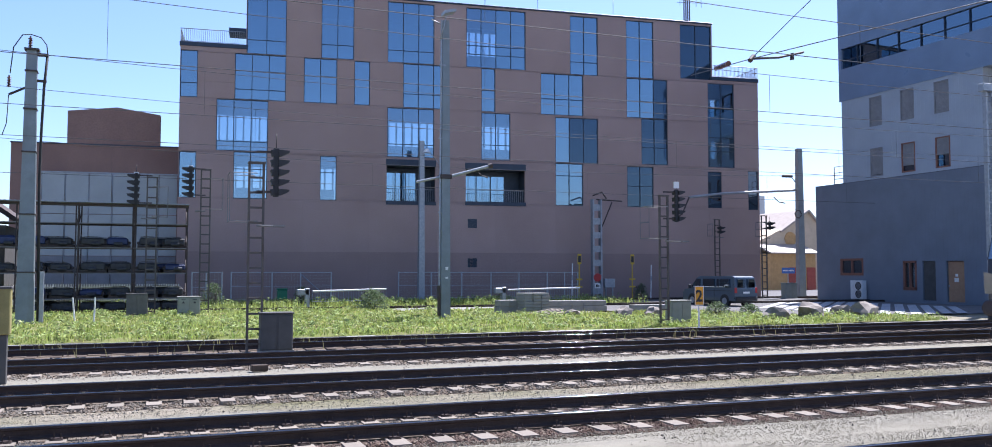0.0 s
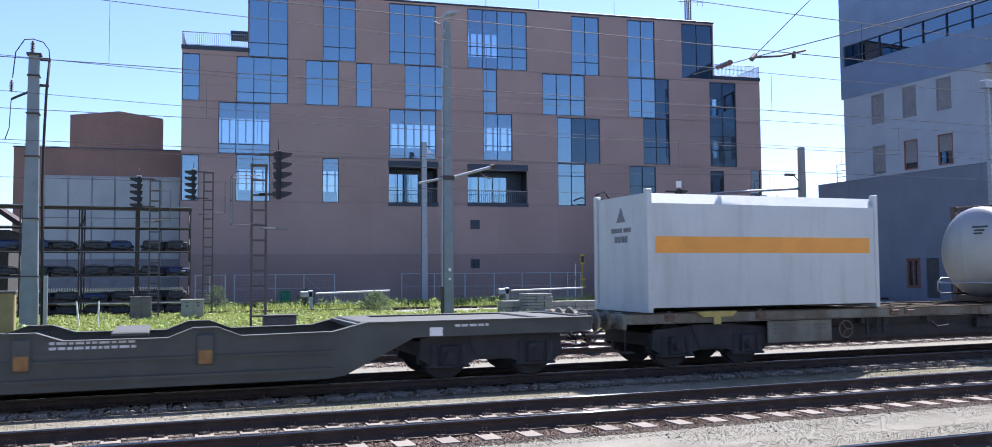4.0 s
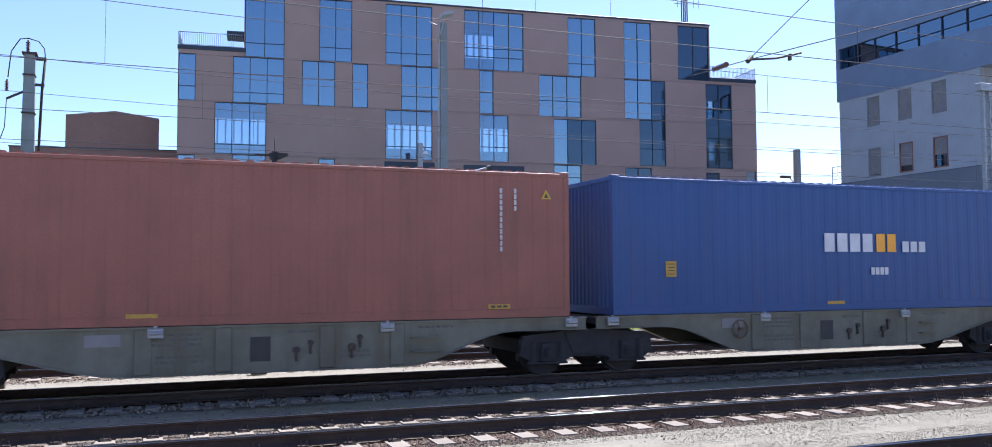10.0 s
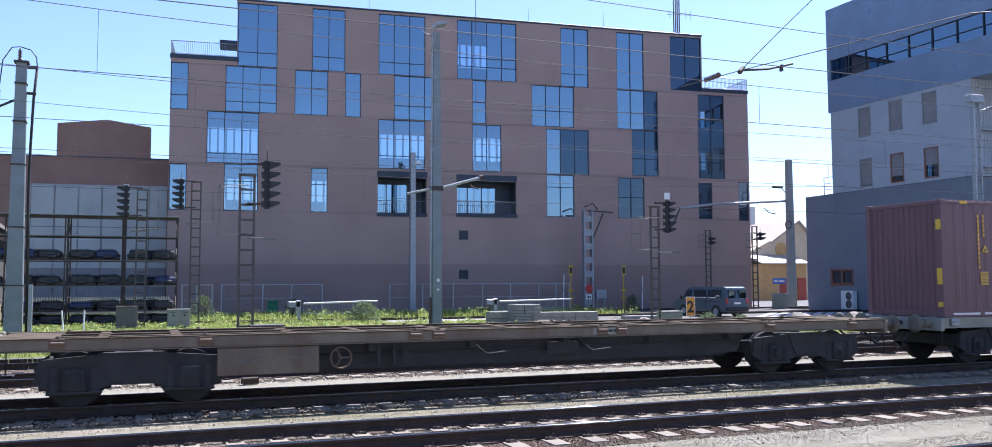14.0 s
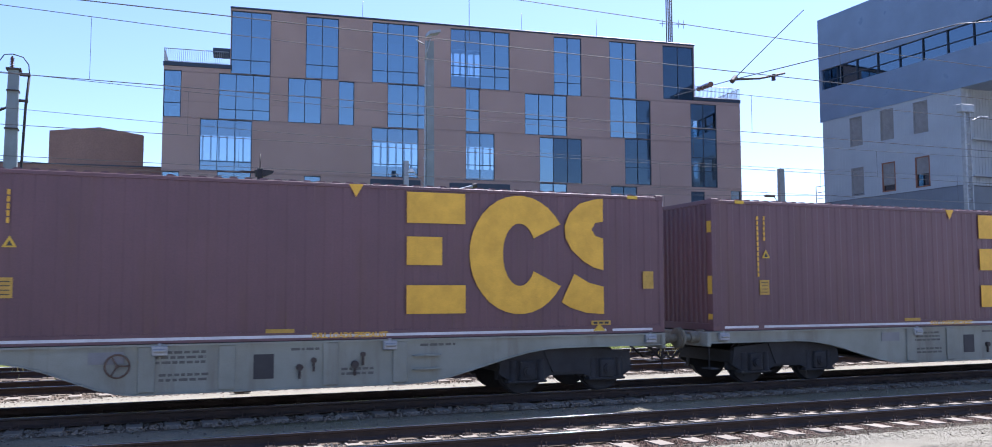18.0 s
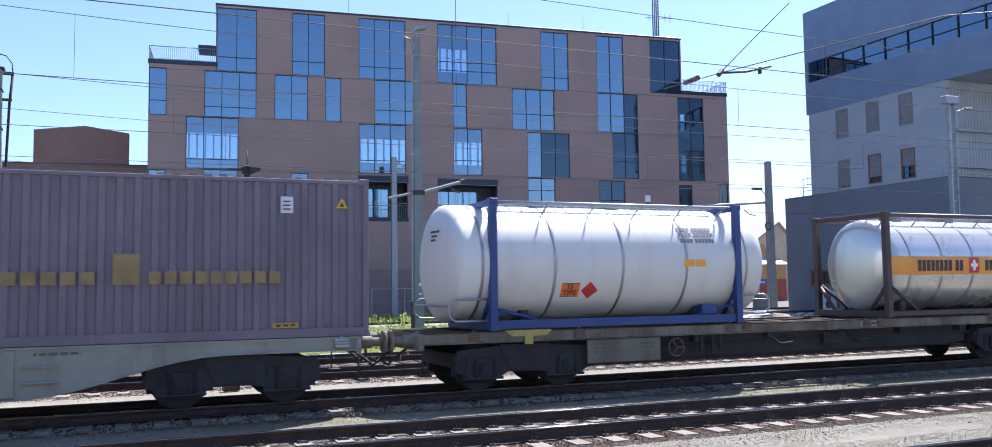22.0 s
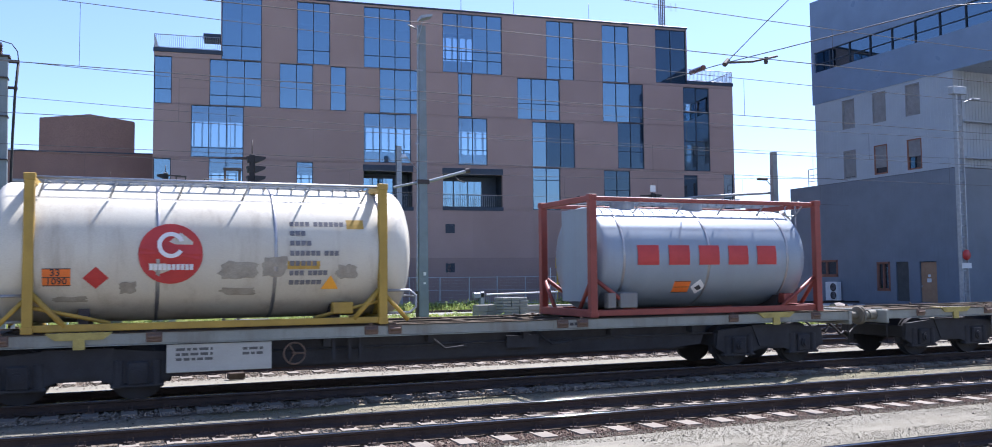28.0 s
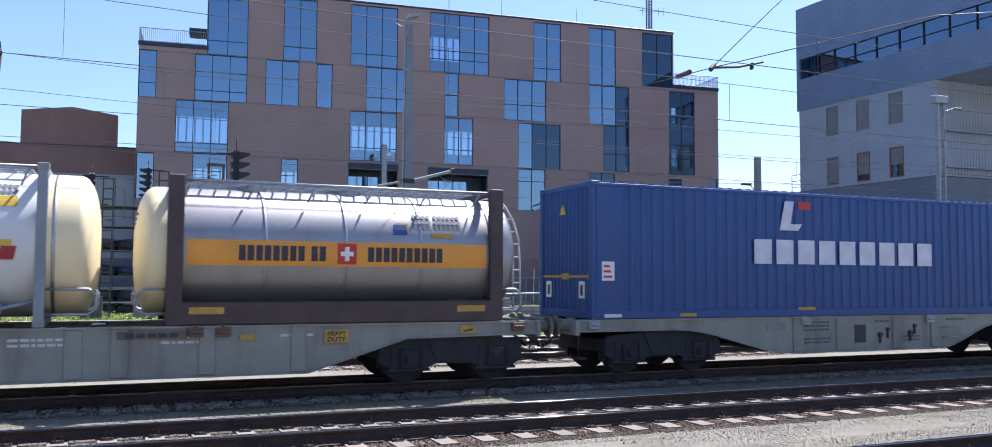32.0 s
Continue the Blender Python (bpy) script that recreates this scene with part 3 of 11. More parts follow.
ZA, ZB, ZC, ZD, ZE = 7.48, 10.9, 14.92, 18.42, 23.25
win(-43.1, -40.2, ZD, ZE, 2, transom=(19.5,))
win(-43.93, -40.2, ZC, ZD - 0.02, 3, transom=(15.7, 17.1))
win(-45.2, -41.47, 11.03, ZC - 0.02, 3, "clear", (11.75,))
win(-43.93, -41.5, ZA, 11.0, 2, "clear", (9.7,))
win(-47.78, -46.56, ZC, ZD, 1, transom=(16.0,))
win(-47.76, -46.56, ZA, ZB, 1)
win(-37.6, -35.1, ZD, ZE, 2, transom=(19.5,))
win(-38.88, -36.38, ZC, 18.38, 2, transom=(17.0,))
win(-35.07, -33.86, ZC, 18.36, 1)
win(-37.6, -36.36, ZA, 10.88, 1, "clear", (9.6,))
win(-32.5, -28.79, ZD, ZE, 3, transom=(19.4,))
win(-31.27, -27.6, 14.9, ZD - 0.02, 3, transom=(16.0,))
win(-32.5, -28.79, 10.98, 14.86, 3, "clear", (12.0,))
win(-26.2, -21.23, ZD, ZE, 4, ("clear", "clear", "blue", "blue"), (19.5, 20.2))
win(-24.95, -23.78, 14.88, ZD - 0.02, 1, transom=(16.6,))
win(-24.95, -22.53, 10.98, 14.8, 2, "clear", (12.2,))
win(-17.4, -14.94, 18.32, ZE, 2, transom=(19.4,))
win(-19.95, -16.25, 14.88, 18.3, 3, transom=(16.2,))
win(-18.7, -14.97, 10.95, 14.72, 3, ("blue", "deep", "deep"))
win(-18.7, -16.3, 7.45, 10.92, 2, transom=(9.9,))
win(-12.4, -9.9, 18.37, ZE, 2)
win(-12.4, -8.65, 14.97, 18.33, 3, ("blue", "blue", "deep"), (16.4,))
win(-11.08, -8.65, 11.05, 14.95, 2, "deep", (12.5,))
win(-12.4, -10.0, 7.45, 10.86, 2, "deep", (9.2,))
win(-7.42, -4.5, 18.56, ZE, 2, "deep")
win(-4.86, -2.34, 16.15, 18.3, 2, "clear")
win(-4.88, -2.34, 11.0, 16.13, 2, ("blue", "blue"), (12.4, 13.6))
win(-4.94, -3.63, 7.5, 10.62, 1, "dark")
win(-1.08, -0.12, 7.4, 10.8, 1, "dark")
LOGGIAS = ((-32.52, -28.68, 7.55, 10.3), (-26.22, -21.3, 7.62, 10.2))


def brown_building():
    b = thing("office_building", B_AT, "brown-clad office building with scattered blue windows", "building")
    holes = [w[:4] for w in WINDOWS] + list(LOGGIAS)
    floors = (3.55, 7.3, 10.93, 14.9, 18.4)
    panels = []
    panels += pierced(-47.8, -43.15, -0.3, 18.75, holes, (), floors)
    panels += pierced(-43.15, -4.4, -0.3, 23.4, holes, (-34, -20), floors)
    panels += pierced(-4.4, 0.0, -0.3, 18.6, holes, (), floors)
    for u0, u1, z0, z1 in panels:
        part("cladding_panel", Solid().box(u0 + 0.002, u1 - 0.002, 0.0, 0.09, z0 + 0.002, z1 - 0.002), BROWN if z0 > 3 else BROWN_DARK, b)
    for a, c, top in ((-47.75, -43.15, 18.7), (-43.15, -4.45, 23.35), (-4.45, -0.05, 18.55)):
        s = Solid()
        for q in pierced(a, c, -0.3, top, holes):
            s.box(q[0], q[1], 0.095, 0.35, q[2], q[3])
        part("wall", s, BROWN_DARK, b)
    # side walls, back wall with openings that let daylight through, roofs and floors
    s = Solid()
    s.box(-47.78, -47.4, 0.36, 6.5, -0.3, 18.6)
    s.box(-0.4, -0.02, 0.36, 6.5, -0.3, 18.5)
    s.box(-43.1, -42.8, 0.36, 6.5, 18.6, 23.3)
    s.box(-4.8, -4.42, 0.36, 6.5, 18.5, 23.3)
    parts_of("side_wall", s, BROWN, b)
    lights = [(-46.5, -35.5, 8.1, 10.6), (-33, -20, 8.2, 10.5), (-46.5, -40.2, 12.7, 14.75), (-33.5, -27.5, 12.7, 14.75), (-26.5, -20.5, 12.7, 14.75), (-27, -22, 20.9, 23.0), (-6, -0.6, 12.6, 14.3), (-6, -0.6, 16.6, 18.2)]
    s = Solid()
    for q in pierced(-47.8, 0.0, -0.3, 18.5, lights):
        s.box(q[0], q[1], 6.2, 6.5, q[2], q[3])
    for q in pierced(-43.1, -4.4, 18.5, 23.3, lights):
        s.box(q[0], q[1], 6.2, 6.5, q[2], q[3])
    for h in lights:
        n = int((h[1] - h[0]) / 0.62)
        for k in range(n + 1):
            u = h[0] + (h[1] - h[0]) * k / n
            s.box(u - 0.07, u + 0.07, 6.25, 6.45, h[2], h[3])
    part("back_wall", s, INSIDE, b)
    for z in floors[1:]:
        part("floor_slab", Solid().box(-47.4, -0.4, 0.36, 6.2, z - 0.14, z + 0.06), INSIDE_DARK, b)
    part("roof", Solid().box(-43.2, -4.35, -0.06, 6.55, 23.4, 23.55, 0.02), FRAME_DARK, b)
    for a, c, z in ((-47.86, -43.0, 18.72), (-4.5, 0.06, 18.58)):
        part("terrace_slab", Solid().box(a, c, -0.06, 6.55, z, z + 0.32, 0.02), FRAME_DARK, b)
    # terrace railings
    for a, c, z in ((-47.8, -43.25, 19.04), (-4.3, 0.0, 18.9)):
        s = Solid()
        s.tube([(a, 0.05, z + 0.98), (c, 0.05, z + 0.98)], 0.03)
        s.tube([(a, 0.05, z + 0.06), (c, 0.05, z + 0.06)], 0.02)
        n = int((c - a) / 0.13)
        for k in range(n + 1):
            u = a + (c - a) * k / n
            s.box(u - 0.012, u + 0.012, 0.035, 0.065, z, z + 0.98)
        e = a if a < -20 else c
        for k in range(40):
            s.box(e - 0.012, e + 0.012, 0.1 + k * 0.14, 0.125 + k * 0.14, z, z + 0.98)
        s.tube([(e, 0.05, z + 0.98), (e, 5.8, z + 0.98)], 0.03)
        part("railing", s, GALV, b, "vertical-bar terrace railing")
    part("canopy", Solid().box(-44.4, -43.1, 0.2, 1.6, 19.9, 20.35, 0.02), FRAME_DARK, b)
    # recessed balconies
    for u0, u1, z0, z1 in LOGGIAS:
        s = Solid()
        s.box(u0 - 0.2, u1 + 0.2, 0.36, 2.2, z0 - 0.12, z0)
        s.box(u0 - 0.2, u1 + 0.2, 0.36, 2.2, z1, z1 + 0.1)
        s.box(u0 - 0.16, u0, 0.36, 2.2, z0, z1)
        s.box(u1, u1 + 0.16, 0.36, 2.2, z0, z1)
        s.box(u1 - 1.19, u1, 1.86, 1.94, z0, z1)
        s.box(u0, u1 - 1.2, 1.86, 1.94, z1 - 0.29, z1)
        parts_of("loggia_lining", s, FRAME_DARK, b, "dark lining of a recessed balcony")
        glazed(b, u0 + 0.1, u1 - 1.2, z0 + 0.05, z1 - 0.3, 3, "blue", (), 1.9)
        s = Solid()
        s.tube([(u0, 0.2, z0 + 0.95), (u1, 0.2, z0 + 0.95)], 0.025)
        n = int((u1 - u0) / 0.16)
        for k in range(n + 1):
            u = u0 + (u1 - u0) * k / n
            s.box(u - 0.01, u + 0.01, 0.19, 0.21, z0, z0 + 0.95)
        part("balcony_rail", s, GALV, b)
        part("lintel", Solid().box(u0 - 0.06, u1 + 0.06, -0.03, 0.3, z1, z1 + 0.5), FRAME_DARK, b)
        part("sill", Solid().box(u0 - 0.06, u1 + 0.06, -0.05, 0.3, z0 - 0.3, z0), FRAME_DARK, b)
    for u0, u1, z0, z1, cols, kind, transom in WINDOWS:
        w = glazed(b, u0, u1, z0, z1, cols, kind, transom)
        if kind in ("blue", "clear") and z1 - z0 > 2.5:
            s = Solid()
            s.box(u0 + 0.1, u1 - 0.1, 0.42, 0.45, z0 + 0.15, z0 + 0.85)
            part("parapet_screen", s, CURTAIN, w, "pale screen behind the glass")
    for z in (5.87, 2.76):
        s = Solid()
        s.box(-26.05, -25.3, -0.02, 0.02, z - 0.36, z + 0.36)
        for k in range(6):
            s.box(-26.0, -25.35, -0.05, -0.02, z - 0.31 + k * 0.11, z - 0.26 + k * 0.11)
        part("vent", s, FRAME_DARK, b, "dark louvred vent")
    part("roller_gate", Solid().box(-25.9, -18.4, -0.02, 0.02, -0.2, 3.4, 0.01), BROWN_DARK, b, "wide brown gate")
    s = Solid()
    for u, w, h in ((-25.0, 1.6, 0.35), (-38, 2.2, 0.3), (-15.5, 1.0, 0.25), (-22.0, 0.9, 0.4)):
        s.box(u, u + w, 1.2, 2.0, 23.55, 23.55 + h, 0.03)
    parts_of("roof_unit", s, GALV, b)
    s = Solid()
    for u in (-33.2, -20.0, -13.3):
        s.tube([(u, 0.6, 23.5), (u, 0.6, 25.2)], 0.018)
    parts_of("lightning_rod", s, GALV, b)
    s = Solid()
    u0 = -5.1
    for d in (-0.18, 0.18):
        s.tube([(u0 + d, 3.0, 23.5), (u0 + d, 3.0, 29.6)], 0.06)
        s.tube([(u0 + d, 3.36, 23.5), (u0 + d, 3.36, 29.6)], 0.06)
    for k in range(20):
        z = 23.6 + k * 0.3
        s.tube([(u0 - 0.18, 3.0, z), (u0 + 0.18, 3.0, z + 0.3)], 0.03)
    s.tube([(u0 - 1.0, 3.1, 26.2), (u0 + 1.6, 3.1, 26.3)], 0.025)
    s.tube([(u0 + 0.9, 3.1, 25.9), (u0 + 0.9, 3.1, 26.7)], 0.02)
    s.tube([(u0 + 1.4, 3.1, 25.9), (u0 + 1.4, 3.1, 26.7)], 0.02)
    s.tube([(u0 - 0.7, 3.1, 25.9), (u0 - 0.7, 3.1, 26.6)], 0.02)
    part("antenna_mast", s, ROD_GREY, b, "lattice antenna mast on the roof")


brown_building()


def annex():
    b = thing("hall_building", B_AT, "low brown hall with a raised roof block and white wall panels", "building")
    s = Solid()
    s.box(-59.6, -47.85, 3.0, 20, -0.3, 11.5)
    part("wall", s, BROWN_HALL, b)
    part("roof_block", Solid().prism([(-55.85, 11.4), (-55.85, 14.0), (-52.45, 14.4), (-49.4, 13.95), (-49.4, 11.4)], "y", 2.95, 3.6), BROWN_HALL, b, "raised brown block with a low ridge")
    part("coping", Solid().box(-59.65, -47.85, 2.93, 3.3, 11.5, 11.58), FRAME_DARK, b)
    for u in (-57.5, -55.88, -54.28, -52.66, -51.0, -49.4):
        for z0, z1 in ((0.3, 3.2), (3.24, 6.3), (6.34, 9.35)):
            # bottom row in darker grey, standing in for shaded wall and clutter behind the racks
            part("wall_panel", Solid().box(u + 0.04, u + 1.56 if u < -50 else -48.1, 2.93, 3.0, z0, z1, 0.01), RACK_WALL if z0 > 3 else SHUTTER, b)
    s = Solid()
    for u in (-57.5, -55.88, -54.28, -52.66, -51.0, -49.4):
        s.box(u - 0.02, u + 0.02, 2.9, 2.99, 0.3, 9.4)
    s.box(-57.55, -48.05, 2.9, 2.99, 9.36, 9.46)
    part("panel_trim", s, GALV, b)


annex()


# ---- grey and dark blue building ----
def grey_building():
    b = thing("office_building", pose(51.5, 0, 0, 0, 0, 90), "grey building with an overhanging dark blue glazed top", "building")
    # here local x runs along world y and local y along world -x
    def wallx(z0, z1, y0, y1, holes, material, name, rib=0.0):
        s = Solid()
        for q in pierced(y0, y1, z0, z1, holes):
            s.box(q[0], q[1], -0.35, 0.0, q[2], q[3])
        if rib:
            n = int((y1 - y0) / rib)
            for q in pierced(y0, y1, z0, z1, holes, [y0 + k * (y1 - y0) / n for k in range(n)]):
                k = int((q[1] - q[0]) / rib)
                for i in range(k):
                    u = q[0] + (i + 0.5) * (q[1] - q[0]) / k
                    s.box(u - rib * 0.22, u + rib * 0.22, 0.0, 0.006, q[2], q[3])
        part(name, s, material, b)
    low = [(45.0, 46.44, -0.05, 2.81), (47.39, 48.52, 0.0, 2.83), (49.05, 50.3, 0.75, 2.85), (54.22, 56.7, 1.81, 3.1)]
    wallx(-0.3, 9.12, 43.2, 59.4, low, GREY_DARK, "wall", 0.3)
    ups = [(a, a + 1.27, z0, z1) for z0, z1 in ((9.36, 11.55), (13.24, 15.52)) for a in (51.98, 48.92, 45.86)]
    wallx(9.15, 15.75, 43.1, 56.2, ups, GREY_LIGHT, "wall", 0.3)
    s = Solid()
    s.box(43.2, 43.55, -24, -0.35, -0.3, 9.1)
    s.box(59.0, 59.4, -24, -0.35, -0.3, 9.1)
    parts_of("wall", s, GREY_DARK, b)
    s = Solid()
    s.box(43.1, 43.45, -24, -0.35, 9.15, 15.75)
    s.box(55.9, 56.2, -24, -0.35, 9.15, 15.75)
    parts_of("wall", s, GREY_LIGHT, b)
    for k in range(60):
        u = -0.5 - k * 0.3
        part("cladding_rib", Solid().box(43.08, 43.1, u - 0.12, u, 9.15, 15.75), GREY_LIGHT, b)
    s = Solid()
    s.box(43.2, 59.4, -24, -0.0, 9.1, 9.16)
    s.box(43.5, 59.2, -24, -0.4, 5.0, 5.2)
    s.box(43.5, 56, -24, -0.4, 12.2, 12.4)
    s.box(43.6, 59.0, -12.2, -12.0, -0.2, 15.5)
    part("floor_slab", s, INSIDE_DARK, b)
    # overhanging top
    x0, x1 = 33.0, 56.4
    band = [(x0 + 0.6, x1 - 0.3, 18.35, 20.0)]
    s = Solid()
    for q in pierced(x0, x1, 15.85, 24.1, band):
        s.box(q[0], q[1], -0.3, 0.05, q[2], q[3])
    part("upper_facade", s, NAVY_CLAD, b, "dark blue box-shaped upper storeys")
    for k, q in enumerate(((x0, x0 + 0.3, -24, -0.3, 15.85, 24.1), (x1 - 0.3, x1, -24, -0.3, 15.85, 24.1))):
        part("upper_side_wall", Solid().box(*q), NAVY_CLAD, b)
    part("soffit", Solid().box(x0, x1, -24, 0.05, 15.75, 15.85), NAVY_CLAD, b)
    part("roof", Solid().box(x0, x1, -24, 0.05, 24.1, 24.25), NAVY_CLAD, b)
    part("upper_floor", Solid().box(x0 + 0.3, x1 - 0.3, -20, -0.35, 17.9, 18.1), INSIDE_DARK, b)
    part("upper_back", Solid().box(x0 + 0.3, x1 - 0.3, -5.2, -5.0, 18.1, 24), INSIDE_DARK, b)
    cuts = [x0 + 0.6 + k * 2.08 for k in range(12)]
    for a, c in zip(cuts, cuts[1:]):
        w = part("window", Solid().box(a, c, -0.28, -0.2, 18.35, 18.42), FRAME_DARK, b)
        f = Solid()
        f.box(a, a + 0.06, -0.2, -0.02, 18.35, 20.0)
        f.box(a, c, -0.18, -0.06, 19.0, 19.07)
        part("window_frame", f, FRAME_DARK, w)
        p = part("pane", Solid().box(a + 0.06, c, -0.14, -0.12, 18.4, 19.97), GLASS_DARK, w, "blue reflecting pane")
        p.visible_shadow = False
    # windows below
    for i, h in enumerate(ups):
        w = part("window", Solid().box(h[0], h[1], -0.2, -0.14, h[2], h[2] + 0.06), ORANGE_FRAME, b)
        f = Solid()
        for a, c, z0, z1 in ((h[0], h[0] + 0.09, h[2], h[3]), (h[1] - 0.09, h[1], h[2], h[3]), (h[0], h[1], h[2], h[2] + 0.1), (h[0], h[1], h[3] - 0.08, h[3])):
            f.box(a, c, -0.16, 0.012, z0, z1)
        part("window_frame", f, ORANGE_FRAME if i in (1, 2) else SHUTTER, w, "rust-orange frame" if i in (1, 2) else "grey frame")
        p = part("pane", Solid().box(h[0] + 0.05, h[1] - 0.05, -0.13, -0.115, h[2] + 0.05, h[3] - 0.05), GLASS_DARK, w)
        p.visible_shadow = False
        cover = h[2] + (0.1 if i >= 3 else (0.15, 0.5, 0.95)[i % 3])
        prof, z = [(-0.06, cover)], cover
        while z < h[3] - 0.1:
            prof += [(-0.05, z + 0.01), (-0.05, z + 0.065), (-0.06, z + 0.075)]
            z += 0.085
        prof += [(-0.06, h[3] - 0.03), (-0.1, h[3] - 0.03), (-0.1, cover)]
        part("shutter", Solid().prism(prof, "x", h[0] + 0.09, h[1] - 0.09), SHUTTER, w, "grey roller shutter")
    for a, c, z0, z1, m in ((49.05, 50.3, 0.75, 2.85, ORANGE_FRAME), (54.22, 56.7, 1.81, 3.1, ORANGE_FRAME)):
        w = part("window", Solid().box(a, c, -0.2, 0.03, z0 - 0.05, z0), m, b)
        f = Solid()
        for p0, p1, q0, q1 in ((a, a + 0.16, z0, z1), (c - 0.16, c, z0, z1), (a, c, z0, z0 + 0.16), (a, c, z1 - 0.16, z1), ((a + c) / 2 - 0.06, (a + c) / 2 + 0.06, z0, z1)):
            f.box(p0, p1, -0.16, 0.02, q0, q1)
        part("window_frame", f, m, w, "rust-orange frame")
        p = part("pane", Solid().box(a + 0.1, c - 0.1, -0.13, -0.115, z0 + 0.1, z1 - 0.1), GLASS_BLUE, w)
        p.visible_shadow = False
    d = part("door", Solid().box(45.04, 46.4, -0.16, -0.1, -0.05, 2.76, 0.01), DOOR_TAN, b, "tan entrance door with white notices")
    s = Solid()
    s.box(45.55, 45.9, -0.1, -0.09, 1.35, 1.62)
    s.box(45.6, 45.82, -0.1, -0.09, 1.72, 1.9)
    part("notice", s, WHITE, d)
    s = Solid()
    s.box(46.3, 46.37, -0.1, -0.04, 1.0, 1.14)
    part("door_handle", s, GALV, d)
    part("door", Solid().box(47.4, 48.5, -0.16, -0.1, 0.0, 2.8, 0.01), CABINET_DARK, b, "dark steel door")
    for y in (38.3, 34.2):
        part("column", Solid().cyl((y, -0.75, -0.3), (y, -0.75, 15.78), 0.24, 20), WHITE_PANEL, b, "pale round column under the overhang")
    s = Solid()
    for z in (12.2, 9.7):
        s.box(42.6, 43.0, -20, -0.4, z, z + 0.12)
    part("ledge", s, GREY_LIGHT, b)
    s = Solid()
    for y in (56.4, 57.5):
        s.tube([(y, -0.3, 9.15), (y, -0.3, 10.6)], 0.03)
    for z in (9.6, 10.1, 10.6):
        s.tube([(56.4, -0.3, z), (57.5, -0.3, z)], 0.025)
    part("roof_rail", s, STEEL_DARK, b)


grey_building()
ac = thing("air_conditioner", pose(51.15, 54.4, -0.12, 0, 0, 90), "white two-fan air conditioning unit on the ground", "air conditioner")
part("case", Solid().box(-0.62, 0.62, -0.2, 0.25, 0.05, 1.5, 0.02), WHITE, ac)
for z in (0.45, 1.08):
    s = Solid()
    s.spin([(0, 0.26), (0.03, 0.26), (0.03, 0.3), (0, 0.3)], 0, 24)
    for k in range(5):
        s.spin([(0.01, 0.05 * k + 0.03), (0.02, 0.05 * k + 0.03), (0.02, 0.05 * k + 0.042)], 0, 20)
    part("fan_grille", s, STEEL_DARK, ac, at=pose(-0.25, 0.27, z, 0, 0, 90))
    part("fan", Solid().cyl((-0.25, 0.251, z), (-0.25, 0.258, z), 0.26, 24), SHUTTER, ac)


# ---- small houses in the gap ----
def far_houses():
    h = thing("house", pose(73.0, 93.0, 0), "cream gabled house with ochre boards and red doors", "house")
    part("wall", Solid().prism([(-2, -0.5), (10.5, -0.5), (10.5, 5.7), (6.2, 9.9), (2.0, 7.5), (-2, 5.7)], "y", 0, 9), CREAM, h)
    part("roof", Solid().prism([(6.2, 10.15), (11.2, 5.3), (11.0, 5.1), (6.2, 9.9)], "y", -0.4, 9.4), ROOF_TILE, h)
    part("roof", Solid().prism([(6.2, 10.15), (1.7, 7.3), (1.8, 7.1), (6.2, 9.9)], "y", -0.4, 9.4), ROOF_TILE, h)
    part("lean_to", Solid().box(-2, 4.8, -3.0, -0.1, -0.5, 4.3), OCHRE, h, "ochre boarded lean-to")
    part("lean_roof", Solid().prism([(-3.4, 4.3), (-3.4, 4.45), (0, 5.6), (0, 5.4)], "x", -2.3, 5.2), ROOF_TILE, h)
    for x in (0.6, 3.4):
        part("door", Solid().box(x, x + 1.3, -3.08, -3.0, -0.3, 2.6), RED_DOOR, h, "red door")
    part("door", Solid().box(2.1, 3.2, -3.08, -3.0, -0.3, 2.6), WHITE_PANEL, h, "pale grey door")
    part("window", Solid().box(4.2, 6.4, -0.12, 0.0, 1.2, 3.0), FRAME_DARK, h)
    part("arch", Solid().cyl((3.4, -0.08, 6.3), (3.4, 0.02, 6.3), 0.9, 20), OCHRE, h)
    w = thing("block_of_flats", pose(76, 118, 0), "white flat-roofed block behind the house", "building")
    s = Solid()
    s.box(-4, 16, 0, 10, -0.5, 14.3)
    s.box(-4.2, 7, -0.3, 10, 14.3, 15.0)
    part("wall", s, WHITE_PANEL, w)
    for z in (9.2, 12.0):
        for x in (0.5, 4.2, 8.0):
            part("window", Solid().box(x, x + 1.6, -0.06, 0.0, z, z + 1.3), FRAME_DARK, w)


far_houses()


# ---- masts, wires and signals ----
def tapered(s, w0, w1, d0, d1, h, ox=0.0):
    vs = [(ox + sx * w0 / 2, sy * d0 / 2, 0) for sx, sy in ((-1, -1), (1, -1), (1, 1), (-1, 1))]
    vs += [(ox + sx * w1 / 2, sy * d1 / 2, h) for sx, sy in ((-1, -1), (1, -1), (1, 1), (-1, 1))]
    s.add(vs, [(3, 2, 1, 0), (4, 5, 6, 7), (0, 1, 5, 4), (1, 2, 6, 5), (2, 3, 7, 6), (3, 0, 4, 7)])
    return s


def insulator(parent, at, n=6, r=0.09, horizontal=False):
    q = Solid()
    for k in range(n):
        q.cyl((0, 0, k * 0.07), (0, 0, k * 0.07 + 0.03), r, 12, r * 0.7)
    q.cyl((0, 0, -0.04), (0, 0, n * 0.07 + 0.04), r * 0.4, 8)
    part("insulator", q, PORCELAIN, parent, "ribbed brown insulator", at)


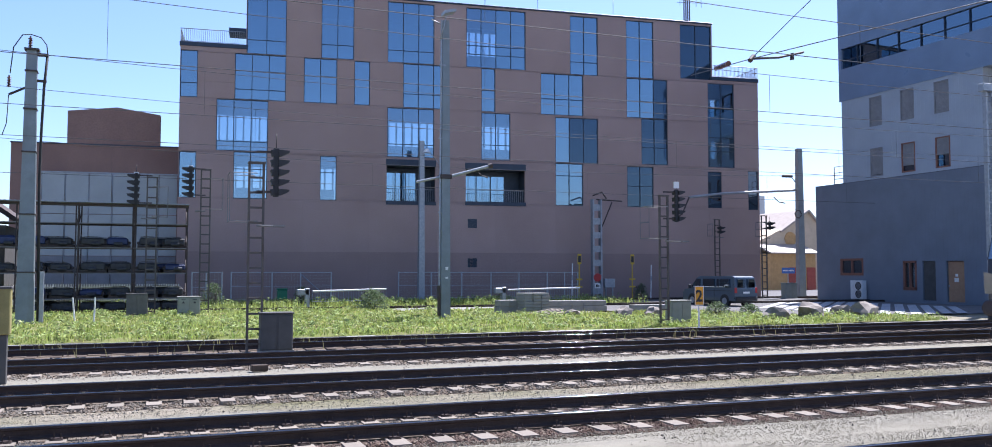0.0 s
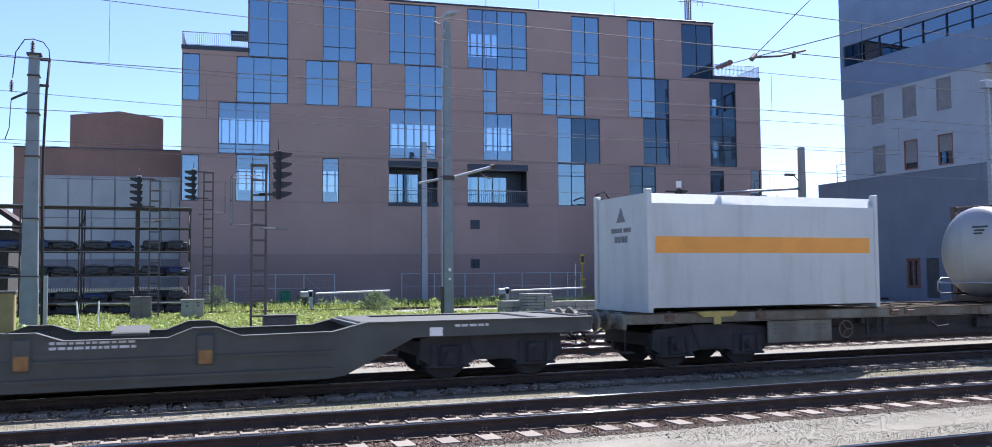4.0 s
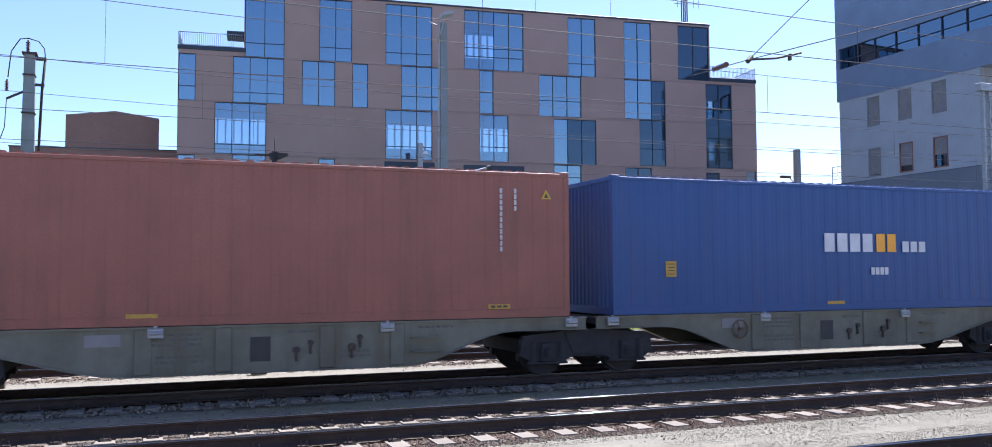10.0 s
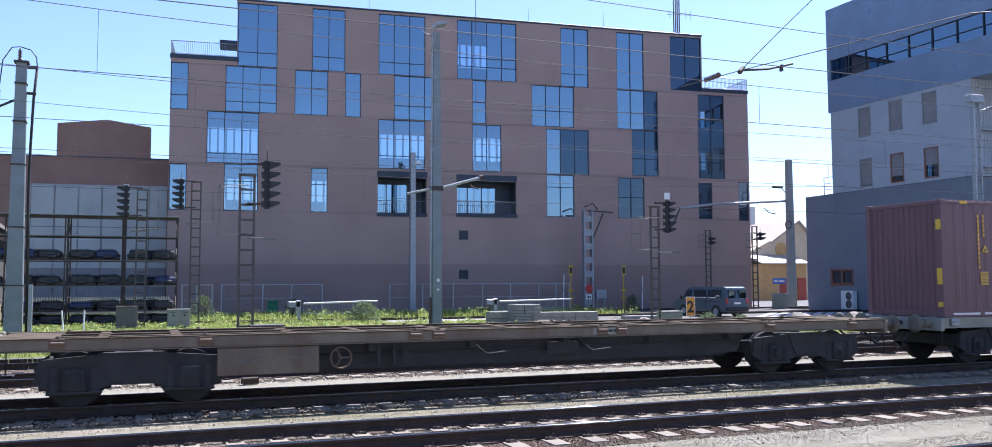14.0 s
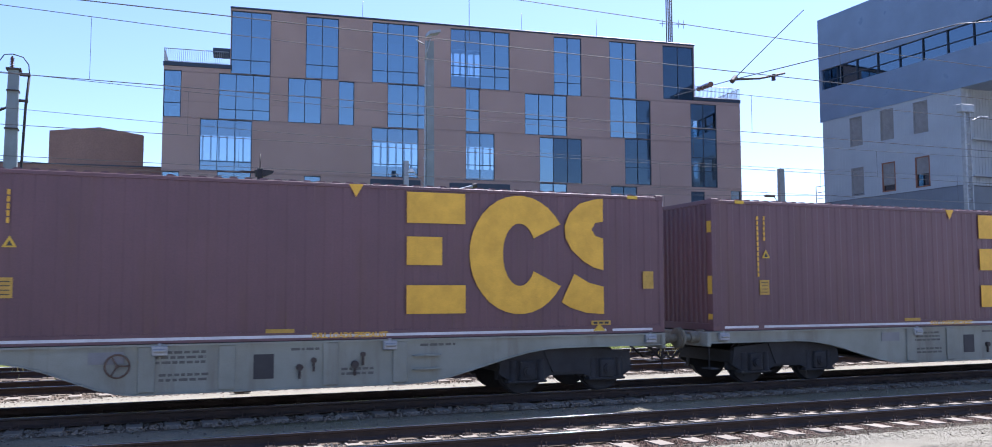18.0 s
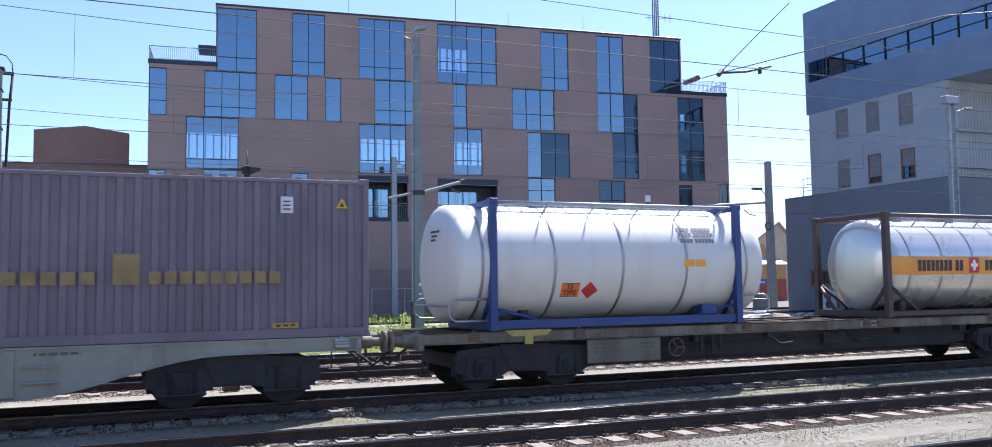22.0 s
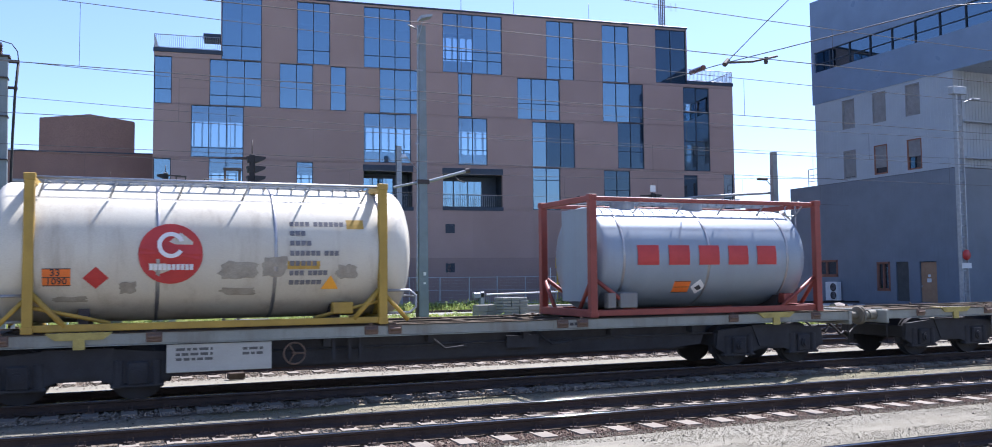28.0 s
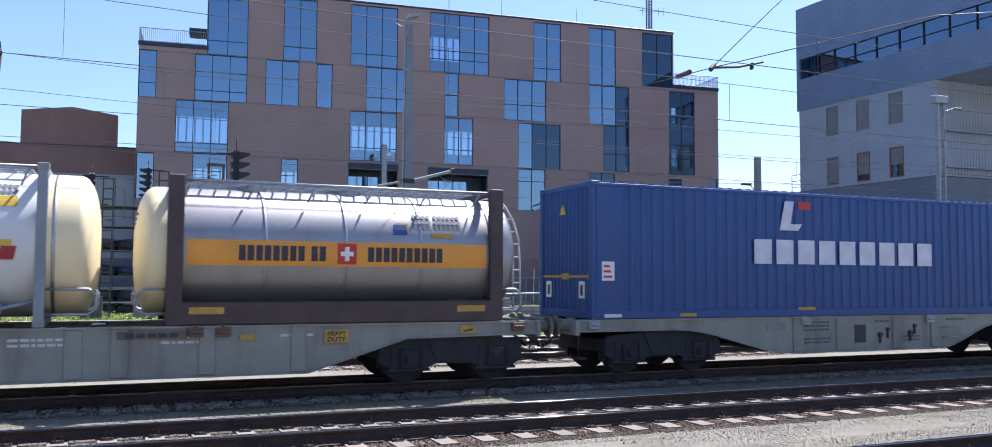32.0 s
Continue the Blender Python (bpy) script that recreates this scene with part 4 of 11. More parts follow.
m = thing("catenary_mast", pose(-4.86, 41.3, -0.2), "grey-green steel catenary mast with cables and insulators", "mast", "catenary masts")
part("column", tapered(Solid(), 0.67, 0.39, 0.52, 0.34, 11.5, -0.12), MAST_PAINT, m)
s = Solid()
for z in (2.2, 4.6, 7.2, 9.0, 10.6):
    w = 0.67 - 0.28 * z / 11.5
    s.box(-0.12 - w / 2 - 0.03, -0.12 + w / 2 + 0.03, -0.28, 0.28, z, z + 0.05)
part("clamp", s, STEEL_DARK, m)
part("cap", Solid().box(-0.4, 0.16, -0.25, 0.25, 11.5, 11.58), STEEL_DARK, m)
insulator(m, pose(-0.2, 0, 11.66), 6)
insulator(m, pose(-0.95, 0, 9.95), 6)
s = Solid()
s.tube([(-0.3, 0, 9.95), (-0.95, 0, 9.6)], 0.05)
s.box(0.1, 0.5, -0.08, 0.08, 11.3, 11.42)
s.box(0.1, 0.45, -0.06, 0.06, 10.2, 10.3)
parts_of("bracket", s, STEEL_DARK, m)
s = Solid()
s.tube([(-0.2, 0, 12.2), (-0.5, 0, 12.15), (-0.82, 0, 11.6), (-0.92, 0, 10.5)], 0.022)
s.tube([(-0.2, 0, 12.2), (0.2, 0, 12.1), (0.42, 0, 11.8), (0.46, 0, 11.4)], 0.022)
s.tube([(-0.95, 0, 9.6), (-1.0, 0, 8.4), (-1.15, 0, 7.9)], 0.02)
s.tube([(0.46, 0, 11.35), (0.36, 0, 10.0), (0.3, 0, 8.0), (0.28, 0, 6.0), (0.36, 0, 0.2)], 0.055, 8)
part("cable", s, RUBBER, m)
part("cable_cover", Solid().box(0.4, 0.56, -0.08, 0.08, 0.0, 2.25, 0.01), GALV, m, "grey cable guard")

m = thing("catenary_mast", pose(12.72, 39.8, -0.2), "tall grey steel mast with a lamp and bracket arm", "mast", "catenary masts")
part("column", tapered(Solid(), 0.47, 0.31, 0.36, 0.26, 14.2), MAST_PAINT, m)
s = Solid()
s.cyl((-0.31, -0.1, 0.3), (-0.23, -0.1, 14.2), 0.04, 10)
for z in (1.5, 5, 8.5, 12):
    s.box(-0.35, 0.0, -0.14, -0.06, z, z + 0.06)
part("lamp_pole", s, GALV, m, "thin galvanised pole beside the column")
s = Solid()
s.prism([(-0.25, 14.35), (0.3, 14.5), (0.3, 14.62), (-0.25, 14.5)], "y", -0.75, -0.1)
s.tube([(-0.3, -0.1, 13.2), (-0.05, -0.3, 14.35)], 0.03)
s.tube([(-0.3, -0.1, 14.0), (-0.75, -0.2, 14.15)], 0.03)
part("floodlight", s, GALV, m, "flat floodlight head")
part("bracket_arm", Solid().cyl((0.25, 0, 6.75), (2.15, -0.2, 7.3), 0.075, 10), GALV, m, "sloping tube arm")
part("bracket_arm", Solid().cyl((-0.25, 0, 6.7), (-1.35, 0.2, 6.45), 0.06, 10), GALV, m)
s = Solid()
s.tube([(1.5, -0.15, 7.1), (1.75, -0.15, 6.85), (2.1, -0.15, 6.75)], 0.03)
part("steady_arm", s, STEEL_DARK, m)
part("insulator", Solid().cyl((2.1, -0.2, 7.29), (2.3, -0.22, 7.34), 0.12, 10), STEEL_DARK, m)
part("clamp", Solid().box(-0.28, 0.28, -0.24, 0.24, 6.62, 6.82), STEEL_DARK, m)
part("cable_guard", Solid().box(-0.36, -0.3, -0.3, 0.0, 0.2, 1.6), STEEL_DARK, m)
s = Solid()
s.box(-0.02, 0.10, -0.19, -0.17, 1.92, 2.0)
s.box(-0.02, 0.11, -0.19, -0.17, 2.32, 2.47)
part("number_plate", s, WHITE, m)

m = thing("catenary_mast", pose(18.6, 64.0, -0.2), "slim grey concrete mast with a small lamp", "mast", "catenary masts")
part("column", tapered(Solid(), 0.48, 0.34, 0.4, 0.34, 12.1), GALV, m)
s = Solid()
s.tube([(0.1, 0, 12.1), (0.5, -0.1, 11.4), (2.0, -0.2, 9.6)], 0.03)
s.spin([(0, 0.0), (0, 0.3), (0.2, 0.16), (0.35, 0.1)], 0, 14)
parts_of("bracket", s, GALV, m)
part("lamp", Solid().cyl((0.35, -0.2, 11.2), (0.35, -0.2, 11.5), 0.3, 14, 0.12), WHITE, m)

m = thing("catenary_mast", pose(52.0, 62.0, -0.2), "grey mast with a long tube arm and a lamp", "mast", "catenary masts")
part("column", tapered(Solid(), 0.7, 0.45, 0.5, 0.4, 12.9), MAST_PAINT, m)
part("bracket_arm", Solid().tube([(-0.4, 0, 9.3), (-8.0, -0.3, 8.75), (-11.5, -0.5, 8.3)], 0.11, 8), GALV, m, "long galvanised tube arm")
s = Solid()
s.tube([(-11.5, -0.5, 8.3), (-12.2, -0.5, 6.9), (-12.6, -0.5, 6.7)], 0.06)
s.tube([(-0.4, 0, 10.0), (-1.0, -0.2, 10.4)], 0.04)
s.box(-1.9, -0.95, -0.4, 0.0, 10.35, 10.55, 0.05)
for a in (-9.5, -3.0):
    s.tube([(a, -0.35, 8.6), (a + 0.5, -0.35, 8.2), (a + 1.2, -0.35, 8.1)], 0.04)
s.tube([(-0.5 + 0.35 * math.cos(k), -0.4, 7.2 + 0.35 * math.sin(k)) for k in range(7)], 0.05)
parts_of("fitting", s, STEEL_DARK, m)

m = thing("catenary_mast", pose(43.3, 36.0, -0.2), "slim pale grey steel mast beside the grey building", "mast", "catenary masts")
s = Solid()
for dx in (-0.22, 0.22):
    s.box(dx - 0.04, dx + 0.04, -0.12, 0.12, 0, 12.7)
for k in range(20):
    s.box(-0.2, 0.2, -0.02, 0.02, 0.4 + k * 0.63, 0.48 + k * 0.63)
part("column", s, GALV, m)
s = Solid()
s.box(-0.5, 0.5, -0.2, 0.2, 12.3, 12.75, 0.03)
s.tube([(0.2, 0, 11.8), (0.9, -0.2, 12.05)], 0.04)
s.box(0.85, 1.4, -0.35, -0.05, 12.0, 12.12, 0.03)
part("lamp", s, GALV, m)
s = Solid()
s.spin([(-0.02, 0.0), (-0.02, 0.3), (0.02, 0.3), (0.02, 0)], 0, 24)
part("round_sign", s, RED, m, "round red sign", pose(0.0, -0.2, 3.2, 0, 0, 90))
part("sign_plate", Solid().box(-0.35, 0.35, -0.2, -0.17, 2.45, 2.75), WHITE, m)

m = thing("lattice_mast", pose(32.7, 62.8, -0.2), "concrete-grey lattice mast behind the yard track", "mast", "catenary masts")
s = Solid()
for dx in (-0.35, 0.35):
    s.box(dx - 0.07, dx + 0.07, -0.2, 0.2, 0, 8.0)
for k in range(7):
    s.box(-0.35, 0.35, -0.15, 0.15, 0.5 + k * 1.1, 1.0 + k * 1.1)
part("column", s, GALV, m)
s = Solid()
s.tube([(0.3, 0, 5.4), (1.3, -0.2, 7.8)], 0.05)
s.tube([(0.0, 0, 8.0), (2.2, -0.2, 7.9)], 0.05)
s.tube([(-0.3, 0, 8.3), (0.5, 0, 8.6), (0.9, 0, 8.1)], 0.06)
parts_of("fitting", s, STEEL_DARK, m)


def span_wires():
    """Contact wire, sagging messenger and droppers over each running track."""
    for name, yc, zc, zm in (("first", 12.52, 5.85, 6.5), ("train", 17.34, 5.87, 6.75), ("third", 22.57, 5.85, 6.7), ("fourth", 27.06, 5.75, 6.7), ("yard", 52.9, 7.3, 8.6)):
        w = thing("overhead_wire", pose(0, yc, 0), "thin dark contact wire with a sagging messenger wire above", "overhead wire", "overhead wires", "structure")
        s = Solid()
        s.tube([(x, 0, zc) for x in range(-200, 301, 50)], 0.008 if yc < 30 else 0.014, 5)
        part("contact_wire", s, WIRE, w)
        s = Solid()
        pts = []
        for k in range(-35, 56):
            x = k * 5.5
            f = ((x - 18) / 31.0) % 2.0
            f = f - 2 if f > 1 else f
            pts.append((x, 0, zm + 0.75 * f * f))
        s.tube(pts, 0.007 if yc < 30 else 0.013, 5)
        part("messenger_wire", s, WIRE, w)
        s = Solid()
        for k in range(-8, 18):
            x = k * 7.3 + yc * 0.37
            f = ((x - 18) / 31.0) % 2.0
            f = f - 2 if f > 1 else f
            s.tube([(x, 0, zc), (x, 0, zm + 0.75 * f * f)], 0.005, 4)
        part("dropper", s, WIRE, w)
        if name == "train":
            s = Solid()
            s.box(-5.4, -5.1, -0.05, 0.05, zc + 0.0, zc + 0.08)
            part("section_clip", s, WIRE, w)
    w = thing("pull_off_wire", pose(0, 0, 0), "diagonal pull-off wire with a steady arm and insulator", "overhead wire", "overhead wires")
    node = Vector((13.2, 17.34, 7.12))
    s = Solid()
    s.tube([(15.6, 23.5, 8.2), node, (14.4, 12.0, 7.1), (15.5, 8.0, 6.4)], 0.012, 5)
    s.tube([node, (14.5, 17.34, 8.3), (15.4, 17.34, 9.1)], 0.011, 5)
    part("wire", s, WIRE, w)
    part("steady_arm", Solid().tube([node, (14.0, 17.34, 7.22), (14.75, 17.34, 7.42)], 0.028, 6), STEEL_DARK, w)
    s = Solid()
    s.box(14.37, 14.43, 17.3, 17.38, 7.2, 7.36)
    s.cyl((13.13, 17.3, 7.06), (13.3, 17.38, 7.2), 0.06, 8)
    parts_of("clamp", s, STEEL_DARK, w)
    s = Solid()
    a, b = Vector((13.75, 19.0, 7.42)), Vector((14.35, 20.4, 7.65))
    s.cyl(a, b, 0.07, 12)
    part("insulator", s, PORCELAIN, w)


span_wires()


def signal_mast(at, h, head_x, head_z, lamps, label, cage, scale=1.0, white_top=False):
    g = thing("railway_signal", at, label, "signal", "signals")
    s = Solid()
    hw = 0.19 * scale
    for dx in (-hw, hw):
        s.box(dx - 0.029 * scale, dx + 0.029 * scale, -0.05, 0.05, 0, h)
    n = int(h / (0.42 * scale))
    for k in range(n):
        z = 0.25 + k * (h - 0.3) / n
        s.box(-hw, hw, -0.03, 0.03, z, z + 0.055 * scale)
    s.box(-hw - 0.04, hw + 0.04, -0.08, 0.08, h - 0.06, h)
    part("mast", s, SIGNAL_GREY, g, "ladder-like steel mast")
    part("backboard", Solid().box(head_x - 0.07 * scale, head_x + 0.07 * scale, -0.06, 0.06, head_z, head_z + 0.27 * scale * lamps, 0.01), BLACK, g)
    for k in range(lamps):
        z = head_z + (0.13 + 0.27 * k) * scale
        for d, reach in ((math.copysign(1, head_x), 0.36), (-math.copysign(1, head_x), 0.15)):
            q = Solid()
            q.prism([(head_x + d * 0.06 * scale, z + 0.09 * scale), (head_x + d * reach * scale, z + 0.07 * scale), (head_x + d * (reach - 0.02) * scale, z + 0.01), (head_x + d * 0.12 * scale, z - 0.09 * scale), (head_x + d * 0.06 * scale, z - 0.09 * scale)], "y", -0.13 * scale, 0.13 * scale)
            part("lamp_hood", q, BLACK, g, "hooded signal lamp")
    s = Solid()
    s.box(min(head_x, 0), max(head_x, 0), -0.03, 0.03, head_z + 0.1, head_z + 0.16)
    s.box(min(head_x, 0), max(head_x, 0), -0.03, 0.03, head_z + 0.27 * scale * lamps - 0.15, head_z + 0.27 * scale * lamps - 0.09)
    s.tube([(head_x, 0, head_z + 0.27 * scale * lamps), (head_x, 0, head_z + 0.27 * scale * lamps + 0.4)], 0.014)
    parts_of("bracket", s, STEEL_DARK, g)
    s = Solid()
    x0, x1, z0, z1 = cage
    for y in (-0.35, 0.35):
        s.tube([(0, y, z0), (x0, y, z0), (x0, y, z1), (0, y, z1)], 0.016, 5)
    for z in (z0, z1, (z0 + z1) / 2):
        s.tube([(x0, -0.35, z), (x0, 0.35, z)], 0.018, 5)
    s.tube([(0, -0.1, z0 - 0.1), (x1, -0.1, z0 - 0.12)], 0.03, 5)
    s.box(x1 - 0.3, x1, -0.25, 0.1, z0 - 0.13, z0 - 0.08)
    part("safety_cage", s, ROD_GREY, g, "maintenance cage and step")
    if white_top:
        part("top_plate", Solid().box(head_x - 0.12, head_x + 0.12, -0.02, 0.02, head_z + 0.27 * lamps + 0.05, head_z + 0.27 * lamps + 0.32), WHITE, g)
    return g


signal_mast(pose(2.55, 24.9, -0.2), 5.25, 0.52, 4.3, 5, "rusty ladder mast with a five-lamp signal facing along the track", (-0.72, 0.75, 3.6, 4.9))
signal_mast(pose(19.5, 31.5, -0.2), 5.4, 0.62, 4.3, 5, "ladder mast with a stacked signal seen edge-on", (-0.9, 1.05, 3.6, 4.9), 1.0, True)
signal_mast(pose(-0.2, 47.5, -0.2), 7.0, -0.75, 5.55, 5, "far ladder mast with a dark signal", (0.75, -0.2, 5.0, 6.5), 1.2, True)
signal_mast(pose(2.4, 48.5, -0.2), 7.6, -0.75, 6.1, 5, "far ladder mast with a dark signal beside the cabinet", (0.85, -0.2, 5.5, 7.1), 1.2, True)
signal_mast(pose(43.5, 62.0, -0.2), 6.6, 0.3, 5.4, 2, "signal before the brown wall", (-0.7, 0.5, 5.2, 6.2), 1.2)
signal_mast(pose(47.9, 61.6, -0.2), 7.0, 0.6, 5.8, 2, "signal at the corner of the brown building", (-0.6, 0.5, 5.2, 6.4), 1.3)


CABINET_BROWN = mat("brown_grey_cabinet", (0.15, 0.14, 0.115), 0.7, grain=3, amount=0.4, bump=0.06)


def cabinet(at, w, d, h, material, label, vents=True):
    c = thing("trackside_cabinet", at, label, "cabinet", "trackside cabinets")
    part("body", Solid().box(-w / 2, w / 2, -d / 2, d / 2, 0.06, h, 0.02), material, c)
    part("lid", Solid().box(-w / 2 - 0.03, w / 2 + 0.03, -d / 2 - 0.03, d / 2 + 0.03, h, h + 0.04, 0.01), material, c)
    part("plinth", Solid().box(-w / 2 - 0.04, w / 2 + 0.04, -d / 2, d / 2, -0.15, 0.07), CONCRETE, c)
    for k in (0, 1):
        a = -w / 2 + 0.03 + k * w / 2
        dr = part("door", Solid().box(a, a + w / 2 - 0.06, -d / 2 - 0.02, -d / 2, 0.1, h - 0.05, 0.008), material, c)
        if vents:
            q = Solid()
            q.prism([(a + w / 4 - 0.1, h * 0.68), (a + w / 4 + 0.04, h * 0.68), (a + w / 4 - 0.03, h * 0.8)], "y", -d / 2 - 0.026, -d / 2 - 0.021)
            q.box(a + w / 4 - 0.13, a + w / 4 + 0.07, -d / 2 - 0.026, -d / 2 - 0.021, h * 0.86, h * 0.89)
            part("warning_mark", q, INK, dr)
    return c


cabinet(pose(3.12, 24.9, -0.15), 0.86, 0.5, 1.05, CABINET_DARK, "dark grey steel relay box beside the signal", False)
cabinet(pose(-0.78, 47.3, -0.15), 0.98, 0.5, 1.1, CABINET_BROWN, "dull brown-grey steel cabinet in the grass", False)
cabinet(pose(1.6, 46.4, -0.15), 1.05, 0.5, 0.95, CABINET, "pale two-door cabinet with warning marks")
cabinet(pose(20.85, 32.6, -0.2), 0.95, 0.55, 1.0, CABINET, "grey-green cabinet beside the ladder mast", False)
cabinet(pose(49.5, 60.5, -0.2), 1.2, 0.6, 1.3, CABINET, "small cabinet at the building corner", False)

# distance board with a figure
b = thing("distance_board", pose(19.2, 28.6, -0.25), "yellow-orange board with the figure 2 on a white post", "sign")
part("post", Solid().cyl((0, 0, 0), (0, 0, 1.1), 0.03, 10), WHITE, b)
part("board", Solid().box(-0.2, 0.2, -0.045, -0.03, 1.02, 1.76, 0.005), SIGN_ORANGE, b)
s = Solid()
for a, c_, z0, z1 in ((-0.2, 0.2, 1.02, 1.05), (-0.2, 0.2, 1.73, 1.76), (-0.2, -0.175, 1.02, 1.76), (0.175, 0.2, 1.02, 1.76)):
    s.box(a, c_, -0.05, -0.046, z0, z1)
part("border", s, WHITE, b)
s = Solid()
write(s, "2", 0.6, lambda u, v: (-0.16 + u, -0.05, 1.18 + v), 0.018)
part("figure", s, INK, b)

# olive box post close to the train track
b = thing("marker_post", pose(-2.78, 19.9, -0.2), "weathered olive-yellow box post between the tracks", "post")
part("post", Solid().box(-0.09, 0.09, -0.08, 0.08, 0, 1.0, 0.01), CABINET_DARK, b)
part("box", Solid().box(-0.14, 0.14, -0.13, 0.13, 1.0, 1.92, 0.02), mat("olive_yellow_paint", (0.26, 0.23, 0.08), 0.7, grain=3, amount=0.4), b)
part("cap", Solid().box(-0.16, 0.16, -0.15, 0.15, 1.9, 1.95, 0.01), CABINET_DARK, b)


# ---- storage racks with dark machine parts ----
def racks():
    levels = (0.55, 1.95, 3.35, 4.7)
    for k in range(4):
        x0 = 1.75 - 2.88 * (k + 1)
        r = thing("storage_rack", pose(x0, 53.4, -0.2), "dark steel storage rack bay with loaded shelves", "rack", "storage racks")
        for x in (0.06, 2.82):
            for y in (0.0, 2.2):
                part("upright", Solid().box(x - 0.035, x + 0.035, y - 0.035, y + 0.035, 0, 6.0), STEEL_DARK, r)
            q = Solid()
            for i in range(4):
                z = 0.4 + i * 1.4
                q.tube([(x, 0, z), (x, 2.2, z + 1.2)], 0.025, 4)
            part("brace", q, STEEL_DARK, r)
        for z in levels:
            for y in (0.0, 2.2):
                part("beam", Solid().box(0, 2.88, y - 0.03, y + 0.03, z + 0.185, z + 0.24), ROD_GREY if y == 0 else STEEL_DARK, r)
            part("shelf", Solid().box(0, 2.88, 0.05, 2.15, z + 0.2, z + 0.24), STEEL_DARK, r)
        part("roof_sheet", corrugated_roof(), GALV, r)
        part("roof_beam", Solid().box(0, 2.88, -0.1, 0.0, 5.85, 6.0), STEEL_DARK, r)
        rnd = random.Random(20 + k)
        for z in (-0.22,) + levels[:3]:
            for x, back in ((0.75, 0.0), (2.12, 0.0), (1.45, 1.0)):
                w, h, d = rnd.uniform(0.95, 1.2), rnd.uniform(0.28, 0.4), rnd.uniform(0.7, 0.95)
                g = thing("machine_part", pose(x0 + x + rnd.uniform(-0.12, 0.12), 54.0 + back, -0.2 + z + 0.24, 0, 0, rnd.uniform(-4, 4)), "dark greasy machine unit on a pallet in the rack", "machine part", "racked machine parts")
                q = Solid()
                q.box(-w / 2, w / 2, -d / 2, d / 2, 0.16, 0.16 + h, 0.05)
                q.box(-w * 0.42, w * 0.42, -d * 0.4, d * 0.4, 0.16 + h, 0.21 + h, 0.02)
                part("block", q, GREASE if rnd.random() < 0.8 else W_NAVY, g)
                a = rnd.uniform(-0.3, 0.1)
                part("motor", Solid().cyl((a, -d * 0.52, 0.2), (a + 0.42, -d * 0.52, 0.2), 0.12, 10), GREASE, g, "round motor housing")
                part("lifting_frame", Solid().tube([(-w * 0.45, 0, 0.2), (-w * 0.44, 0, 0.24 + h), (-w * 0.2, 0, 0.27 + h), (w * 0.3, 0, 0.25 + h)], 0.02, 5), SIGNAL_GREY, g)
                for s_ in (-1, 1):
                    part("axle_end", Solid().cyl((s_ * w * 0.54, -d * 0.3, 0.26), (s_ * w * 0.54, d * 0.3, 0.26), 0.1, 10), STEEL_DARK, g)
                part("pallet", Solid().box(-w * 0.6, w * 0.6, -d / 2, d / 2, 0.0, 0.14), SLEEPER_WOOD, g)


W_NAVY = mat("navy_machine_paint", (0.02, 0.035, 0.11), 0.5, grain=3, amount=0.4)


GREASE = mat("greasy_cast_steel", (0.045, 0.047, 0.05), 0.6, alt=(0.02, 0.02, 0.022), grain=5, amount=0.6, bump=0.1)


def corrugated_roof():
    q, pts, n = Solid(), [], 24
    for k in range(n + 1):
        pts.append((2.88 * k / n, 6.06 + (0.03 if k % 2 else 0.0)))
    q.prism(pts + [(2.88, 6.03), (0, 6.03)], "y", -0.35, 2.6)
    return q


racks()
sh = thing("shed", pose(-9.6, 56.8, -0.2), "dark lean-to shed with a sloping roof beside the racks", "shed")
part("roof", Solid().prism([(-3, 8.8), (2.2, 5.0), (2.3, 5.25), (-3, 9.1)], "y", 0, 6), STEEL_DARK, sh)
part("wall", Solid().box(-3, 1.6, 0.4, 5.6, 0, 4.9), CABINET_DARK, sh)
part("door", Solid().box(-0.9, 0.9, 0.33, 0.4, 1.6, 2.8), ORANGE, sh, "orange panel")


# ---- fences and barriers ----
def mesh_fence(x0, x1, y, posts, label, turn=0.0):
    f = thing("wire_fence", pose(0, y, -0.2, 0, 0, turn), label, "fence", "fences")
    for x in posts:
        part("post", Solid().cyl((x, 0, 0), (x, 0, 2.25), 0.05, 8), FENCE, f)
    q = Solid()
    for z in (0.25, 1.2, 2.2):
        q.tube([(x0, 0, z), (x1, 0, z)], 0.018 if z < 2 else 0.032, 5)
    part("rail", q, FENCE, f)
    q = Solid()
    n = int((x1 - x0) / 0.22)
    for k in range(n + 1):
        x = x0 + (x1 - x0) * k / n
        q.tube([(x, 0, 0.2), (x, 0, 2.2)], 0.004, 3)
    for k in range(1, 9):
        q.tube([(x0, 0, 0.2 + 0.22 * k), (x1, 0, 0.2 + 0.22 * k)], 0.004, 3)
    tagged(part("wire_mesh", q, FENCE, f), kind="stuff")
    return f


f = mesh_fence(5.1, 12.25, 66.0, (5.1, 7.96, 10.0, 12.25), "galvanised mesh fence with a brace before the brown wall")
part("brace", Solid().tube([(10.0, 0, 2.1), (12.0, 0, 0.3)], 0.035), GALV, f)
mesh_fence(17.54, 32.11, 68.0, (17.54, 20.08, 22.5, 24.86, 27.15, 29.52, 30.98, 32.11), "galvanised mesh fence along the brown wall", -6.0)
mesh_fence(2.3, 4.2, 62.0, (2.3, 3.2, 4.2), "short mesh fence panel beside the rack")


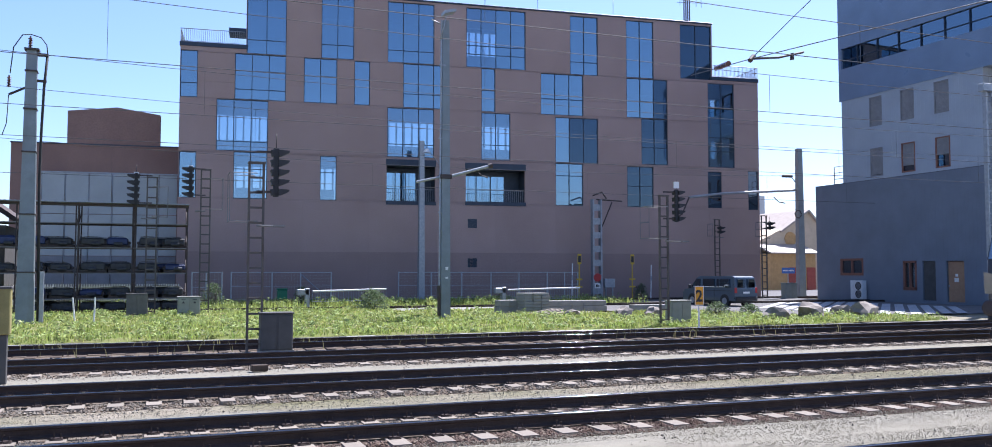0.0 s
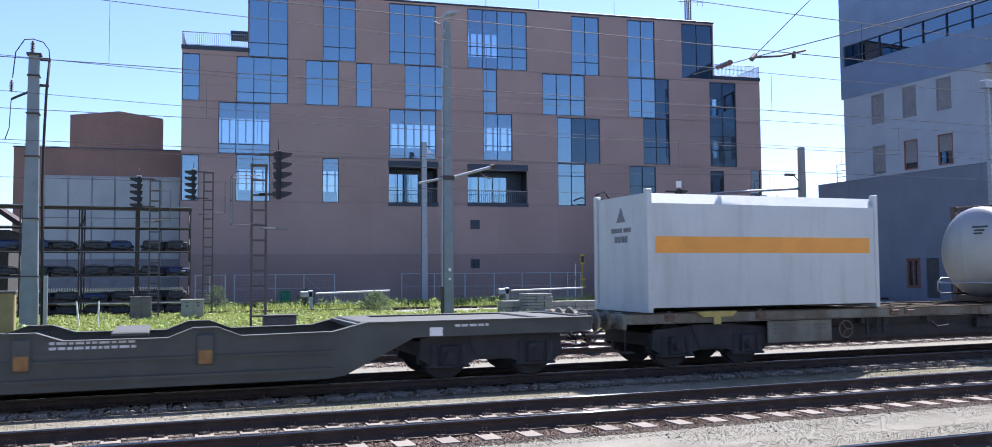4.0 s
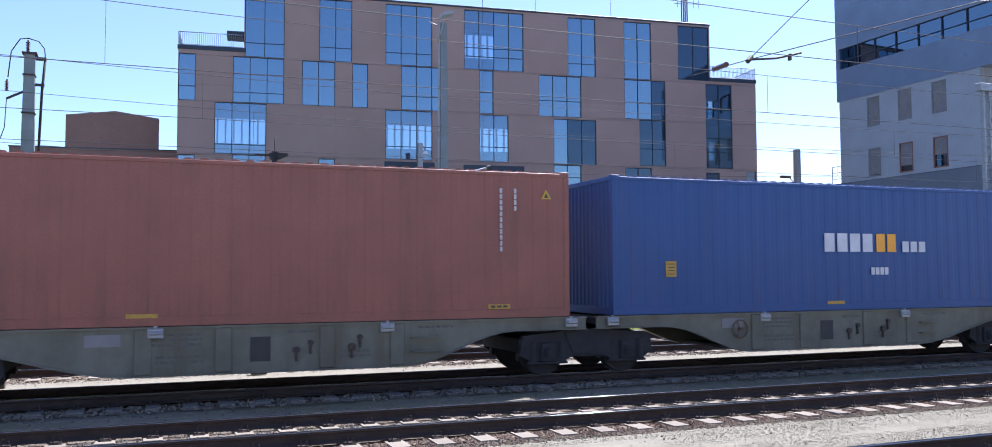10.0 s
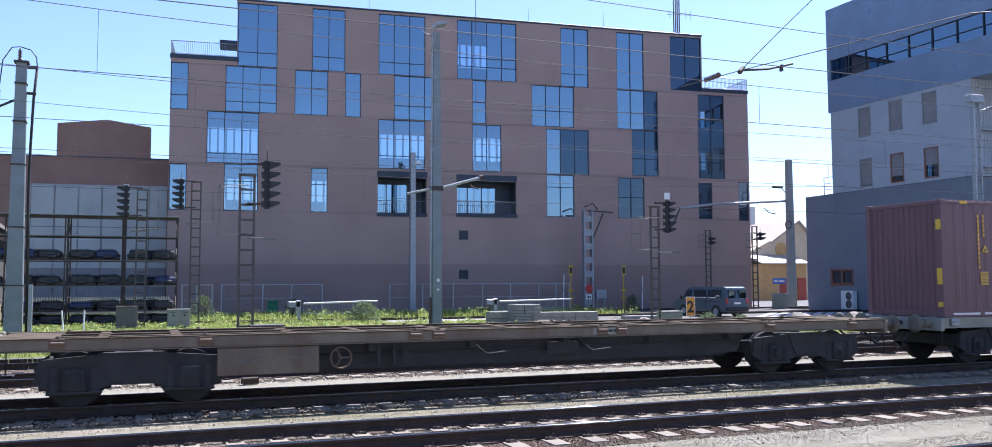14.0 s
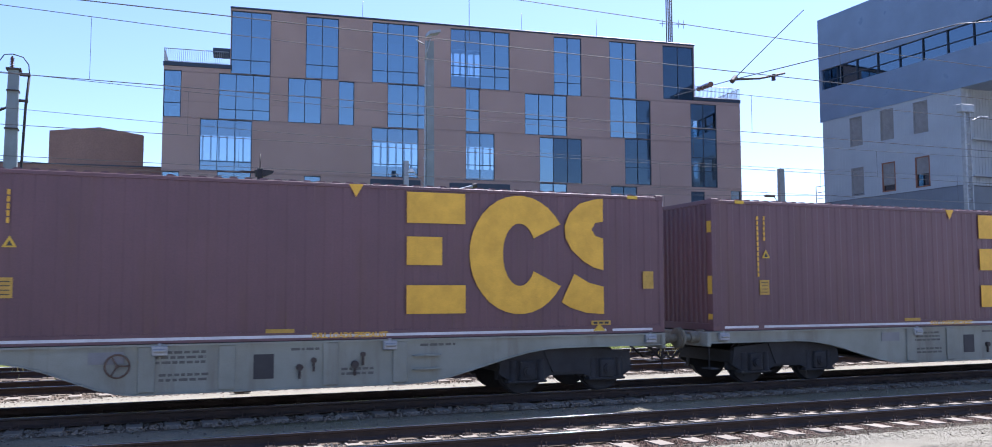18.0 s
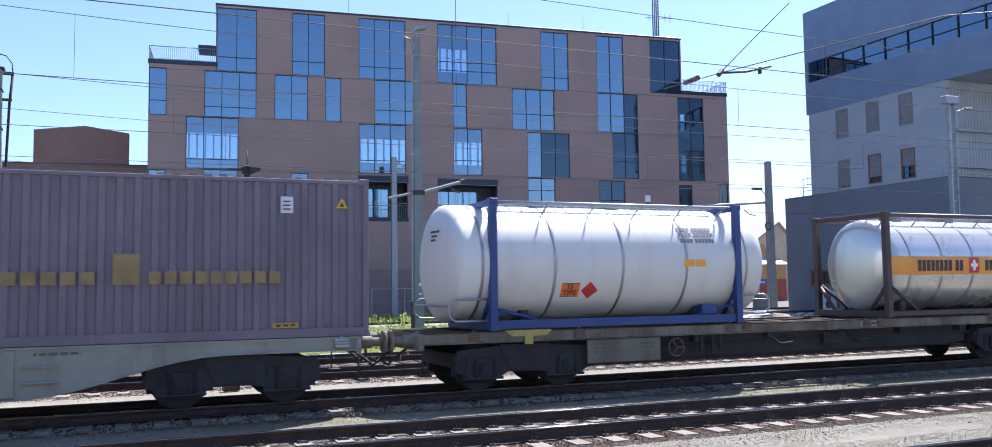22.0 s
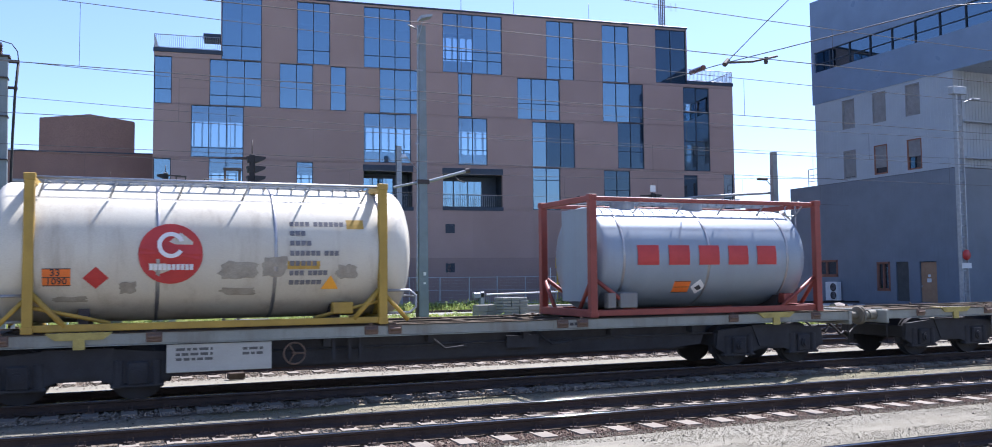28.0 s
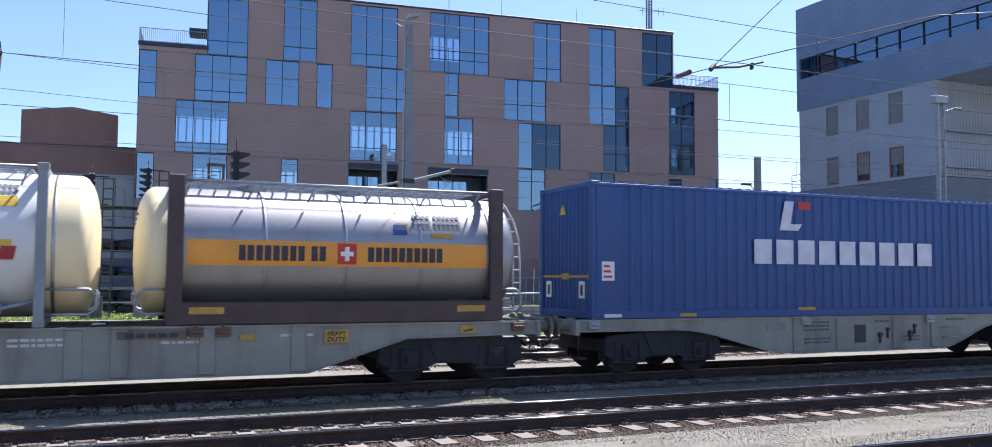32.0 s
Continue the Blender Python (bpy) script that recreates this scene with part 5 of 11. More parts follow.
def barrier(x0, x1, y, skirt):
    g = thing("level_crossing_barrier", pose(0, y, -0.2), "lowered white barrier beam with a hanging skirt", "barrier", "barriers")
    part("beam", Solid().cyl((x0, 0, 1.0), (x1, 0, 1.12), 0.06, 12), WHITE, g)
    part("housing", Solid().box(x0 - 1.0, x0 - 0.2, -0.2, 0.2, 0.75, 1.15, 0.05), GALV, g)
    part("stand", Solid().box(x0 - 0.5, x0 - 0.2, -0.2, 0.2, 0, 1.2, 0.03), GALV, g)
    q = Solid()
    n = int((x1 - x0) / 0.16)
    for k in range(n + 1):
        x = x0 + (x1 - x0) * k / n
        q.tube([(x, 0, 1.0), (x, 0, 0.35)], 0.014, 4)
    q.tube([(x0, 0, 0.35), (x1, 0, 0.4)], 0.02, 5)
    part("skirt", q, GALV, g, "hanging bar skirt")


barrier(9.4, 14.2, 57.0, True)
barrier(22.8, 28.3, 57.0, True)
f = thing("railing", pose(-12.5, 58.5, -0.2), "pale picket railing behind the racks", "railing")
for z in (0.5, 1.3):
    part("rail", Solid().box(0, 14, -0.03, 0.03, z, z + 0.06), WHITE, f)
for k in range(100):
    part("picket", shared("picket", WHITE, lambda: Solid().box(0, 0.06, -0.02, 0.02, 0.2, 1.5)), None, f, at=pose(k * 0.14, 0, 0))


def yellow_post(x, y):
    g = thing("track_marker", pose(x, y, -0.2), "yellow marker post with a plate and two clips", "marker", "track markers")
    part("pole", Solid().cyl((0, 0, 0), (0, 0, 3.0), 0.05, 8), YELLOW, g)
    part("plate", Solid().box(-0.17, 0.17, -0.06, -0.03, 2.85, 3.65, 0.01), YELLOW, g)
    q = Solid()
    q.box(-0.12, 0.12, -0.07, -0.06, 3.0, 3.5)
    part("plate_mark", q, INK, g)
    q = Solid()
    for z in (1.0, 1.6):
        q.box(-0.25, 0.25, -0.05, 0.05, z, z + 0.12)
    parts_of("clip", q, YELLOW, g)


yellow_post(31.16, 62.8)
yellow_post(35.9, 62.8)
for x, h in ((30.5, 2.9), (37.6, 2.8)):
    g = thing("pole", pose(x, 62.8, -0.2, 0, 1.5, 0), "thin pale pole with a small plate", "pole")
    part("pole", Solid().cyl((0, 0, 0), (0, 0, h), 0.045, 8), WHITE, g)
    part("plate", Solid().box(-0.06, 0.06, -0.06, -0.045, h * 0.55, h * 0.68), GALV, g)
g = thing("road_sign", pose(32.64, 62.6, -0.2), "round red sign over a white plate on a post", "sign")
part("post", Solid().cyl((0, 0, 0), (0, 0, 2.1), 0.04, 8), GALV, g)
part("disc", Solid().cyl((0, -0.06, 1.8), (0, -0.04, 1.8), 0.33, 24), RED, g)
part("plate", Solid().box(-0.25, 0.25, -0.06, -0.04, 0.95, 1.35), WHITE, g)
s = Solid()
s.box(-0.15, 0.0, -0.07, -0.062, 1.05, 1.25)
s.box(0.05, 0.15, -0.07, -0.062, 1.05, 1.2)
part("plate_mark", s, INK, g)
g = thing("control_box", pose(33.8, 62.8, -0.2), "grey control box on two legs", "box")
part("box", Solid().box(-0.45, 0.45, -0.15, 0.15, 1.0, 1.7, 0.02), GALV, g)
part("leg", Solid().box(-0.35, -0.27, -0.05, 0.05, 0, 1.0), GALV, g)
part("leg", Solid().box(0.27, 0.35, -0.05, 0.05, 0, 1.0), GALV, g)
g = thing("street_sign", pose(53.9, 66.0, -0.2), "blue street sign on a post", "sign")
part("post", Solid().cyl((0, 0, 0), (0, 0, 2.6), 0.045, 8), GALV, g)
part("plate", Solid().box(-0.72, 0.72, -0.07, -0.05, 2.1, 2.62), BLUE_SIGN, g)
s = Solid()
for u0, u1, k in ((-0.6, -0.08, 5), (0.02, 0.6, 6)):
    part("plate_bar", comb(u0, u1, 2.3, 2.42, k, -0.078), WHITE, g)
g = thing("waste_bin", pose(8.6, 65.4, -0.2), "small green plastic bin by the fence", "bin")
part("body", Solid().box(-0.35, 0.35, -0.25, 0.25, 0, 0.95, 0.05), GREEN_PAINT, g)
part("lid", Solid().box(-0.38, 0.38, -0.28, 0.28, 0.95, 1.05, 0.03), GREEN_PAINT, g)


# ---- concrete blocks, boulders and odds and ends ----
def slab_stack(x, y, rz, cols, rows, w, d, h, label):
    g = thing("slab_stack", pose(x, y, -0.14, 0, 0, rz), label, "slab stack", "concrete stacks")
    rnd = random.Random(int(x * 10))
    for r in range(rows):
        for c_ in range(cols):
            part("slab", shared("slab%.2f_%.2f" % (w, h), CONCRETE, lambda: Solid().box(0, w - 0.015, 0, d, 0, h - 0.012, 0.015)), None, g, at=pose(c_ * w + rnd.uniform(-0.02, 0.02), rnd.uniform(-0.03, 0.03), r * h, 0, 0, rnd.uniform(-1, 1)))


slab_stack(18.0, 42.6, 8, 3, 7, 0.5, 0.9, 0.155, "stack of weathered concrete paving slabs on the grass")
slab_stack(16.9, 43.4, 0, 2, 2, 0.55, 0.8, 0.35, "low stack of concrete blocks")
slab_stack(20.2, 44.5, -4, 5, 2, 0.7, 0.7, 0.3, "row of low concrete blocks")
slab_stack(25.0, 43.5, 0, 3, 1, 1.0, 0.6, 0.35, "row of concrete kerb stones")
g = thing("board_pile", pose(18.9, 41.3, -0.12, 0, 0, 12), "loose weathered planks leaning on the grass", "planks")
for k in range(4):
    part("plank", Solid().box(-0.9, 0.9, k * 0.2, k * 0.2 + 0.17, 0, 0.04), SLEEPER, g, at=pose(0, 0, 0.03 + 0.03 * k, 0, -12 + 2 * k, 4 * k))


def boulder(x, y, r, seed, sx=1.3):
    rnd = random.Random(seed)
    bm = bmesh.new()
    bmesh.ops.create_icosphere(bm, subdivisions=2, radius=r)
    for v in bm.verts:
        k = 1 + 0.55 * noise.noise(v.co * (1.5 / r) + Vector((seed, 0, 0))) + 0.22 * noise.noise(v.co * (3.4 / r) + Vector((0, seed, 0)))
        v.co = Vector((v.co.x * sx * k, v.co.y * k, v.co.z * 0.75 * k))
    me = bpy.data.meshes.new("boulder")
    bm.to_mesh(me)
    bm.free()
    me.materials.append(ROCK)
    ob = new("boulder", me)
    ob.matrix_basis = pose(x, y, -0.15 + r * 0.32, 0, 0, rnd.uniform(0, 180))
    tagged(ob, "rough grey-brown boulder beside the road", "boulder", "boulders")


for k, (x, y, r) in enumerate(((29.9, 35.0, 0.66), (33.0, 34.7, 0.62), (33.3, 36.5, 0.45), (27.3, 34.3, 0.5), (21.5, 38.5, 0.45), (23.4, 38.9, 0.42), (25.0, 39.6, 0.38), (19.7, 40.5, 0.3))):
    boulder(x, y, r, k + 3)
g = thing("wooden_block", pose(2.2, 20.3, -0.15, 0, 0, 6), "old timber block lying in the gravel", "block")
part("block", Solid().box(-0.18, 0.18, -0.1, 0.1, 0.0, 0.14, 0.015), SLEEPER_WOOD, g)
for k, (x, y) in enumerate(((-3.0, 40.2), (-2.3, 40.0))):
    g = thing("stake", pose(x, y, -0.15, 0, 8 * k - 6, 0), "thin pale survey stake in the grass", "stake", "stakes")
    part("stake", Solid().cyl((0, 0, 0), (0, 0, 1.15), 0.032, 8), WHITE, g)

# ---- parked van ----
def van(at):
    v = thing("van", at, "slate-blue delivery van parked on the road", "van")
    # front at local -x
    prof = [(-2.45, 0.35), (-2.47, 0.85), (-2.3, 1.02), (-1.75, 1.16), (-1.15, 1.82), (-0.9, 1.92), (2.1, 1.93), (2.3, 1.85), (2.44, 1.1), (2.44, 0.35)]
    q = Solid()
    n = len(prof)
    up = lambda z: 0.13 * max(0.0, (z - 1.05) / 0.9)
    vs = [(x, -0.96 + up(z), z) for x, z in prof] + [(x, 0.96 - up(z), z) for x, z in prof]
    q.add(vs, [tuple(range(n)), tuple(range(2 * n - 1, n - 1, -1))] + [(i, i + n, (i + 1) % n + n, (i + 1) % n) for i in range(n)])
    part("body", q, VAN_PAINT, v)
    part("underbody", Solid().box(-2.2, 2.2, -0.8, 0.8, 0.22, 0.4), BLACK, v)
    for x in (-1.55, 1.5):
        for y in (-0.86, 0.86):
            w = part("wheel", Solid().cyl((0, -0.11, 0), (0, 0.11, 0), 0.34, 24), RUBBER, v, at=pose(x, y, 0.34))
            part("rim", Solid().cyl((0, -0.125, 0), (0, 0.125, 0), 0.21, 16), GALV, w)
            part("wheel_arch", Solid().cyl((x, y - 0.105, 0.36), (x, y + 0.09, 0.36), 0.41, 24), BLACK, v)
    # rear doors glass, lamps, plate; side windows
    for y in (-0.42, 0.42):
        part("rear_window", Solid().prism([(y - 0.33, 1.2), (y + 0.33, 1.2), (y + 0.29, 1.72), (y - 0.29, 1.72)], "x", 2.33, 2.46), GLASS_CAB, v)
        part("tail_lamp", Solid().box(2.38, 2.47, y * 2.08 - 0.09, y * 2.08 + 0.09, 0.85, 1.2, 0.02), RED, v, "red tail lamp")
    part("number_plate", Solid().box(2.44, 2.465, -0.27, 0.27, 0.82, 0.94), WHITE, v)
    part("bumper", Solid().box(2.3, 2.53, -0.95, 0.95, 0.38, 0.62, 0.05), BLACK, v)
    part("bumper", Solid().box(-2.56, -2.3, -0.95, 0.95, 0.35, 0.65, 0.05), BLACK, v)
    for s_ in (-1, 1):
        part("cab_window", Solid().prism([(-1.62, 1.2), (-0.78, 1.2), (-0.78, 1.74), (-1.1, 1.74)], "y", s_ * 0.975, s_ * 0.86), GLASS_CAB, v)
        for x0, x1 in ((-0.5, 0.62), (0.78, 2.0)):
            part("side_window", Solid().prism([(x0, 1.2), (x1, 1.2), (x1 - 0.06, 1.74), (x0 + 0.03, 1.74)], "y", s_ * 0.972, s_ * 0.86), GLASS_CAB, v)
        part("mirror", Solid().box(-1.75, -1.6, s_ * 0.98, s_ * 1.15, 1.12, 1.36, 0.03), BLACK, v)
        q = Solid()
        q.box(-0.55, 2.2, s_ * 0.968, s_ * 0.96, 0.98, 1.0)
        for x in (-0.62, 0.55):
            q.box(x, x + 0.015, s_ * 0.968, s_ * 0.95, 0.45, 1.1)
        part("door_seam", q, BLACK, v)
    part("windscreen", Solid().prism([(-1.72, 1.2), (-1.2, 1.79), (-1.24, 1.82), (-1.78, 1.2)], "y", -0.82, 0.82), GLASS_CAB, v)
    return v


van(pose(34.9, 49.6, -0.16, 0, 0, -82))


# ---- bushes and grass ----
def bush(x, y, r, h, n, seed, material):
    rng = np.random.default_rng(seed)
    g = thing("bush", pose(x, y, -0.2), "loose grey-green bush in the grass", "bush", "bushes")
    q = Solid()
    for k in range(14):
        a, e = rng.uniform(0, 6.28), rng.uniform(0.5, 1.3)
        tip = (r * math.cos(a) * math.cos(e) * 1.1, r * math.sin(a) * math.cos(e) * 1.1, h * math.sin(e))
        q.tube([(0, 0, 0), (tip[0] * 0.4, tip[1] * 0.4, tip[2] * 0.6), tip], 0.012, 4)
    part("stems", q, SLEEPER_WOOD, g)
    vs, fs = [], []
    for k in range(n):
        a, e, d = rng.uniform(0, 6.28), rng.uniform(-0.1, 1.5), rng.uniform(0.45, 1.0) ** 0.6
        c = np.array([r * d * math.cos(a) * math.cos(e), r * d * math.sin(a) * math.cos(e), h * (0.12 + 0.88 * d * max(0.05, math.sin(e)))])
        c += rng.normal(0, 0.05, 3)
        u, w = rng.normal(0, 1, 3), rng.normal(0, 1, 3)
        u, w = u / np.linalg.norm(u) * 0.075, w / np.linalg.norm(w) * 0.03
        o = len(vs)
        vs += [tuple(c - u), tuple(c + w), tuple(c + u), tuple(c - w)]
        fs.append((o, o + 1, o + 2, o + 3))
    me = bpy.data.meshes.new("leaves")
    me.from_pydata(vs, [], fs)
    tagged(part("leaves", me, material, g), kind="stuff")


bush(11.7, 50.0, 0.95, 1.25, 1500, 2, LEAF)
bush(37.4, 64.0, 0.6, 1.3, 500, 3, LEAF)
bush(3.4, 58.0, 0.8, 1.6, 700, 4, LEAF)
bush(9.6, 62.5, 0.7, 1.2, 600, 5, LEAF)
bush(28.0, 37.2, 0.6, 0.6, 600, 6, LEAF)
bush(26.6, 38.0, 0.7, 0.7, 600, 7, LEAF)


def tufty(px, py, rng):
    a = np.sin(px * 1.9 + 0.7 * np.sin(py * 1.3)) + np.cos(py * 1.6 + np.sin(px * 0.8)) + 0.6 * np.sin(px * 5.1) * np.cos(py * 4.3)
    return rng.random(len(px)) < np.clip(0.55 + 0.3 * a, 0.12, 1.0)


def clear(px, py, rng):
    return tufty(px, py, rng) & ~((px > 12.3) & (py > 47.8)) & ~((px > 16.5) & (px < 28.6) & (py > 42.3) & (py < 45.4))


blades("grass", 75000, -12, 19.5, 30.7, 51.2, -0.16, 0.06, 0.24, 0.02, BLADE, "bright green uneven grass between the tracks", clear, 11)
blades("grass", 9000, 19.3, 34.5, 31.0, 36.2, -0.18, 0.06, 0.26, 0.016, BLADE, "weedy green grass beside the road", tufty, 12)
blades("grass", 9000, 20, 29, 36.2, 42.5, -0.2, 0.06, 0.3, 0.016, BLADE, "weeds among the concrete blocks", tufty, 15)
blades("grass", 22000, -12, 33, 55.2, 65.5, -0.24, 0.15, 0.55, 0.022, BLADE, "tall green grass before the fence", tufty, 13)
blades("dry_weeds", 1500, -8, 24, 25.7, 28.4, -0.2, 0.12, 0.40, 0.012, BLADE_DRY, "dry stalks and weeds along the far rails", lambda a, b_, r: tufty(a, b_, r) & (r.random(len(a)) < 0.5), 14)
blades("weeds", 900, -6, 30, 28.4, 30.8, -0.2, 0.05, 0.22, 0.012, BLADE, "sparse weeds at the cable trough", tufty, 16)
blades("weeds", 1200, -7, 24, 50.9, 54.8, -0.24, 0.08, 0.35, 0.018, BLADE, "weeds in the yard track", tufty, 17)


def leaflets(name, count, x0, x1, y0, y1, z, h, size, material, label, keep, seed):
    """Broad-leaved weeds: single leaves at all angles, in clumps, as one mesh."""
    rng = np.random.default_rng(seed)
    cx, cy = rng.uniform(x0, x1, count // 14), rng.uniform(y0, y1, count // 14)
    ok = keep(cx, cy, rng)
    cx, cy = cx[ok], cy[ok]
    tall = rng.uniform(0.25, 1.0, len(cx)) ** 1.5
    px, py, th = (np.repeat(a, 14) for a in (cx, cy, tall))
    n = len(px)
    c = np.stack([px + rng.normal(0, 0.09, n), py + rng.normal(0, 0.09, n), z + h * th * rng.uniform(0.15, 1.0, n)], -1)
    u = rng.normal(0, 1, (n, 3)) * (1, 1, 0.55)
    w = rng.normal(0, 1, (n, 3)) * (1, 1, 0.55)
    u = u / np.linalg.norm(u, axis=1)[:, None] * size * rng.uniform(0.6, 1.4, (n, 1))
    w = w / np.linalg.norm(w, axis=1)[:, None] * size * 0.45
    P = np.stack([c - u, c + w, c + u, c - w], 1).reshape(-1, 3)
    me = bpy.data.meshes.new(name)
    me.from_pydata(P.tolist(), [], [(i, i + 1, i + 2, i + 3) for i in range(0, 4 * n, 4)])
    return tagged(part(name, me, material), label, "weeds", kind="stuff")


WEED = mat("broad_weed_leaf", (0.172, 0.264, 0.066), 0.6, alt=(0.343, 0.396, 0.145), grain=2.2, amount=0.8, bump=0.0, spec=0.3, thin=0.4, isl=0.6)
FLOWER = mat("pale_flower_head", (0.62, 0.60, 0.38), 0.8, alt=(0.55, 0.46, 0.10), grain=1.0, amount=0.6, bump=0.0, thin=0.3)
leaflets("weeds", 46000, -12, 19.5, 30.7, 51.2, -0.14, 0.32, 0.085, WEED, "low broad-leaved weeds among the grass", clear, 31)
leaflets("weeds", 9000, 19.3, 34.5, 31.0, 36.2, -0.16, 0.34, 0.08, WEED, "broad-leaved weeds beside the road", tufty, 32)
leaflets("weeds", 16000, -12, 33, 55.2, 61.5, -0.22, 0.75, 0.10, WEED, "tall leafy weeds before the fence", tufty, 33)
leaflets("flowers", 7000, -12, 19.5, 30.7, 48.0, -0.06, 0.30, 0.035, FLOWER, "tiny pale flower heads in the grass", clear, 34)


def off_sleepers(px, py):
    """Keeps stones off the tops of the sleepers."""
    on = np.abs((px - 0.03 + 0.3) % 0.6 - 0.3) < 0.145
    near = np.zeros(len(px), bool)
    for yc in (7.54, 12.52, 17.34, 22.57):
        d = np.abs(py - yc)
        near |= (d < 1.33) & (d > 0.42)
        on |= np.abs(d - 0.75) < 0.1
        near |= np.abs(d - 0.75) < 0.1
    return ~(on & near)


stones("ballast_stones", 9000, 4.0, 17, 6.9, 8.25, -0.215, 0.03, STONE_DARK, "dark crushed ballast between the rails", off_sleepers, 20)
stones("ballast_stones", 12000, -3.5, 18, 10.95, 11.75, -0.21, 0.028, STONE_RUST, "brownish crushed ballast beside the rail", off_sleepers, 21)
stones("ballast_stones", 20000, -4.0, 19, 11.85, 13.2, -0.215, 0.03, STONE_DARK, "dark crushed ballast between the rails", off_sleepers, 26)
stones("ballast_stones", 7000, -4.5, 20, 13.35, 14.0, -0.235, 0.026, STONE, "pale crushed ballast beside the rail", off_sleepers, 27)
stones("ballast_stones", 20000, -5.5, 24, 15.7, 19.0, -0.205, 0.03, STONE, "grey crushed ballast under the train", off_sleepers, 22)
stones("ballast_stones", 26000, -6.5, 30, 19.0, 25.6, -0.195, 0.03, STONE, "pale crushed ballast beyond the train", off_sleepers, 23)
stones("gravel_grains", 62000, -4.0, 18, 8.7, 11.05, -0.169, 0.0075, GRAVEL, "fine grey gravel grains", None, 28)
stones("gravel_grains", 30000, -5.0, 20, 14.0, 15.8, -0.249, 0.008, GRAVEL, "fine grey gravel grains", None, 29)
stones("gravel_grains", 160, -3.0, 19, 8.8, 11.0, -0.165, 0.02, STONE_DARK, "few dark loose stones on the gravel", None, 24)
stones("gravel_grains", 160, -5.0, 22, 14.1, 16.0, -0.245, 0.02, STONE_DARK, "few dark loose stones on the gravel", None, 25)


def paving_pieces():
    """Slabs of the cable trough along the fourth track."""
    t = thing("cable_trough", pose(0, 29.4, -0.20), "pale concrete cable trough lids beside the track", "cable trough", "", "structure")
    for k in range(60):
        part("lid", shared("trough_lid", CONCRETE, lambda: Solid().box(0, 0.98, -0.22, 0.22, 0, 0.08, 0.01)), None, t, at=pose(-9 + k, 0, random.Random(k).uniform(-0.01, 0.015), 0, random.Random(k + 99).uniform(-0.6, 0.6), 0))

# ---- train: goods train on the second track, running towards -x ----
YB, DECK = 17.34, 1.175
TRAIN, WHEELS = [], []


def gone(t):
    """Metres that the train has run by t."""
    return 16.65 * t - 0.0074 * t * t


def on_train(ob, xi, z=0.0):
    ob.matrix_basis = pose(xi, YB, z)
    TRAIN.append((ob, xi, z))
    return ob


W_GREY = mat("wagon_grey_green_paint", (0.255, 0.275, 0.245), 0.7, alt=(0.18, 0.18, 0.15), grain=1.2, amount=0.4, bump=0.06, stain=((0.12, 0.085, 0.06), 0.5))
PANEL_PALE = mat("pale_panel_paint", (0.43, 0.44, 0.40), 0.75, alt=(0.33, 0.32, 0.28), grain=2, amount=0.4, bump=0.05)
W_MOSS = mat("wagon_mossy_grey_paint", (0.185, 0.19, 0.155), 0.75, alt=(0.11, 0.105, 0.08), grain=1.2, amount=0.5, bump=0.07, spec=0.25, stain=((0.10, 0.08, 0.055), 0.6))
YELLOW_PALE = mat("dusty_yellow_fitting", (0.40, 0.33, 0.09), 0.7, grain=6, amount=0.5, bump=0.05)
W_DULL = mat("wagon_dull_grey_paint", (0.20, 0.20, 0.165), 0.75, alt=(0.10, 0.085, 0.06), grain=1.5, amount=0.6, bump=0.08, spec=0.2, stain=((0.09, 0.06, 0.04), 0.9))
W_GRIME = mat("grimy_deck_steel", (0.105, 0.087, 0.064), 0.95, alt=(0.055, 0.042, 0.03), grain=2.0, amount=0.7, bump=0.2, spec=0.08)
W_BLUE = mat("wagon_blue_paint", (0.022, 0.10, 0.215), 0.55, alt=(0.02, 0.05, 0.13), grain=1.2, amount=0.45, bump=0.06, stain=((0.04, 0.04, 0.05), 0.4))
W_OLIVE = mat("wagon_olive_grey_paint", (0.066, 0.074, 0.066), 0.7, alt=(0.042, 0.044, 0.038), grain=1.2, amount=0.45, bump=0.08, stain=((0.06, 0.045, 0.035), 0.5))
PAD = mat("dirty_ochre_pad", (0.26, 0.14, 0.045), 0.8, grain=6, amount=0.5, bump=0.05)
WORN_INK = mat("worn_dark_lettering", (0.11, 0.11, 0.10), 0.7, grain=8, amount=0.4, bump=0)
W_BROWN = mat("wagon_rust_brown_paint", (0.17, 0.145, 0.11), 0.75, alt=(0.10, 0.075, 0.05), grain=1.5, amount=0.5, bump=0.08, stain=((0.09, 0.06, 0.04), 0.6))
W_DARK = mat("wagon_underframe", (0.043, 0.045, 0.050), 0.9, alt=(0.030, 0.030, 0.032), grain=3, amount=0.5, bump=0.12, spec=0.2)
RUST_PAINT = mat("rusty_brown_fitting", (0.145, 0.095, 0.065), 0.8, alt=(0.09, 0.06, 0.045), grain=6, amount=0.5, bump=0.1)
TREAD = mat("wheel_tread", (0.13, 0.115, 0.10), 0.5, 0.5, grain=5, amount=0.4, bump=0.03)


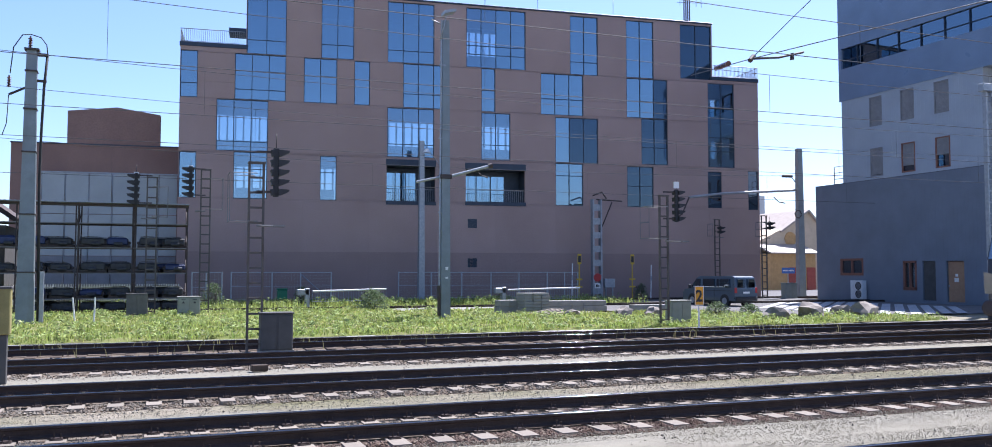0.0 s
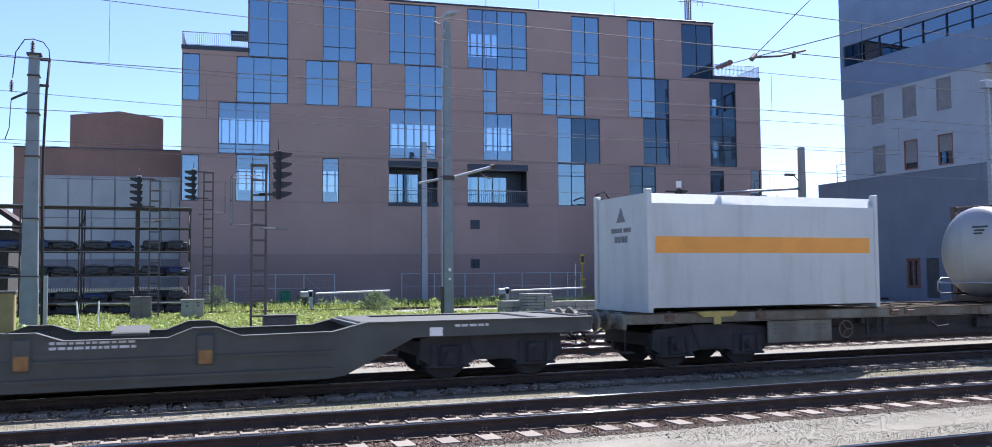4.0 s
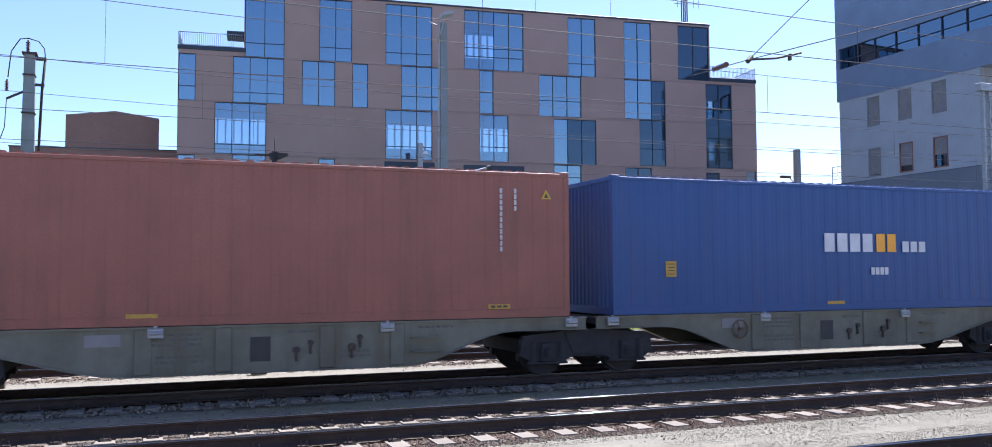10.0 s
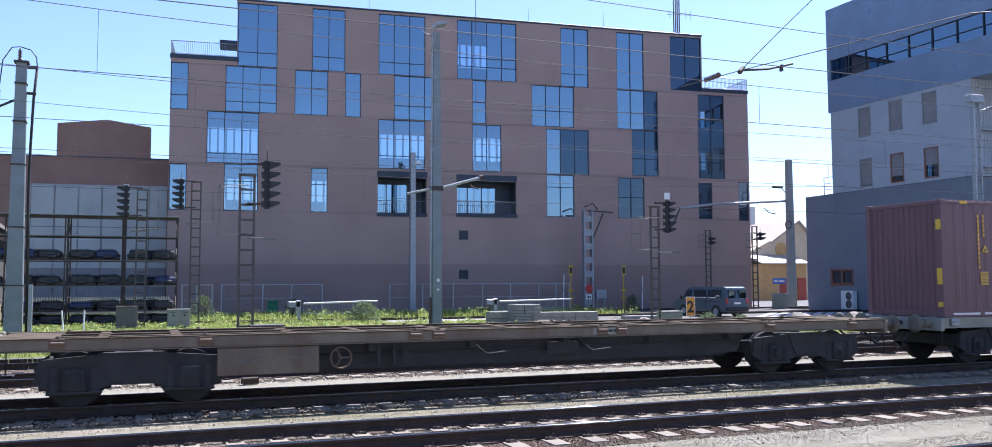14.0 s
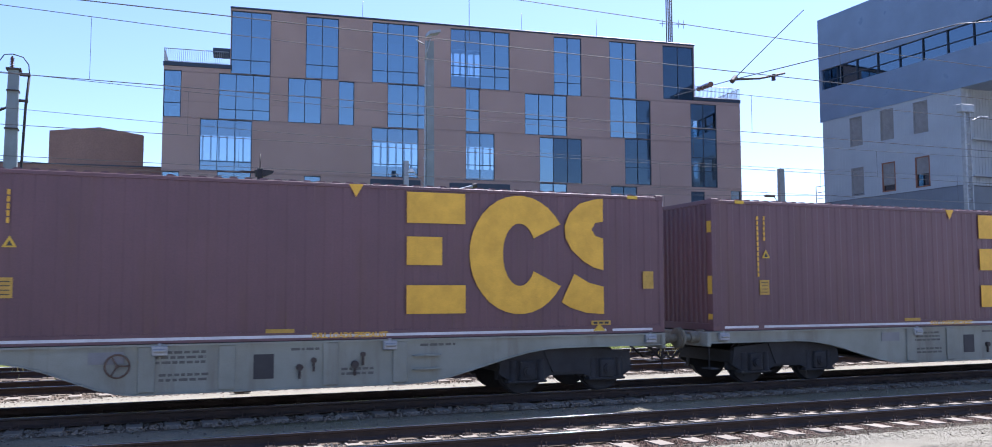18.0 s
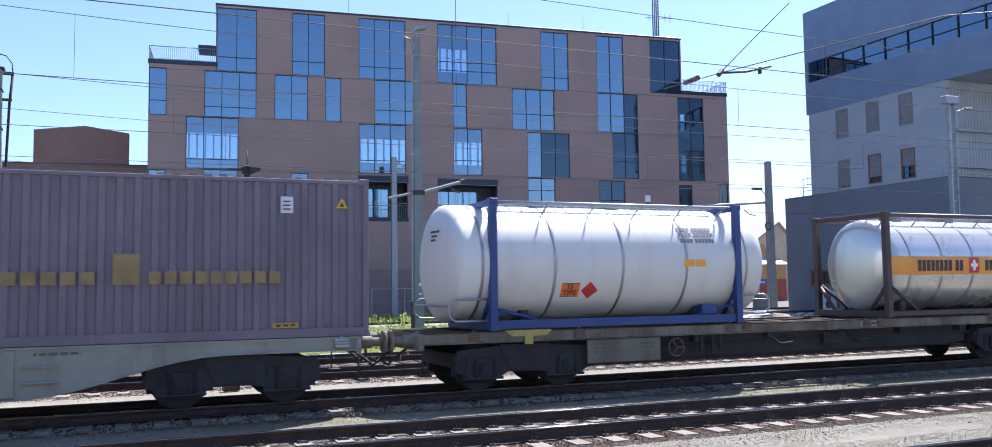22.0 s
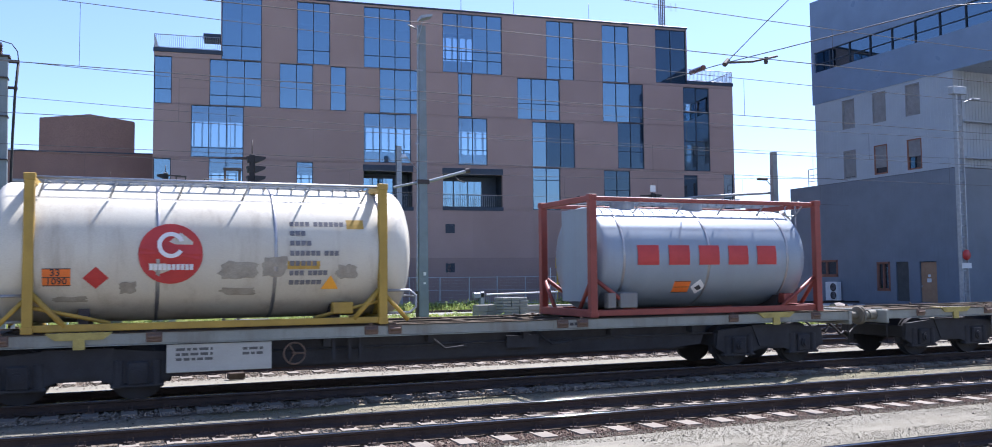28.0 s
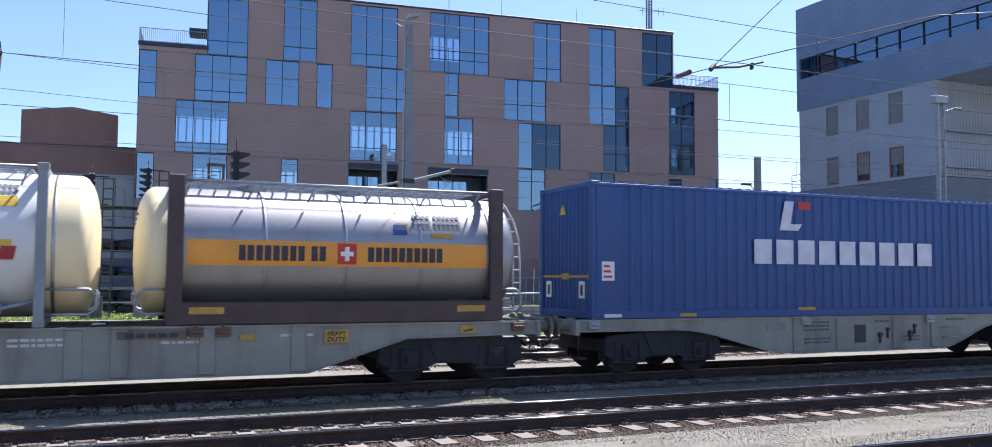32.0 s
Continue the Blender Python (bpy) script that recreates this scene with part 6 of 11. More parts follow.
def wheelset_form(r, tread):
    def build():
        s = Solid()
        for y in (-0.75, 0.75):
            sg = 1 if y > 0 else -1
            s.cyl((0, y - 0.065, 0), (0, y + 0.065, 0), r, 32)
            s.cyl((0, y - sg * 0.065, 0), (0, y - sg * 0.095, 0), r + 0.03, 32)
            s.cyl((0, y + sg * 0.06, 0), (0, y + sg * 0.10, 0), r * 0.36, 16)
            for k in range(6):
                a = k * math.pi / 3
                s.cyl((r * 0.62 * math.cos(a), y + sg * 0.06, r * 0.62 * math.sin(a)), (r * 0.62 * math.cos(a), y + sg * 0.078, r * 0.62 * math.sin(a)), 0.05, 8)
        s.cyl((0, -1.0, 0), (0, 1.0, 0), 0.08, 12)
        return s
    return build


def wheelset(parent, x, r, xi):
    me = shared("wheelset%d" % (r * 1000), TREAD if r > 0.5 else W_DARK, wheelset_form(r, True))
    ob = part("wheelset", me, None, parent, at=pose(x, 0, r))
    WHEELS.append((ob, x, r, xi))
    if r > 0.5:
        for y in (-0.85, 0.85):
            part("wheel_disc", shared("loco_disc", W_DARK, lambda: Solid().cyl((0, -0.03, 0), (0, 0.03, 0), 0.5, 28)), None, ob, at=pose(0, y, 0))
    return ob


def bogie_form():
    """Two-axle bogie: deep plate frames, axle boxes between springs, brake shoes and slung gear."""
    s = Solid()
    for y in (-1.0, 1.0):
        s.prism([(-1.5, 0.42), (-1.44, 0.8), (-0.5, 0.88), (0.5, 0.88), (1.44, 0.8), (1.5, 0.42), (1.28, 0.3), (0.52, 0.3), (0.36, 0.36), (-0.36, 0.36), (-0.52, 0.3), (-1.28, 0.3)], "y", y - 0.05, y + 0.05)
        s.prism([(-0.55, 0.9), (0.55, 0.9), (0.34, 0.42), (-0.34, 0.42)], "y", y - 0.085, y + 0.085)
        for x in (-0.9, 0.9):
            s.box(x - 0.17, x + 0.17, y - 0.12, y + 0.12, 0.27, 0.66, 0.03)
            s.cyl((x, y - 0.16, 0.46), (x, y + 0.16, 0.46), 0.11, 14)
            for dx in (-0.3, 0.3):
                s.cyl((x + dx, y, 0.3), (x + dx, y, 0.68), 0.095, 10)
                s.cyl((x + dx, y, 0.26), (x + dx, y, 0.3), 0.12, 10)
            s.box(x - 0.42, x + 0.42, y - 0.1, y + 0.1, 0.23, 0.28, 0.01)
        s.cyl((0.62, y, 0.42), (0.62, y, 0.62), 0.05, 8)
    s.box(-0.32, 0.32, -1.0, 1.0, 0.46, 0.86, 0.03)
    for x in (-1.44, 1.44):
        s.box(x - 0.06, x + 0.06, -1.0, 1.0, 0.46, 0.74, 0.02)
    for x in (-0.4, 0.4, -1.39, 1.39):
        for y in (-0.75, 0.75):
            s.box(x - 0.06, x + 0.06, y - 0.08, y + 0.08, 0.28, 0.62, 0.02)
    for x in (-0.9, 0.9):
        s.box(x - 0.5, x + 0.5, -0.6, 0.6, 0.5, 0.62, 0.02)
    s.cyl((0, 0, 0.84), (0, 0, 0.96), 0.22, 16)
    return s


def bogie(wagon, x, xi):
    b = part("bogie", shared("bogie", W_DARK, bogie_form), None, wagon, at=pose(x, 0, 0))
    for d in (-0.9, 0.9):
        wheelset(b, d, 0.46, xi + x)
    for y in (-1.13, 1.13):
        for d in (-0.9, 0.9):
            part("axle_cap", shared("axle_cap", W_DARK, lambda: Solid().cyl((0, -0.06, 0), (0, 0.06, 0), 0.075, 12)), None, b, at=pose(d, y, 0.46))


def buffer_form():
    s = Solid()
    s.box(-0.03, 0.03, -0.17, 0.17, -0.17, 0.17, 0.02)
    s.cyl((0, 0, 0), (0.3, 0, 0), 0.115, 16)
    s.cyl((0.28, 0, 0), (0.52, 0, 0), 0.085, 16)
    s.spin([(0.5, 0.0), (0.5, 0.2), (0.53, 0.225), (0.56, 0.21), (0.575, 0.12), (0.58, 0.0)], 0, 20)
    return s


def end_gear(wagon, half, material):
    """Buffers, hook and hoses at both ends; half is the headstock's distance from the middle."""
    for sgn in (-1, 1):
        turn = 0 if sgn > 0 else 180
        for y in (-0.875, 0.875):
            part("buffer", shared("buffer", W_DULL, buffer_form), None, wagon, "dull grey buffer with a domed head", pose(sgn * half, y, 1.03, 0, 0, turn))
        part("headstock", Solid().box(sgn * half - 0.08, sgn * half + 0.02, -1.25, 1.25, 0.84, 1.16, 0.02), material, wagon)
        s = Solid()
        s.box(sgn * half, sgn * (half + 0.32), -0.05, 0.05, 0.96, 1.06, 0.02)
        s.tube([(sgn * (half + 0.28), 0, 1.0), (sgn * (half + 0.4), 0, 0.92), (sgn * (half + 0.42), 0, 0.7), (sgn * (half + 0.3), 0, 0.62)], 0.03)
        part("coupling", s, STEEL_DARK, wagon)
        s = Solid()
        for y in (-0.4, 0.4):
            s.tube([(sgn * half, y, 0.9), (sgn * (half + 0.25), y, 0.72), (sgn * (half + 0.45), y, 0.55), (sgn * (half + 0.55), y, 0.62)], 0.028)
        parts_of("brake_hose", s, RUBBER, wagon)
        s = Solid()
        for y in (-1.15, 1.15):
            s.tube([(sgn * (half - 0.1), y, 1.14), (sgn * (half - 0.02), y, 0.85), (sgn * (half - 0.02), y, 0.38)], 0.016)
            s.box(sgn * half - 0.05, sgn * half + 0.15, y - 0.17, y + 0.17, 0.36, 0.39)
        parts_of("step", s, W_DARK, wagon)


def handwheel_form():
    s = Solid()
    ring = [(0.19 * math.cos(a * math.pi / 10), 0, 0.19 * math.sin(a * math.pi / 10)) for a in range(21)]
    s.tube(ring, 0.017)
    for a in (0, 2.09, 4.19):
        s.tube([(0, 0, 0), (0.19 * math.cos(a), 0, 0.19 * math.sin(a))], 0.014)
    s.cyl((0, -0.03, 0), (0, 0.12, 0), 0.03, 8)
    return s


def spigot_form():
    s = Solid()
    s.box(-0.13, 0.13, -0.09, 0.06, -0.14, 0.03, 0.015)
    s.cyl((0, -0.03, 0.03), (0, -0.03, 0.07), 0.035, 8)
    s.cyl((-0.1, -0.1, -0.05), (0.1, -0.1, -0.05), 0.03, 8)
    return s


def placard(wagon, x0, x1, z0, z1, y, material, name="plate", label=""):
    return part(name, Solid().box(x0, x1, y - 0.008, y, z0, z1), material, wagon, label)


def small_print(wagon, spots, y, material, seed):
    """Groups of unreadable lettering on a wagon's side, as short bars."""
    rnd = random.Random(seed)
    s = Solid()
    for x, z, rows, w in spots:
        for r in range(rows):
            u, zz = x, z - r * 0.085
            while u < x + w:
                k = rnd.uniform(0.05, 0.16)
                s.box(u, min(u + k, x + w), y - 0.005, y, zz, zz + 0.045)
                u += k + 0.03
    tagged(part("inscription", s, material, wagon), kind="stuff")


def skeletal_wagon(xi, tone=0, yellow=True, short_panel=False):
    """60-foot flat wagon: slim side sills, deep dark middle beam, open deck."""
    paint = (W_DULL, W_GREY, W_BROWN)[tone]
    w = on_train(thing("flat_wagon", pose(0, 0, 0), "weathered grey skeletal container flat wagon with dark bogies", "wagon", "goods wagons"), xi)
    h = 9.28
    for y in (-1, 1):
        s = Solid()
        s.box(-h, h, y * 1.22, y * 1.14, 0.96, 1.15, 0.01)
        s.box(-h, h, y * 1.24, y * 1.08, 0.945, 0.96)
        part("side_sill", s, paint, w)
        part("top_flange", Solid().box(-h, h, y * 1.24, y * 1.06, 1.15, 1.165), W_GRIME, w, "dirt-caked top flange")
    def beam():
        s = Solid()
        for y in (-0.4, 0.4):
            s.prism([(-8.9, 1.1), (-8.9, 0.98), (-6.1, 0.95), (-5.2, 0.42), (5.2, 0.42), (6.1, 0.95), (8.9, 0.98), (8.9, 1.1)], "y", y - 0.04, y + 0.04)
        s.box(-5.2, 5.2, -0.55, 0.55, 0.40, 0.43)
        for y in (-0.86, 0.86):
            s.prism([(-5.5, 1.05), (-5.3, 0.52), (-4.6, 0.46), (4.6, 0.46), (5.3, 0.52), (5.5, 1.05)], "y", y - 0.03, y + 0.03)
        for x in (-5, -3, -1, 1, 3, 5):
            s.box(x - 0.06, x + 0.06, -1.1, 1.1, 0.8, 1.05)
        s.tube([(-7, 0.9, 0.82), (7, 0.9, 0.82)], 0.03)
        s.tube([(-6, -0.9, 0.74), (6, -0.9, 0.74)], 0.025)
        return s
    part("middle_beam", shared("skel_beam", W_DARK, beam), None, w)
    def cross():
        s = Solid()
        for x in (-8.6, -7.6, -6.4, -4.4, -3.1, -1.5, 0, 1.5, 3.1, 4.4, 6.4, 7.6, 8.6):
            s.box(x - 0.09, x + 0.09, -1.14, 1.14, 1.0, 1.15, 0.01)
        for x in (-8.75, 8.75):
            s.box(x - 0.45, x + 0.45, -1.1, 1.1, 1.13, 1.155)
        for y in (-0.42, 0.42):
            s.box(-9.2, 9.2, y - 0.1, y + 0.1, 1.1, 1.15)
        return s
    part("deck_frame", shared("skel_cross", W_GRIME, cross), None, w, "grimy brown cross members")
    for y in (-1.16, 1.16):
        for x in (-8.25, -5.95, -2.2, -1.75, 1.75, 2.2, 5.95, 8.25):
            part("container_spigot", shared("spigot", RUST_PAINT, spigot_form), None, w, at=pose(x, y, 1.13, 0, 0, 0 if y < 0 else 180))
    a, b = (-5.05, -3.7) if short_panel else (-5.75, -4.0)
    part("equipment_panel", Solid().box(a, b, -1.2, -1.15, 0.45, 0.93, 0.01), (W_MOSS, W_MOSS if short_panel else PANEL_PALE, W_BROWN)[tone], w, "grey equipment panel under the sill")
    small_print(w, [(a + 0.15, 0.82, 3, 0.6), (b - 0.5, 0.8, 2, 0.35)], -1.202, WORN_INK, int(xi))
    part("handwheel", shared("handwheel", RUST_PAINT, handwheel_form), None, w, "rusty handbrake wheel", pose(-7.1, -1.2, 0.72) if short_panel else pose(-3.6, -1.2, 0.7))
    part("air_tank", Solid().spin([(2.5, 0), (2.52, 0.1), (2.6, 0.16), (3.6, 0.16), (3.68, 0.1), (3.7, 0)], 0.75, 14, -0.72), W_DARK, w, "dark brake air tank")
    s = Solid()
    for x in (-2.9, -2.6, -2.4):
        s.box(x, x + 0.06, -1.1, -1.05, 0.55, 0.96)
    for x in (-1.0, 1.3):
        s.tube([(x, -1.0, 0.9), (x + 0.3, -1.05, 0.66), (x + 0.75, -1.02, 0.7)], 0.025)
    s.box(0.6, 1.3, -1.05, -1.0, 0.62, 0.86)
    parts_of("brake_gear", s, W_DARK, w)
    for x in (-7.1, 7.1):
        if yellow:
            s = Solid()
            s.prism([(x - 0.5, 1.165), (x + 0.5, 1.165), (x + 0.36, 1.06), (x - 0.36, 1.06)], "y", -1.27, -1.235)
            s.box(x - 0.5, x + 0.5, -1.27, -0.92, 1.166, 1.18)
            s.box(x - 0.09, x + 0.09, -1.27, -1.24, 0.9, 1.06)
            lever = part("lever", s, YELLOW_PALE, w, "dusty yellow brake lever and striped platform")
            q = Solid()
            for k in range(6):
                a = x - 0.42 + k * 0.15
                q.prism([(a, -1.27), (a + 0.07, -1.27), (a + 0.17, -0.93), (a + 0.1, -0.93)], "z", 1.18, 1.184)
            part("stripe", q, INK, lever)
        bogie(w, x, xi)
    placard(w, 1.55, 2.35, 0.99, 1.12, -1.222, W_GREY, "name_plate", "pale maker's plate on the sill")
    s = Solid()
    bars(s, (5,), 1.68, 2.22, 1.03, 1.09, lambda q, a, b, c, d: q.box(a, b, -1.236, -1.232, c, d))
    part("plate_blocks", s, INK, w)
    end_gear(w, 9.3, paint)
    return w


def deep_side(profile, y, ribs, z_lo):
    s = Solid()
    s.prism(profile, "y", y * 1.20, y * 1.17)
    xs = [p[0] for p in profile]
    s.box(min(xs), max(xs), y * 1.25, y * 1.08, 1.13, 1.165)
    low = [p for p in profile if p[1] < 1.0]
    for a, b in zip(low, low[1:]):
        d = Vector((b[0] - a[0], 0, b[1] - a[1]))
        if d.length > 0.05:
            n = Vector((-d.z, 0, d.x)).normalized() * 0.02
            if n.z > 0:
                n = -n
            q = [(a[0], a[1]), (b[0], b[1]), (b[0] + n.x, b[1] + n.z), (a[0] + n.x, a[1] + n.z)]
            s.prism(q, "y", y * 1.25, y * 1.1)
    for x in ribs:
        s.box(x - 0.14, x + 0.14, y * 1.235, y * 1.19, z_lo + 0.02, 1.13, 0.015)
    return s


def arch(x0, x1, deep, lo, hi=0.93):
    """Side profile with a fish belly between two bogies, curving up over each."""
    pts = [(x0, 1.14), (x0, hi)]
    a, b = deep
    for k in range(9):
        f = k / 8
        x = x0 + (a - x0) * (0.42 + 0.58 * f)
        pts.append((x, lo + (hi - lo) * (0.5 + 0.5 * math.cos(math.pi * f)) ** 0.9))
    for k in range(9):
        f = 1 - k / 8
        x = x1 + (b - x1) * (0.42 + 0.58 * f)
        pts.append((x, lo + (hi - lo) * (0.5 + 0.5 * math.cos(math.pi * f)) ** 0.9))
    return pts + [(x1, hi), (x1, 1.14)]


def articulated_wagon(xi, paint, pivot, half, label, group="goods wagons", fittings=True):
    """Two deep-sided sections over three bogies."""
    w = on_train(thing("articulated_wagon", pose(0, 0, 0), label, "wagon", group), xi)
    for sgn in (-1, 1):
        x0, x1 = (0.12, half) if sgn > 0 else (-half, -0.12)
        mid = sgn * pivot * 0.52
        prof = arch(x0, x1, (mid - 2.4, mid + 2.4), 0.34)
        ribs = (mid - 2.2, mid - 0.9, mid + 0.9, mid + 2.2)
        for y in (-1, 1):
            part("side_beam", deep_side(prof, y, ribs, 0.34), paint, w)
        s = Solid()
        for x in (x0 + 0.25, x0 + 2.2, mid - 2.2, mid, mid + 2.2, x1 - 2.2, x1 - 0.25):
            s.box(x - 0.12, x + 0.12, -1.17, 1.17, 0.98, 1.13, 0.01)
        s.box(x0 + 0.1, x1 - 0.1, -0.3, 0.3, 0.94, 1.1)
        s.box(mid - 2.6, mid + 2.6, -1.1, 1.1, 0.36, 0.42)
        part("underframe", s, W_DARK, w)
        for x in (x0 + 0.35, mid - 2.0, mid + 2.0, x1 - 0.35):
            for y in (-1.2, 1.2):
                part("container_spigot", shared("spigot_yellow" if paint is W_BLUE else "spigot_galv", YELLOW_PALE if paint is W_BLUE else GALV, spigot_form), None, w, at=pose(x, y, 1.11, 0, 0, 0 if y < 0 else 180))
        if paint is W_BLUE:
            for x in (mid - 1.7, mid + 2.3):
                for y in (-1.2, 1.2):
                    part("container_spigot", shared("spigot_yellow", YELLOW_PALE, spigot_form), None, w, at=pose(x, y, 1.11, 0, 0, 0 if y < 0 else 180))
            placard(w, mid - 3.3, mid - 2.95, 0.78, 1.02, -1.206, SHUTTER, "plate")
            placard(w, mid + 1.3, mid + 1.62, 0.52, 0.8, -1.206, SHUTTER, "plate")
            small_print(w, [(mid + 2.0, 0.95, 1, 0.3), (mid + 1.3, 1.0, 1, 0.25)], -1.202, INK_WHITE, int(xi) + sgn)
        elif fittings:
            # no hole is cut: a dark plate paints the opening's shade
            placard(w, mid - 0.45, mid - 0.1, 0.52, 0.95, -1.205, INK, "dark_panel", "flat dark plate for the shade in an inspection opening")
            s = Solid()
            for x, z, r in ((mid + 0.35, 0.7, 0.06), (mid + 0.6, 0.82, 0.05), (mid + 1.35, 0.72, 0.07), (mid + 1.5, 0.9, 0.045)):
                s.cyl((x, -1.2, z), (x, -1.26, z), r, 12)
                s.box(x - 0.02, x + 0.02, -1.24, -1.2, z - 0.2, z)
            parts_of("brake_control", s, STEEL_DARK, w)
            placard(w, mid - 3.1, mid - 2.55, 0.85, 1.05, -1.207, SHUTTER, "number_plate")
            small_print(w, [(mid - 2.1, 1.0, 3, 0.85), (mid - 2.0, 0.62, 2, 0.8), (mid + 1.1, 0.62, 2, 0.6), (mid + 2.6, 1.02, 1, 0.7), (mid + 0.2, 1.0, 1, 0.5)], -1.202, WORN_INK, int(xi) + sgn)
            s = Solid()
            for z in (0.6, 0.85):
                s.tube([(mid + 2.45, -1.27, z), (mid + 3.0, -1.27, z)], 0.015)
                s.box(mid + 2.45, mid + 3.0, -1.3, -1.2, z - 0.012, z)
            part("step", s, paint, w)
        if sgn > 0 and paint is not W_BLUE:
            part("handwheel", shared("handwheel", RUST_PAINT, handwheel_form), None, w, "handbrake wheel", pose(mid - 2.65, -1.25, 0.82))
        elif paint is W_BLUE:
            part("handwheel", shared("yellow_handwheel", YELLOW_PALE, handwheel_form), None, w, "pale yellow handbrake wheel", pose(mid + 2.75, -1.25, 0.8))
            q = Solid()
            for z in (0.42, 0.68, 0.94):
                q.box(-0.28, 0.12, -1.3, -1.18, z, z + 0.04)
            for x in (-0.3, 0.12):
                q.box(x, x + 0.04, -1.3, -1.22, 0.4, 1.12)
            part("step", q, YELLOW_PALE, w, "yellow step ladder at the joint")
    for x in (-pivot, 0, pivot):
        bogie(w, x, xi)
    part("joint", Solid().cyl((0, 0, 0.85), (0, 0, 1.12), 0.4, 20), W_DARK, w)
    end_gear(w, half, paint)
    return w


def fishbelly_wagon(xi, pivot, half, deep, label, paint=None, long=False):
    paint = paint or W_DULL
    w = on_train(thing("fishbelly_wagon", pose(0, 0, 0), label, "wagon", "goods wagons"), xi)
    prof = [(-half, 1.14), (-half, 0.92), (-pivot + 1.0, 0.88), (-deep, 0.3), (deep, 0.3), (pivot - 1.0, 0.88), (half, 0.92), (half, 1.14)]
    for y in (-1, 1):
        part("side_beam", deep_side(prof, y, [x * deep for x in (-0.95, -0.5, -0.1, 0.1, 0.5, 0.95)], 0.3), paint, w)
    s = Solid()
    for x in (-half + 0.3, -pivot, -deep, 0, deep, pivot, half - 0.3):
        s.box(x - 0.12, x + 0.12, -1.17, 1.17, 0.95, 1.12, 0.01)
    s.box(-half, half, -0.35, 0.35, 0.95, 1.1)
    part("underframe", s, W_DARK, w)
    for x in (-half + 0.5, -2.0, -1.55, 1.55, 2.0, half - 0.5):
        for y in (-1.2, 1.2):
            part("container_spigot", shared("spigot", RUST_PAINT, spigot_form), None, w, at=pose(x, y, 1.11, 0, 0, 0 if y < 0 else 180))
    small_print(w, [(-3.4, 0.98, 3, 0.9), (-1.3, 0.95, 2, 0.8), (1.0, 0.95, 2, 0.7), (3.0, 0.95, 1, 0.6)], -1.202, WORN_INK if long else INK_WHITE, int(xi))
    placard(w, -3.35, -3.0, 0.6, 0.9, -1.206, INK, "dark_panel")
    placard(w, 2.3, 2.55, 0.9, 1.0, -1.242, NOTICE, "warning_plate", "small ochre plate")
    if long:
        placard(w, -2.85, -2.25, 0.48, 0.78, -1.242, W_DARK, "dark_panel", "dark slate panel")
        placard(w, -2.12, -1.68, 0.36, 0.95, -1.242, W_GREY, "pale_panel", "pale equipment panel")
        for x in (-1.25, 0.05):
            # the beam stays solid; dark plates paint the shade of two recesses
            placard(w, x, x + 0.18, 0.56, 0.78, -1.244, W_DARK, "recess", "flat dark plate for the shade in a beam recess")
    a = 1.2 if long else 0.3
    placard(w, a, a + 1.1, 0.86 if long else 0.95, 1.08, -1.242, W_GREY if long else W_DULL, "name_plate")
    s = Solid()
    bars(s, (5,), a + 0.12, a + 0.98, 0.92 if long else 0.98, 1.05, lambda q, a, b, c, d: q.box(a, b, -1.256, -1.252, c, d))
    part("plate_blocks", s, INK, w)
    for x in (-pivot, pivot):
        bogie(w, x, xi)
    end_gear(w, half, paint)
    return w


def stanchion_wagon(xi):
    """Long fishbelly wagon with dark stanchion pockets along the side and an orange disc."""
    w = fishbelly_wagon(xi, 7.85, 9.3, 4.6, "dull grey fishbelly flat wagon with dark stanchion pockets", W_OLIVE)

    def pocket():
        s = Solid()
        s.box(-0.24, 0.24, -1.29, -1.2, 0.5, 1.0, 0.02)
        s.prism([(-0.24, 1.0), (0.24, 1.0), (0.3, 1.2), (-0.3, 1.2)], "y", -1.31, -1.18)
        for x in (-0.12, 0.12):
            s.box(x - 0.07, x + 0.07, -1.305, -1.29, 0.72, 0.82)
        return s
    for k, x in enumerate((-4.6, -3.02, -1.44, 0.1, 1.67, 3.24)):
        part("stanchion_pocket", shared("stanchion_pocket", W_DARK, pocket), None, w, "black pocket for a stanchion", pose(x, 0, 0))
        if k % 2:
            part("hinged_stop", Solid().box(x - 0.2, x + 0.2, 1.05, 1.2, 1.165, 1.3, 0.03), RUST_PAINT, w, "rusty hinged stop on the far sill")
    part("disc", Solid().cyl((5.15, -1.26, 0.74), (5.15, -1.30, 0.74), 0.22, 28), ORANGE, w, "orange round brake disc sign")
    part("disc_hub", Solid().cyl((5.15, -1.30, 0.74), (5.15, -1.315, 0.74), 0.05, 14), INK, w)
    part("disc_bracket", Solid().box(5.1, 5.2, -1.26, -1.18, 0.7, 1.12), W_DARK, w)
    s = Solid()
    for z, n in ((0.98, 5), (0.86, 4), (0.74, 3)):
        for j in range(n):
            s.box(3.8 + j * 0.15, 3.91 + j * 0.15, -1.208, -1.202, z - 0.035, z + 0.035)
    tagged(part("inscription", s, INK_WHITE, w), kind="stuff")
    return w


